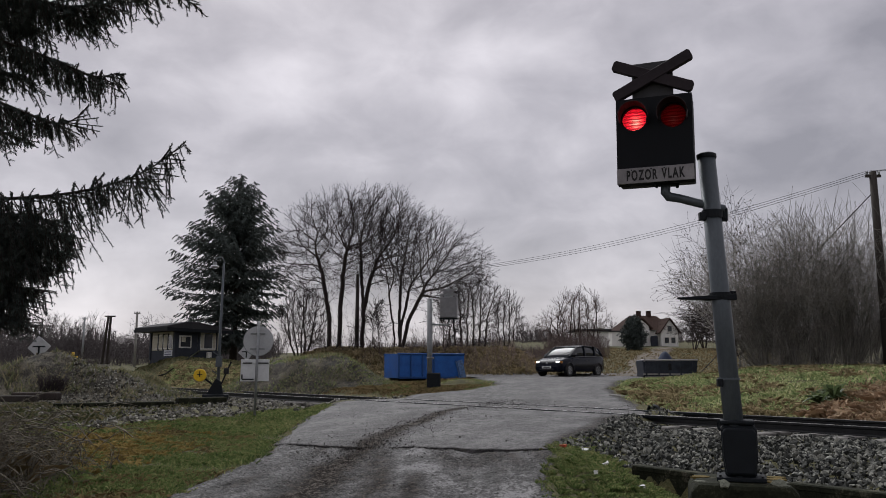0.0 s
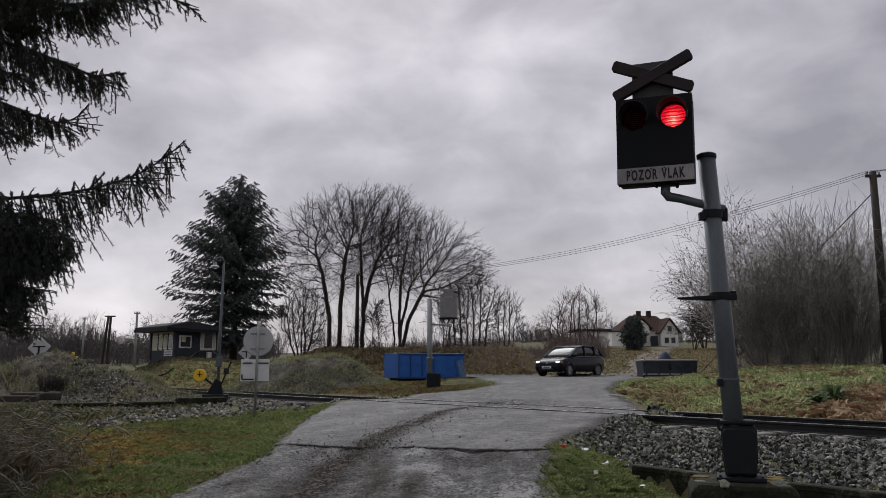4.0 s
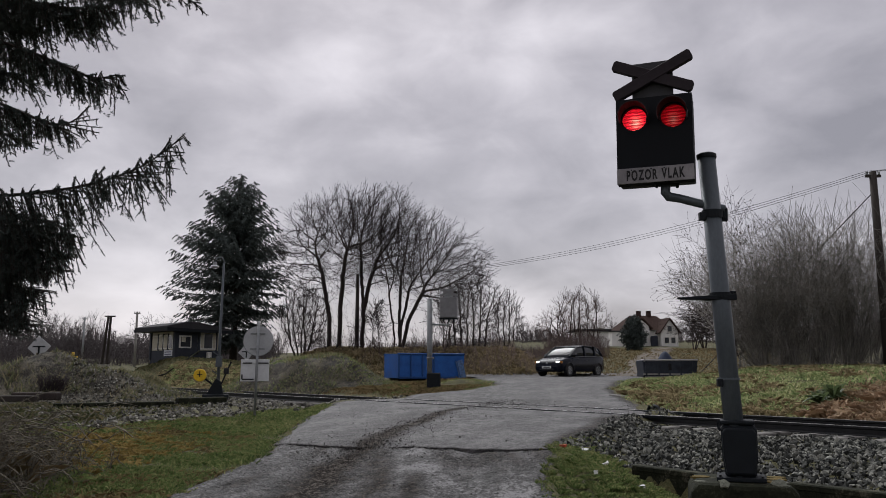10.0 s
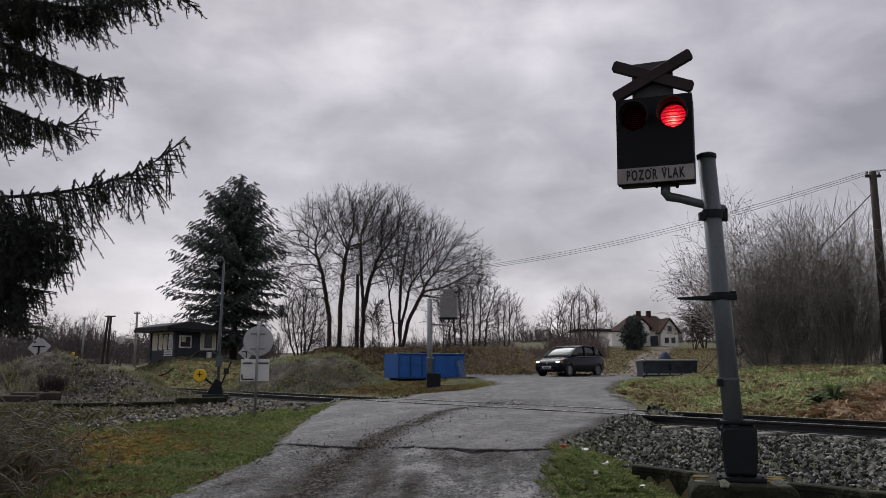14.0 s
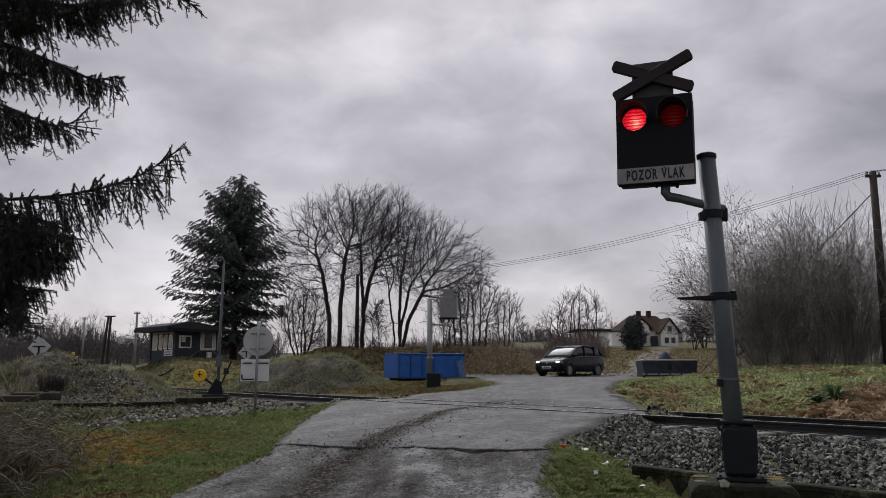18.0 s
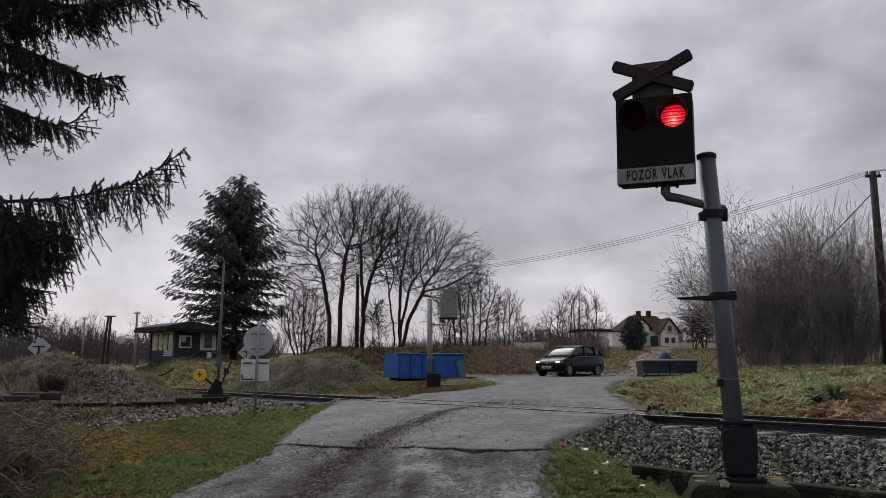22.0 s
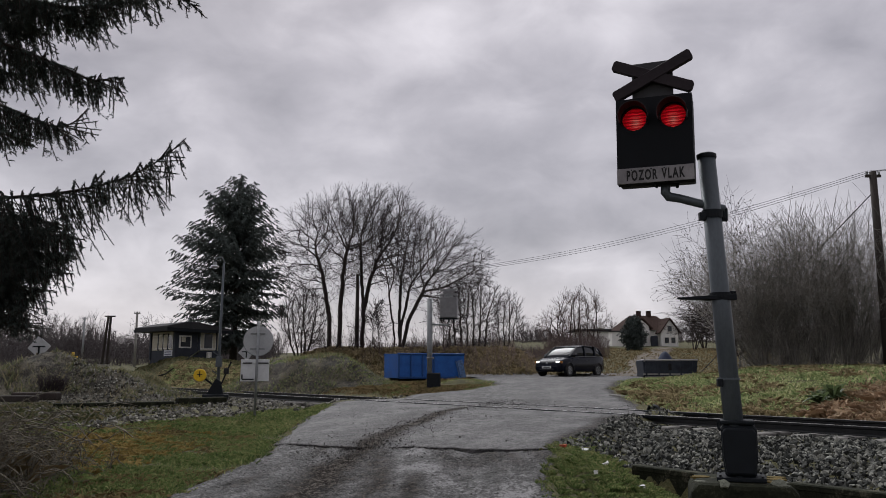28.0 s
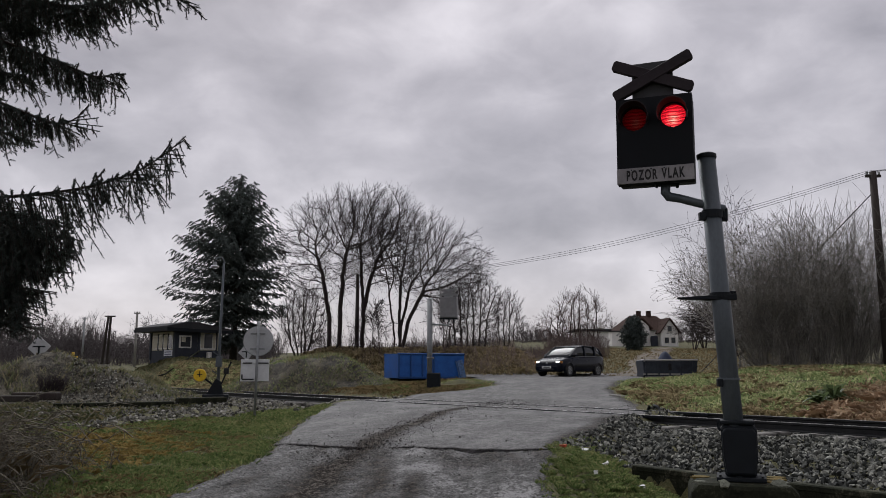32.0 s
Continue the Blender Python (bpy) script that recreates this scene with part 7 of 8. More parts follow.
    bough([(-5.52, 9.00, 1.86), (-4.92, 8.90, 1.78), (-4.71, 8.90, 1.72)], (0.3, 0.28, 0.1), 1.6)
    bough([(-5.49, 9.00, 1.55), (-4.91, 8.90, 1.48), (-4.75, 8.90, 1.45)], (0.14, 0.12, 0.08), 1.6)


near_spruce()


# ---------------------------------------------------------------- grass, brambles, dead stalks
def blade_field(name, count, area, keep, height, width, seed, mat, label, parent=None, lean=0.5, surface_z=None, clump=0.0):
    """Blades of grass over a stretch of ground; keep(x, y) gives the chance that one grows there."""
    nr = np.random.default_rng(seed)
    x0, x1, y0, y1 = area
    xs, ys, zs, hs = [], [], [], []
    sz = surface_z or ground
    cells = {}
    pts = nr.uniform((x0, y0), (x1, y1), (count, 2)).tolist()
    for (x, y), chance in zip(pts, nr.random(count).tolist()):
        key = (int(x * 7), int(y * 7))
        if key not in cells:
            k = keep(x, y)
            cells[key] = (k, sz(x, y) - 0.01 if k > 0 else 0, 0.65 + 0.6 * noise.noise((x * 1.7, y * 1.7, seed + 3)))
        k, z, hh = cells[key]
        if chance < k:
            xs.append(x), ys.append(y), zs.append(z), hs.append(hh)
    n = len(xs)
    p = np.stack([xs, ys, zs], 1)
    h = (height * nr.uniform(0.45, 1.15, n) * np.maximum(0.3, hs))[:, None]
    ang = nr.uniform(0, math.tau, n)
    d = np.stack([np.cos(ang), np.sin(ang), np.zeros(n)], 1)
    s = np.stack([-np.sin(ang), np.cos(ang), np.zeros(n)], 1) * (width * nr.uniform(0.6, 1.3, n))[:, None]
    up = np.array([[0, 0, 1.0]])
    l = lean * nr.uniform(0.2, 1.4, n)[:, None]
    mid = p + up * h * 0.6 + d * h * l * 0.35
    tip = p + up * h * np.maximum(0.35, 1 - 0.35 * l) + d * h * l
    v = np.stack([p - s, p + s, mid + s * 0.7, tip, mid - s * 0.7], 1).reshape(-1, 3)
    f = (np.arange(n)[:, None] * 5 + np.array([[0, 1, 2, 3, 4]]))
    ob = part(name, array_mesh(name, v, f, mat), None, parent)
    return tagged(ob, label, "" if parent else "grass", kind="stuff")


def turf_limit(x):
    """How far the verge's grass reaches towards the rails."""
    return -9.3 + min(6.6, max(0.0, 3.3 * (x + 6.3)))


def verge(x, y):
    s, u = track_su(x, y)
    out = max(road_left(y) - x, x - road_right(y))
    return smooth01(-0.22, 0.08, out) * (1 - (smooth01(0.0, 0.9, s - turf_limit(x)) if x < 0 else smooth01(-4.6, -3.2, s))) * (0.35 + 0.65 * smooth01(-0.2, 0.2, noise.noise((x * 0.8, y * 0.8, 7)) + 0.12))


blade_field("grass", 105000, (-8.0, -2.6, 7.6, 18), verge, 0.11, 0.005, 101, GRASS, "short green and yellowed verge grass", lean=0.8)
blade_field("dry_grass", 70000, (-8.5, -2.6, 7.2, 19), lambda x, y: verge(x, y) * smooth01(-0.1, 0.25, noise.noise((x * 0.7, y * 0.45, 33)) + 0.35 * smooth01(0.5, 2.5, road_left(y) - x) - 0.1), 0.10, 0.0035, 111, DRY_GRASS, "yellowed dead grass in the verge", lean=1.2)
blade_field("grass", 90000, (-6.6, -2.7, 16, 26.5), verge, 0.12, 0.006, 114, GRASS, "short green and yellowed verge grass", lean=0.9)
blade_field("dry_grass", 60000, (-7.0, -4.0, 9.6, 15.8), lambda x, y: verge(x, y) * math.exp(-((x + 5.05) / 0.75) ** 2 - ((y - 12.2) / 1.9) ** 2), 0.13, 0.0055, 115, STRAW_GOLD, "flattened straw in the verge", lean=1.4)
blade_field("grass", 72000, (0.9, 2.5, 6.2, 12.5), lambda x, y: verge(x, y) * (1 - smooth01(2.36, 2.46, x)), 0.085, 0.0032, 102, GRASS, "short mossy grass at the lane's edge", lean=0.9)


def meadow(x, y):
    s, u = track_su(x, y)
    return smooth01(2.5, 3.1, s) * smooth01(0.0, 0.5, x - road_right(y))


blade_field("grass", 115000, (4.0, 15.5, 13.5, 31), lambda x, y: meadow(x, y) * (0.62 + 0.38 * smooth01(0.0, 0.35, noise.noise((x * 0.5, y * 0.5, 17)) + 0.25)), 0.17, 0.0105, 103, MEADOW, "rough green winter meadow grass", lean=0.8)
blade_field("dry_grass", 75000, (4.0, 15.5, 13.5, 28), lambda x, y: meadow(x, y) * smooth01(-0.15, 0.3, noise.noise((x * 0.6, y * 0.6, 27))) * (1 - 0.5 * smooth01(6, 9, track_su(x, y)[0])), 0.24, 0.007, 104, HAY, "dead straw-coloured grass tufts", lean=1.1)
blade_field("bracken", 55000, (6.0, 13, 12.5, 21), lambda x, y: smooth01(2.4, 2.9, track_su(x, y)[0]) * (1 - smooth01(5.0, 7.5, track_su(x, y)[0])) * smooth01(-8.4, -7.0, track_su(x, y)[1] + 0.8 * noise.noise((x, y, 0))), 0.30, 0.0026, 105, RUST_GRASS, "rusty dead bracken beside the rails", lean=1.2)
blade_field("dry_grass", 52000, (-7.5, 3.2, 25.5, 35.5), lambda x, y: smooth01(3.0, 3.8, track_su(x, y)[0]) * smooth01(0.1, 0.5, road_left(y) - x), 0.17, 0.01, 106, DRY_GRASS, "straw-coloured grass at the far crossing side", lean=1.0)
blade_field("grass", 14000, (-2.5, 3.2, 28.0, 35.5), lambda x, y: smooth01(3.0, 3.8, track_su(x, y)[0]) * smooth01(0.0, 0.3, road_left(y) - x), 0.13, 0.01, 107, GRASS, "green grass at the far crossing side", lean=1.0)
blade_field("dry_grass", 24000, (-22, -9, 36, 52), lambda x, y: smooth01(2.4, 3.2, track_su(x, y)[0]), 0.25, 0.014, 108, MOUND_GRASS, "pale dead grass on the booth's embankment", lean=1.0)
blade_field("grass", 40000, (-17.5, -9.2, 37.5, 46.5), lambda x, y: smooth01(2.4, 3.0, track_su(x, y)[0]), 0.17, 0.022, 113, MEADOW, "pale green grass on the slope below the booth", lean=1.3)
blade_field("dry_grass", 45000, (-17.5, -9.2, 37.5, 46.5), lambda x, y: smooth01(2.4, 3.0, track_su(x, y)[0]), 0.2, 0.022, 116, HAY, "pale straw grass on the slope below the booth", lean=1.3)
blade_field("dry_grass", 32000, (-9, 6.2, 39.8, 50), lambda x, y: smooth01(40.4, 41.6, y), 0.42, 0.022, 109, HAY, "dead brown grass on the bank", lean=0.9)
blade_field("dry_grass", 24000, (7, 30, 40, 88), lambda x, y: 0.8, 0.25, 0.02, 110, DRY_GRASS, "dead grass on the rising land", lean=0.9)


blade_field("dry_grass", 26000, (-20, -7.0, 15.5, 26), lambda x, y: (1 - smooth01(-8.5, -6.8, track_su(x, y)[0])) + 0.25, 0.2, 0.009, 112, MOUND_GRASS, "dead grass round the mound's foot", lean=1.0)


def on_heap(ob):
    co = np.empty(len(ob.data.vertices) * 3)
    ob.data.vertices.foreach_get("co", co)
    return co.reshape(-1, 3)


def heap_grass(ob, count, height, width, seed, mat, label):
    nr = np.random.default_rng(seed)
    co = on_heap(ob)
    pick = nr.integers(0, len(co), count)
    jit = nr.uniform(-0.09, 0.09, (count, 3)) * np.array([[1, 1, 0.0]])
    p = co[pick] + jit - np.array([[0, 0, 0.01]])
    keep = np.array([noise.noise((q[0] * 0.9, q[1] * 0.9, seed)) > -0.3 + 0.45 * nr.random() for q in p])
    p = p[keep]
    n = len(p)
    ang = nr.uniform(0, math.tau, n)
    d = np.stack([np.cos(ang), np.sin(ang), np.zeros(n)], 1)
    s = np.stack([-np.sin(ang), np.cos(ang), np.zeros(n)], 1) * width
    h = height * nr.uniform(0.4, 1.2, (n, 1))
    v = np.stack([p - s, p + s, p + d * h * 0.7 + np.array([[0, 0, 1.0]]) * h * 0.7], 1).reshape(-1, 3)
    gr = part("turf", array_mesh("turf", v, np.arange(len(v)).reshape(-1, 3), mat), None, ob, label)
    gr["kind"] = "stuff"


heap_grass(HEAPS[0], 16000, 0.24, 0.02, 121, MOUND_GRASS, "dead grass tufts")
heap_grass(HEAPS[1], 14000, 0.38, 0.017, 122, MOUND_GRASS, "dead grass tufts")
heap_grass(HEAPS[3], 3000, 0.12, 0.012, 125, GRASS, "green grass tufts")
heap_grass(HEAPS[4], 9000, 0.2, 0.014, 126, MOUND_GRASS, "dead grass tufts")
heap_grass(HEAPS[2], 15000, 0.20, 0.022, 123, MOUND_GRASS, "dead grass tufts")
heap_grass(HEAPS[2], 11000, 0.16, 0.020, 124, GRASS, "green grass tufts")


def brambles():
    rng = random.Random(131)
    tw = Twigs()
    bx, by = -4.9, 8.6
    g0 = ground(bx, by)
    for _ in range(430):
        x, y = rng.gauss(-0.25, 0.62), rng.gauss(0, 0.9)
        if x > 0.75 or y < -1.6:
            continue
        p = Vector((x, y, ground(bx + x, by + y) - g0 - 0.03))
        a = rng.uniform(0, math.tau)
        k = rng.uniform(0.15, 0.7)
        d = Vector((math.cos(a) * k, math.sin(a) * k, 1)).normalized()
        ln, n = rng.uniform(0.5, 1.5) * (1 - 0.45 * smooth01(-0.2, 0.75, x)), 9
        r = rng.uniform(0.0035, 0.009)
        for i in range(n):
            d = (d + Vector((math.cos(a), math.sin(a), 0)) * 0.10 + Vector((0, 0, -0.42 * i / n)) + rand_dir(rng) * 0.2).normalized()
            q = p + d * ln / n
            tw.add(p, q, r, r * 0.9)
            for _k in range(2):
                tw.add(q, q + (d + rand_dir(rng)).normalized() * rng.uniform(0.05, 0.16), r * 0.6, r * 0.4)
            p = q
    th = thing("bramble_bush", pose(bx, by, g0), "tangle of dead brown bramble stems", "bush")
    part("tangle", tw.mesh("tangle", BRAMBLE), None, th)["kind"] = "stuff"
    for k in range(14):
        a, x, y = rng.uniform(0, math.tau), rng.gauss(-0.2, 0.5), rng.gauss(-0.2, 0.6)
        out = Vector((math.cos(a), math.sin(a), 0)) * rng.uniform(0.5, 0.9)
        b = Vector((min(x, 0.4), y, -0.05))
        h = rng.uniform(0.7, 1.15)
        part("stem", Geo().tube([b, b + out * 0.2 + Vector((0, 0, h * 0.7)), b + out * 0.55 + Vector((0, 0, h)), b + out * 0.9 + Vector((0, 0, h * 0.8)), b + out * 1.2 + Vector((0, 0, h * 0.45))], [0.008, 0.0075, 0.0065, 0.005, 0.003], 6, False), BRAMBLE, th, "arching dead bramble stem")
    blade_field("dry_grass", 7000, (-6.5, -3.9, 7.3, 12.0), lambda x, y: (1 - smooth01(-5.3, -4.2, x)) * (1 - smooth01(9, 10, y)), 0.36, 0.0035, 132, surface("brown_dead_grass", [(0.15, (0.07, 0.055, 0.03)), (0.5, (0.18, 0.135, 0.075)), (0.9, (0.32, 0.24, 0.135))], 1.0, 0.9, 0, 0, 9, 0.4, per_island=0.6, leaf=0.3), "dead brown stalks among the brambles", lean=1.0)


brambles()


def leafy_weed(x, y, seed, size, label):
    rng = random.Random(seed)
    g = Geo()
    for k in range(26):
        a, e = rng.uniform(0, math.tau), rng.uniform(0.25, 1.2)
        ln, w = size * rng.uniform(0.6, 1.1), size * 0.16
        d = Vector((math.cos(a) * math.cos(e), math.sin(a) * math.cos(e), math.sin(e)))
        s = Vector((-math.sin(a), math.cos(a), 0)) * w
        m = d * ln * 0.55 + Vector((0, 0, 0.04))
        t = d * ln - Vector((0, 0, ln * 0.25))
        g.add([(0, 0, 0), m + s, t, m - s], [(0, 1, 2, 3)])
    tagged(place(part("weed", g, LEAF), pose(x, y, ground(x, y) + 0.05)), label, "weed", "weeds in the meadow")


leafy_weed(8.05, 17.2, 141, 0.45, "broad-leaved green weed in the meadow")
leafy_weed(8.5, 17.5, 142, 0.5, "broad-leaved green weed in the meadow")

# ---------------------------------------------------------------- ballast
def stone_shape(seed):
    rng = random.Random(seed)
    bm = bmesh.new()
    for _ in range(10):
        d = rand_dir(rng)
        bm.verts.new((d.x * rng.uniform(0.95, 1.2), d.y * rng.uniform(0.75, 0.95), d.z * rng.uniform(0.6, 0.8)))
    res = bmesh.ops.convex_hull(bm, input=bm.verts)
    bmesh.ops.delete(bm, geom=[v for v in bm.verts if not v.link_faces], context="VERTS")
    bmesh.ops.triangulate(bm, faces=bm.faces)
    bm.verts.index_update()
    v = np.array([tuple(x.co) for x in bm.verts])
    f = np.array([[x.index for x in p.verts] for p in bm.faces])
    bm.free()
    return v, f


SHAPES = [stone_shape(200 + k) for k in range(8)]
bed = thing("ballast", Matrix.Identity(4), "grey crushed-stone ballast beside the rails", "ballast")


def ballast_bed(s0, s1, u0, u1):
    g = Geo()
    ns, nu = int((s1 - s0) / 0.25), int((u1 - u0) / 0.3)
    for j in range(nu + 1):
        for i in range(ns + 1):
            x, y = track_xy(s0 + (s1 - s0) * i / ns, u0 + (u1 - u0) * j / nu)
            edge = min(i, ns - i, 2) / 2
            z = ground(x, y) - 0.012 - 0.06 * (1 - edge) + 0.02 * noise.noise((x * 4, y * 4, 3)) - 0.2 * smooth01(0.1, -0.3, max(road_left(y) - x, x - road_right(y)))
            g.v.append((x, y, z))
    m = ns + 1
    g.f = [(j * m + i, j * m + i + 1, (j + 1) * m + i + 1, (j + 1) * m + i) for j in range(nu) for i in range(ns)]
    g.m = [0] * len(g.f)
    part("stone_bed", g, BALLAST_BED, bed, "dark crushed stone bed", smooth=True)


ballast_bed(-4.7, 2.7, -12.5, 12)
ballast_bed(-8.8, 2.7, -60, -13.0)


def stone_field(count, s0, s1, u0, u1, size, seed, name, keep=lambda s, u, x, y: 1.0, single=0, sink=0.0, mat=None):
    nr = np.random.default_rng(seed)
    vs, fs, n = [], [], 0
    singles = []
    for _ in range(count):
        s, u = nr.uniform(s0, s1), nr.uniform(u0, u1)
        x, y = track_xy(s, u)
        if max(road_left(y) - x, x - road_right(y)) < 0.04 or nr.random() > keep(s, u, x, y):
            continue
        r = size * nr.uniform(0.45, 1.4)
        m = Matrix.LocRotScale((x, y, ground(x, y) + r * nr.uniform(-0.1, 0.6) - sink), Euler(nr.uniform(0, 6.28, 3)), (r, r, r))
        k = int(nr.integers(0, len(SHAPES)))
        if single and len(singles) < single and y < 8.6 and x > 2.6:
            singles.append((k, m))
            continue
        v, f = SHAPES[k]
        a = np.array(m)
        vs.append(v @ a[:3, :3].T + a[:3, 3])
        fs.append(f + n)
        n += len(v)
    ob = part(name, array_mesh(name, np.concatenate(vs), np.concatenate(fs), mat or STONE, flat=True), None, bed, "crushed grey stone")
    ob["kind"] = "stuff"
    if singles:
        meshes = [array_mesh("stone", v, f, STONE_PIECE, flat=True) for v, f in SHAPES]
        for k, m in singles:
            st = new("stone", meshes[k])
            st.parent, st.matrix_basis = bed, m
    return ob


stone_field(25000, -4.64, -0.1, -12.0, 3.2, 0.041, 301, "stone_layer", lambda s, u, x, y: 0.0 if s > -0.55 and abs((u - 0.2 + 0.31) % 0.62 - 0.31) < 0.12 else 1.0, 290)
stone_field(5000, 0.2, 2.6, -11.5, 3.5, 0.04, 302, "stone_layer")
stone_field(15000, -10.0, 2.6, -36, -13.0, 0.052, 303, "stone_layer", lambda s, u, x, y: smooth01(0.0, 0.6, s - turf_limit(x)) if x < 0 else 1.0, mat=RUBBLE)
# rubble on the mound and grit along the lane
def rubble(ob, count, size, seed, cond, mat=None, label="grey stone rubble", name="rubble"):
    nr = np.random.default_rng(seed)
    co = on_heap(ob)
    vs, fs, n = [], [], 0
    for _ in range(count):
        c = co[nr.integers(0, len(co))] + np.array([*nr.uniform(-0.08, 0.08, 2), 0])
        if not cond(c):
            continue
        r = size * nr.uniform(0.4, 1.4)
        v, f = SHAPES[int(nr.integers(0, 8))]
        a = np.array(Matrix.LocRotScale(c, Euler(nr.uniform(0, 6.28, 3)), (r, r, r)))
        vs.append(v @ a[:3, :3].T + a[:3, 3])
        fs.append(f + n)
        n += len(v)
    o = part(name, array_mesh(name, np.concatenate(vs), np.concatenate(fs), mat or STONE, flat=True), None, ob, label)
    o["kind"] = "stuff"


rubble(HEAPS[0], 3000, 0.034, 312, lambda c: True, CHIPS, "brown earth clods", "clod_scatter")
rubble(HEAPS[1], 1500, 0.04, 313, lambda c: True, CHIPS, "brown earth clods", "clod_scatter")
rubble(HEAPS[2], 700, 0.03, 314, lambda c: True, CHIPS, "brown earth clods", "clod_scatter")
rubble(HEAPS[0], 13000, 0.05, 311, lambda c: c[0] > -12.3 + 0.8 * noise.noise((c[0], c[1], 4)) and c[1] < 26.9, RUBBLE)


def lane_grit():
    nr = np.random.default_rng(321)
    vs, fs, n = [], [], 0
    for _ in range(7000):
        y = nr.uniform(6.5, 24)
        a, b = road_left(y), road_right(y)
        k = nr.random()
        if y < 12.5 and nr.random() < 0.8:
            continue
        if y > 11.8:
            k = 0.42 + 0.06 * nr.normal() + 0.02 * (y - 12) if nr.random() < 0.5 else nr.random()
            if nr.random() > 0.45 or k > 0.98 or k < 0.02:
                continue
        x = a + (b - a) * k
        r = 0.013 * nr.uniform(0.35, 1.0) ** 1.5 * (1.5 if y > 11.8 else 1.2)
        v, f = SHAPES[int(nr.integers(0, 8))]
        m = np.array(Matrix.LocRotScale((x, y, ground(x, y) + (0.012 if y < 11.8 else 0.034)), Euler(nr.uniform(0, 6.28, 3)), (r, r, r)))
        vs.append(v @ m[:3, :3].T + m[:3, 3])
        fs.append(f + n)
        n += len(v)
    tagged(part("grit", array_mesh("grit", np.concatenate(vs), np.concatenate(fs), GRIT, flat=True), None), "loose grit and pebbles on the lane", "grit", kind="stuff")


lane_grit()


def mud_clods():
    """Flat pats of mud dragged over the crossing and along the lane."""
    nr = np.random.default_rng(331)
    vs, fs, n = [], [], 0
    path = ((-1.5, 8.4), (-1.45, 11.2), (-1.15, 12.8), (-0.8, 14.2), (-0.25, 15.8), (0.5, 18.6), (1.9, 22.8))
    for i in range(430):
        if i < 420:
            k = 1 + min(len(path) - 3, int(nr.random() ** 1.3 * (len(path) - 2)))
            f = nr.random()
            x = path[k][0] + (path[k + 1][0] - path[k][0]) * f + nr.normal() * ((0.34 - 0.035 * k) if i % 3 else 1.1)
            y = path[k][1] + (path[k + 1][1] - path[k][1]) * f
        else:
            y = nr.uniform(6.5, 12.2)
            a, b = road_left(y), road_right(y)
            x = a + (b - a) * (nr.choice((0.16, 0.45, 0.52, 0.9)) + 0.05 * nr.normal())
        if not road_left(y) + 0.1 < x < road_right(y) - 0.1:
            continue
        r = 0.005 + 0.013 * nr.random() ** 2
        m, al = 9, nr.uniform(1.0, 2.2)
        ang = np.arange(m) * math.tau / m
        rr = r * nr.uniform(0.6, 1.25, m)
        z = ground(x, y) + (0.03 if y < 11.8 else 0.06 if track_su(x, y)[0] < -1 else 0.012)
        ring = np.stack([x + rr * np.cos(ang), y + rr * al * np.sin(ang), np.full(m, z - 0.02)], 1)
        top = np.stack([x + 0.6 * rr * np.cos(ang), y + 0.6 * rr * al * np.sin(ang), z + r * nr.uniform(0.0, 0.35, m)], 1)
        vs.append(np.concatenate([ring, top, [[x, y, z + r * 0.3]]]))
        fs.extend([[n + k2, n + (k2 + 1) % m, n + m + (k2 + 1) % m] for k2 in range(m)] + [[n + k2, n + m + (k2 + 1) % m, n + m + k2] for k2 in range(m)] + [[n + m + k2, n + m + (k2 + 1) % m, n + 2 * m] for k2 in range(m)])
        n += 2 * m + 1
    tagged(part("mud_clods", array_mesh("mud_clods", np.concatenate(vs), np.array(fs), MUD, flat=True), None), "clods of dark mud dragged along the lane", "mud", kind="stuff")


mud_clods()


# ---------------------------------------------------------------- what moves
# strength of the two red lamps, 0 dark to 3 full, at whole seconds
SEEN = {0: (3, 1), 1: (3, 1.6), 2: (1.1, 3), 3: (0, 3), 6: (0.7, 3), 7: (1.5, 3), 8: (2.6, 2), 9: (3, 1), 10: (3, 2.0), 11: (0.5, 3),
        12: (0, 3), 13: (0, 3), 14: (0.3, 3), 17: (3, 0.8), 18: (3, 1.0), 19: (2, 2.1), 20: (0.4, 3), 21: (0, 3), 22: (0.2, 3),
        23: (0.6, 3), 24: (1, 3), 25: (1.8, 2.5), 28: (2, 2), 29: (0.2, 3), 30: (0, 3), 31: (0.4, 3), 32: (0.7, 3)}


def lamp_level(t, side):
    near = round(t)
    if near in SEEN and abs(t - near) < 0.02:
        return SEEN[near][0 if side < 0 else 1]
    ph = (t - 0.15) % 1.1263
    since = ph if side > 0 else (ph - 0.73) % 1.1263
    on_for = 0.73 if side > 0 else 0.396
    if since < on_for:
        return min(3.0, 1.3 + since * 13)
    return max(0.0, 2.3 - (since - on_for) * 7.5)


def dim_states(level):
    """Which of the three added dimming panes (light, medium, dark) stand before the lamp."""
    if level > 2.75:
        return (0, 0, 0)
    if level > 1.9:
        return (1, 0, 0)
    if level > 1.2:
        return (0, 1, 0)
    if level > 0.75:
        return (1, 1, 0)
    if level > 0.45:
        return (0, 0, 1)
    return (1, 1, 1)


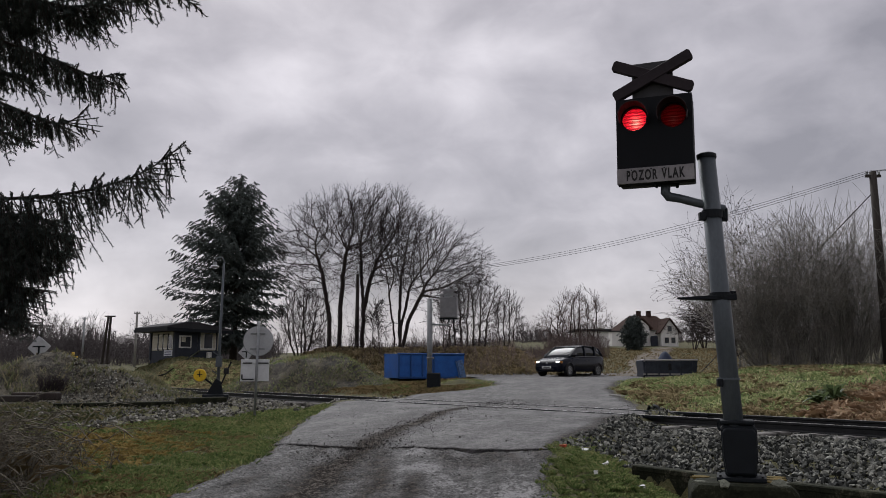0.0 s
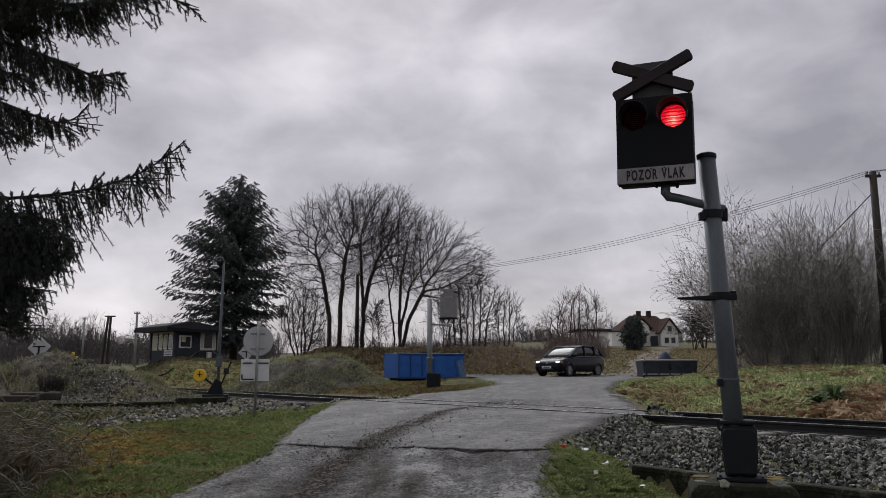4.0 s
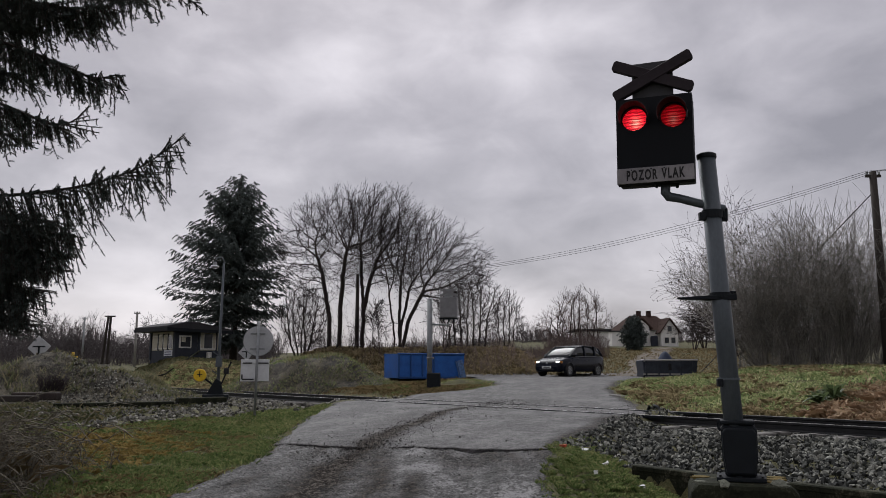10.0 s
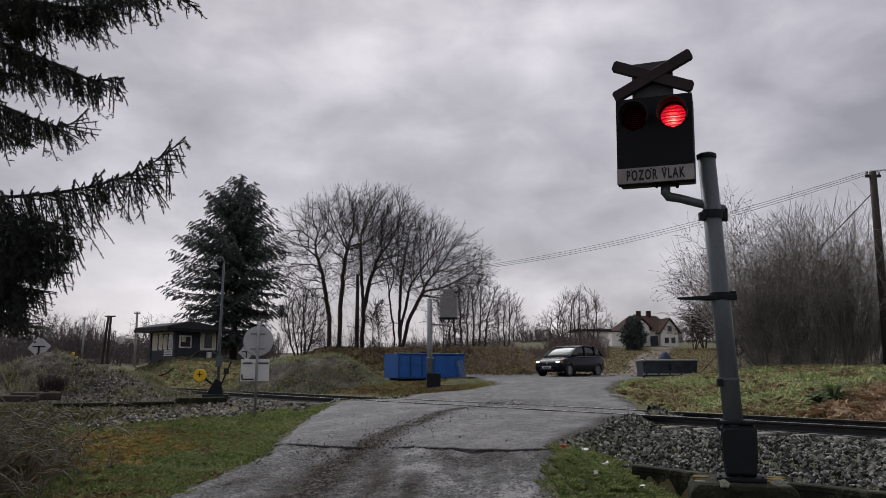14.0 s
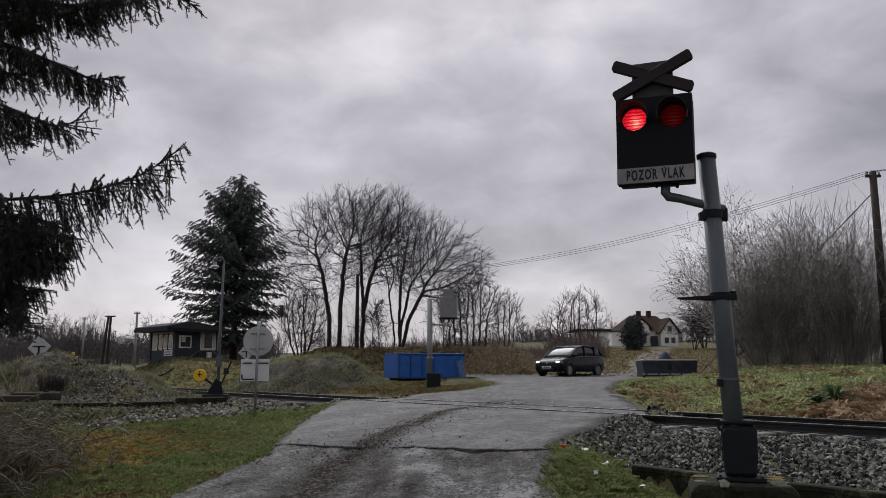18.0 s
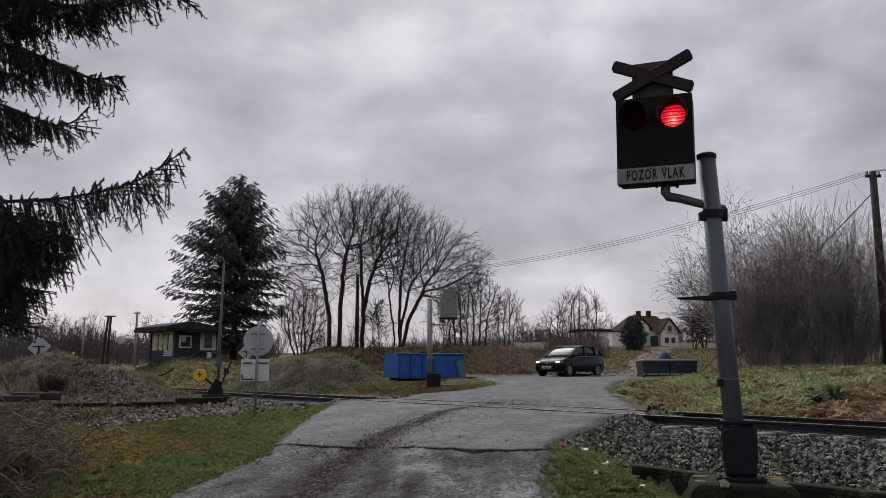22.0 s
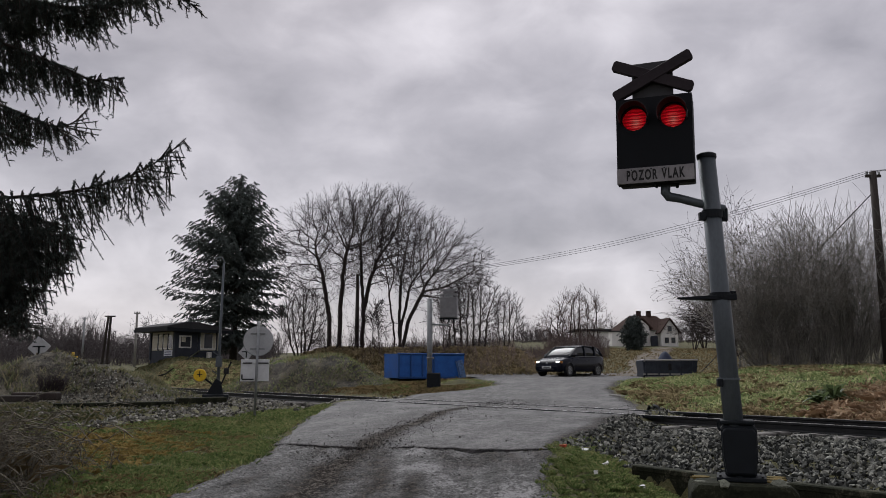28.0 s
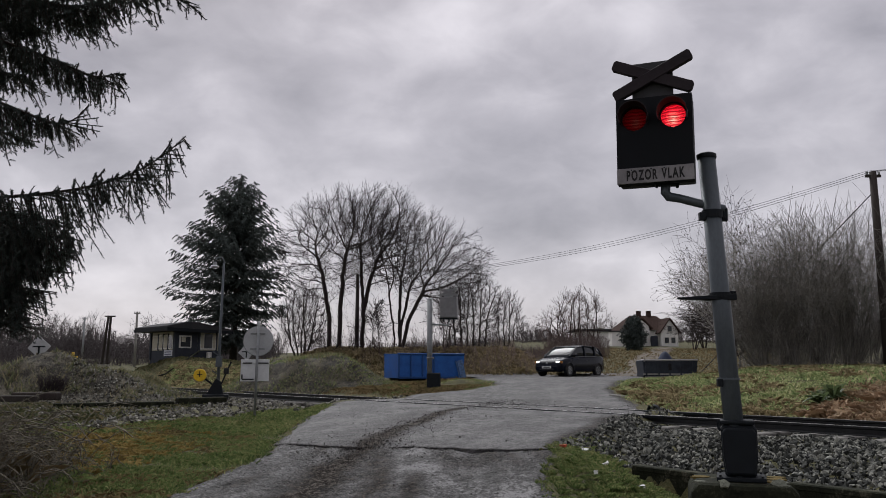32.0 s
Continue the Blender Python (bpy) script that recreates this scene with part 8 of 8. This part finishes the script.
# sway of two boughs' tips, every half second, in hundredths of their reach (down is positive)
SWAY_LOW = [2, 6, 13, 0, -1, 10, 11, -6, 0, -8, -8, 26, 16, -7, -26, -21, -6, 10, 13, 0, -13, -13, 0, 8, 16, 14, -1, -10, -6, 5, 8, 8, 0,
            -15, -13, -4, 5, 11, 5, -9, -12, -3, -1, 3, 14, 0, -13, -4, 10, 6, 2, 3, -8, 0, 8, 10, -3, -9, -1, 0, -3, -1, -1, -7, -7]
SWAY_MID = [-1, 5, 5, -7, -2, 8, -2, -8, -3, -3, 2, -5, 7, 7, -5, -7, -1, -4, -4, 4, 2, -1, 2, 1, 1, 2, 2, 1, 7, 1, 4, 1, -3, 1, -10, -5, 5, 1,
            -5, -5, 1, 2, 1, -4, 4, 5, -2, -1, 5, 2, -8, -4, -3, 1, 4, 1, 7, 1, -1, 1, 1, 4, 1, -2, -1]


def motions():
    for i, bough in enumerate(BOUGHS):
        at = bough.matrix_basis.copy()
        table, gain, lag = (SWAY_LOW, 1 / 640, 0) if i == 0 else (SWAY_MID, 1 / 520, 0) if i < 3 else (SWAY_MID, 1 / 560, 7 * i % 5)
        rows = []
        for k in range(65):
            a = table[min(64, max(0, k - lag))] * gain
            rows.append((k / 2, at @ Matrix.Rotation(a, 4, "Y")))
        walk(bough, rows)
    for crown, seed in SWAY[:6]:
        at = crown.matrix_basis.copy()
        walk(crown, [(k, at @ Matrix.Rotation(0.0035 * math.sin(k * 1.9 + seed) + 0.002 * math.sin(k * 0.7 + seed), 4, "Y")) for k in range(0, 33)])
    for sh, side, i, m in DIM_PANES:
        rows, last = [], None
        up, down = m, m @ Matrix.Translation((0, 0, -0.225))
        for k in range(321):
            t = k / 10
            st = dim_states(lamp_level(t, side))[i]
            if last is None or st != last:
                if last is not None:
                    rows.append((t - 1 / 30, up if last else down))
                rows.append((t, up if st else down))
                last = st
        rows.append((32.0 + 1 / 30, up if last else down))
        walk(sh, rows)
    drift = Vector((0.32, 0.0, -0.93))
    walk(CLOUDS, [(t, Matrix.Rotation(radians(13.5 * t / 32 - 6.75), 4, drift)) for t in (0.0, 16.0, 32.0)])


motions()
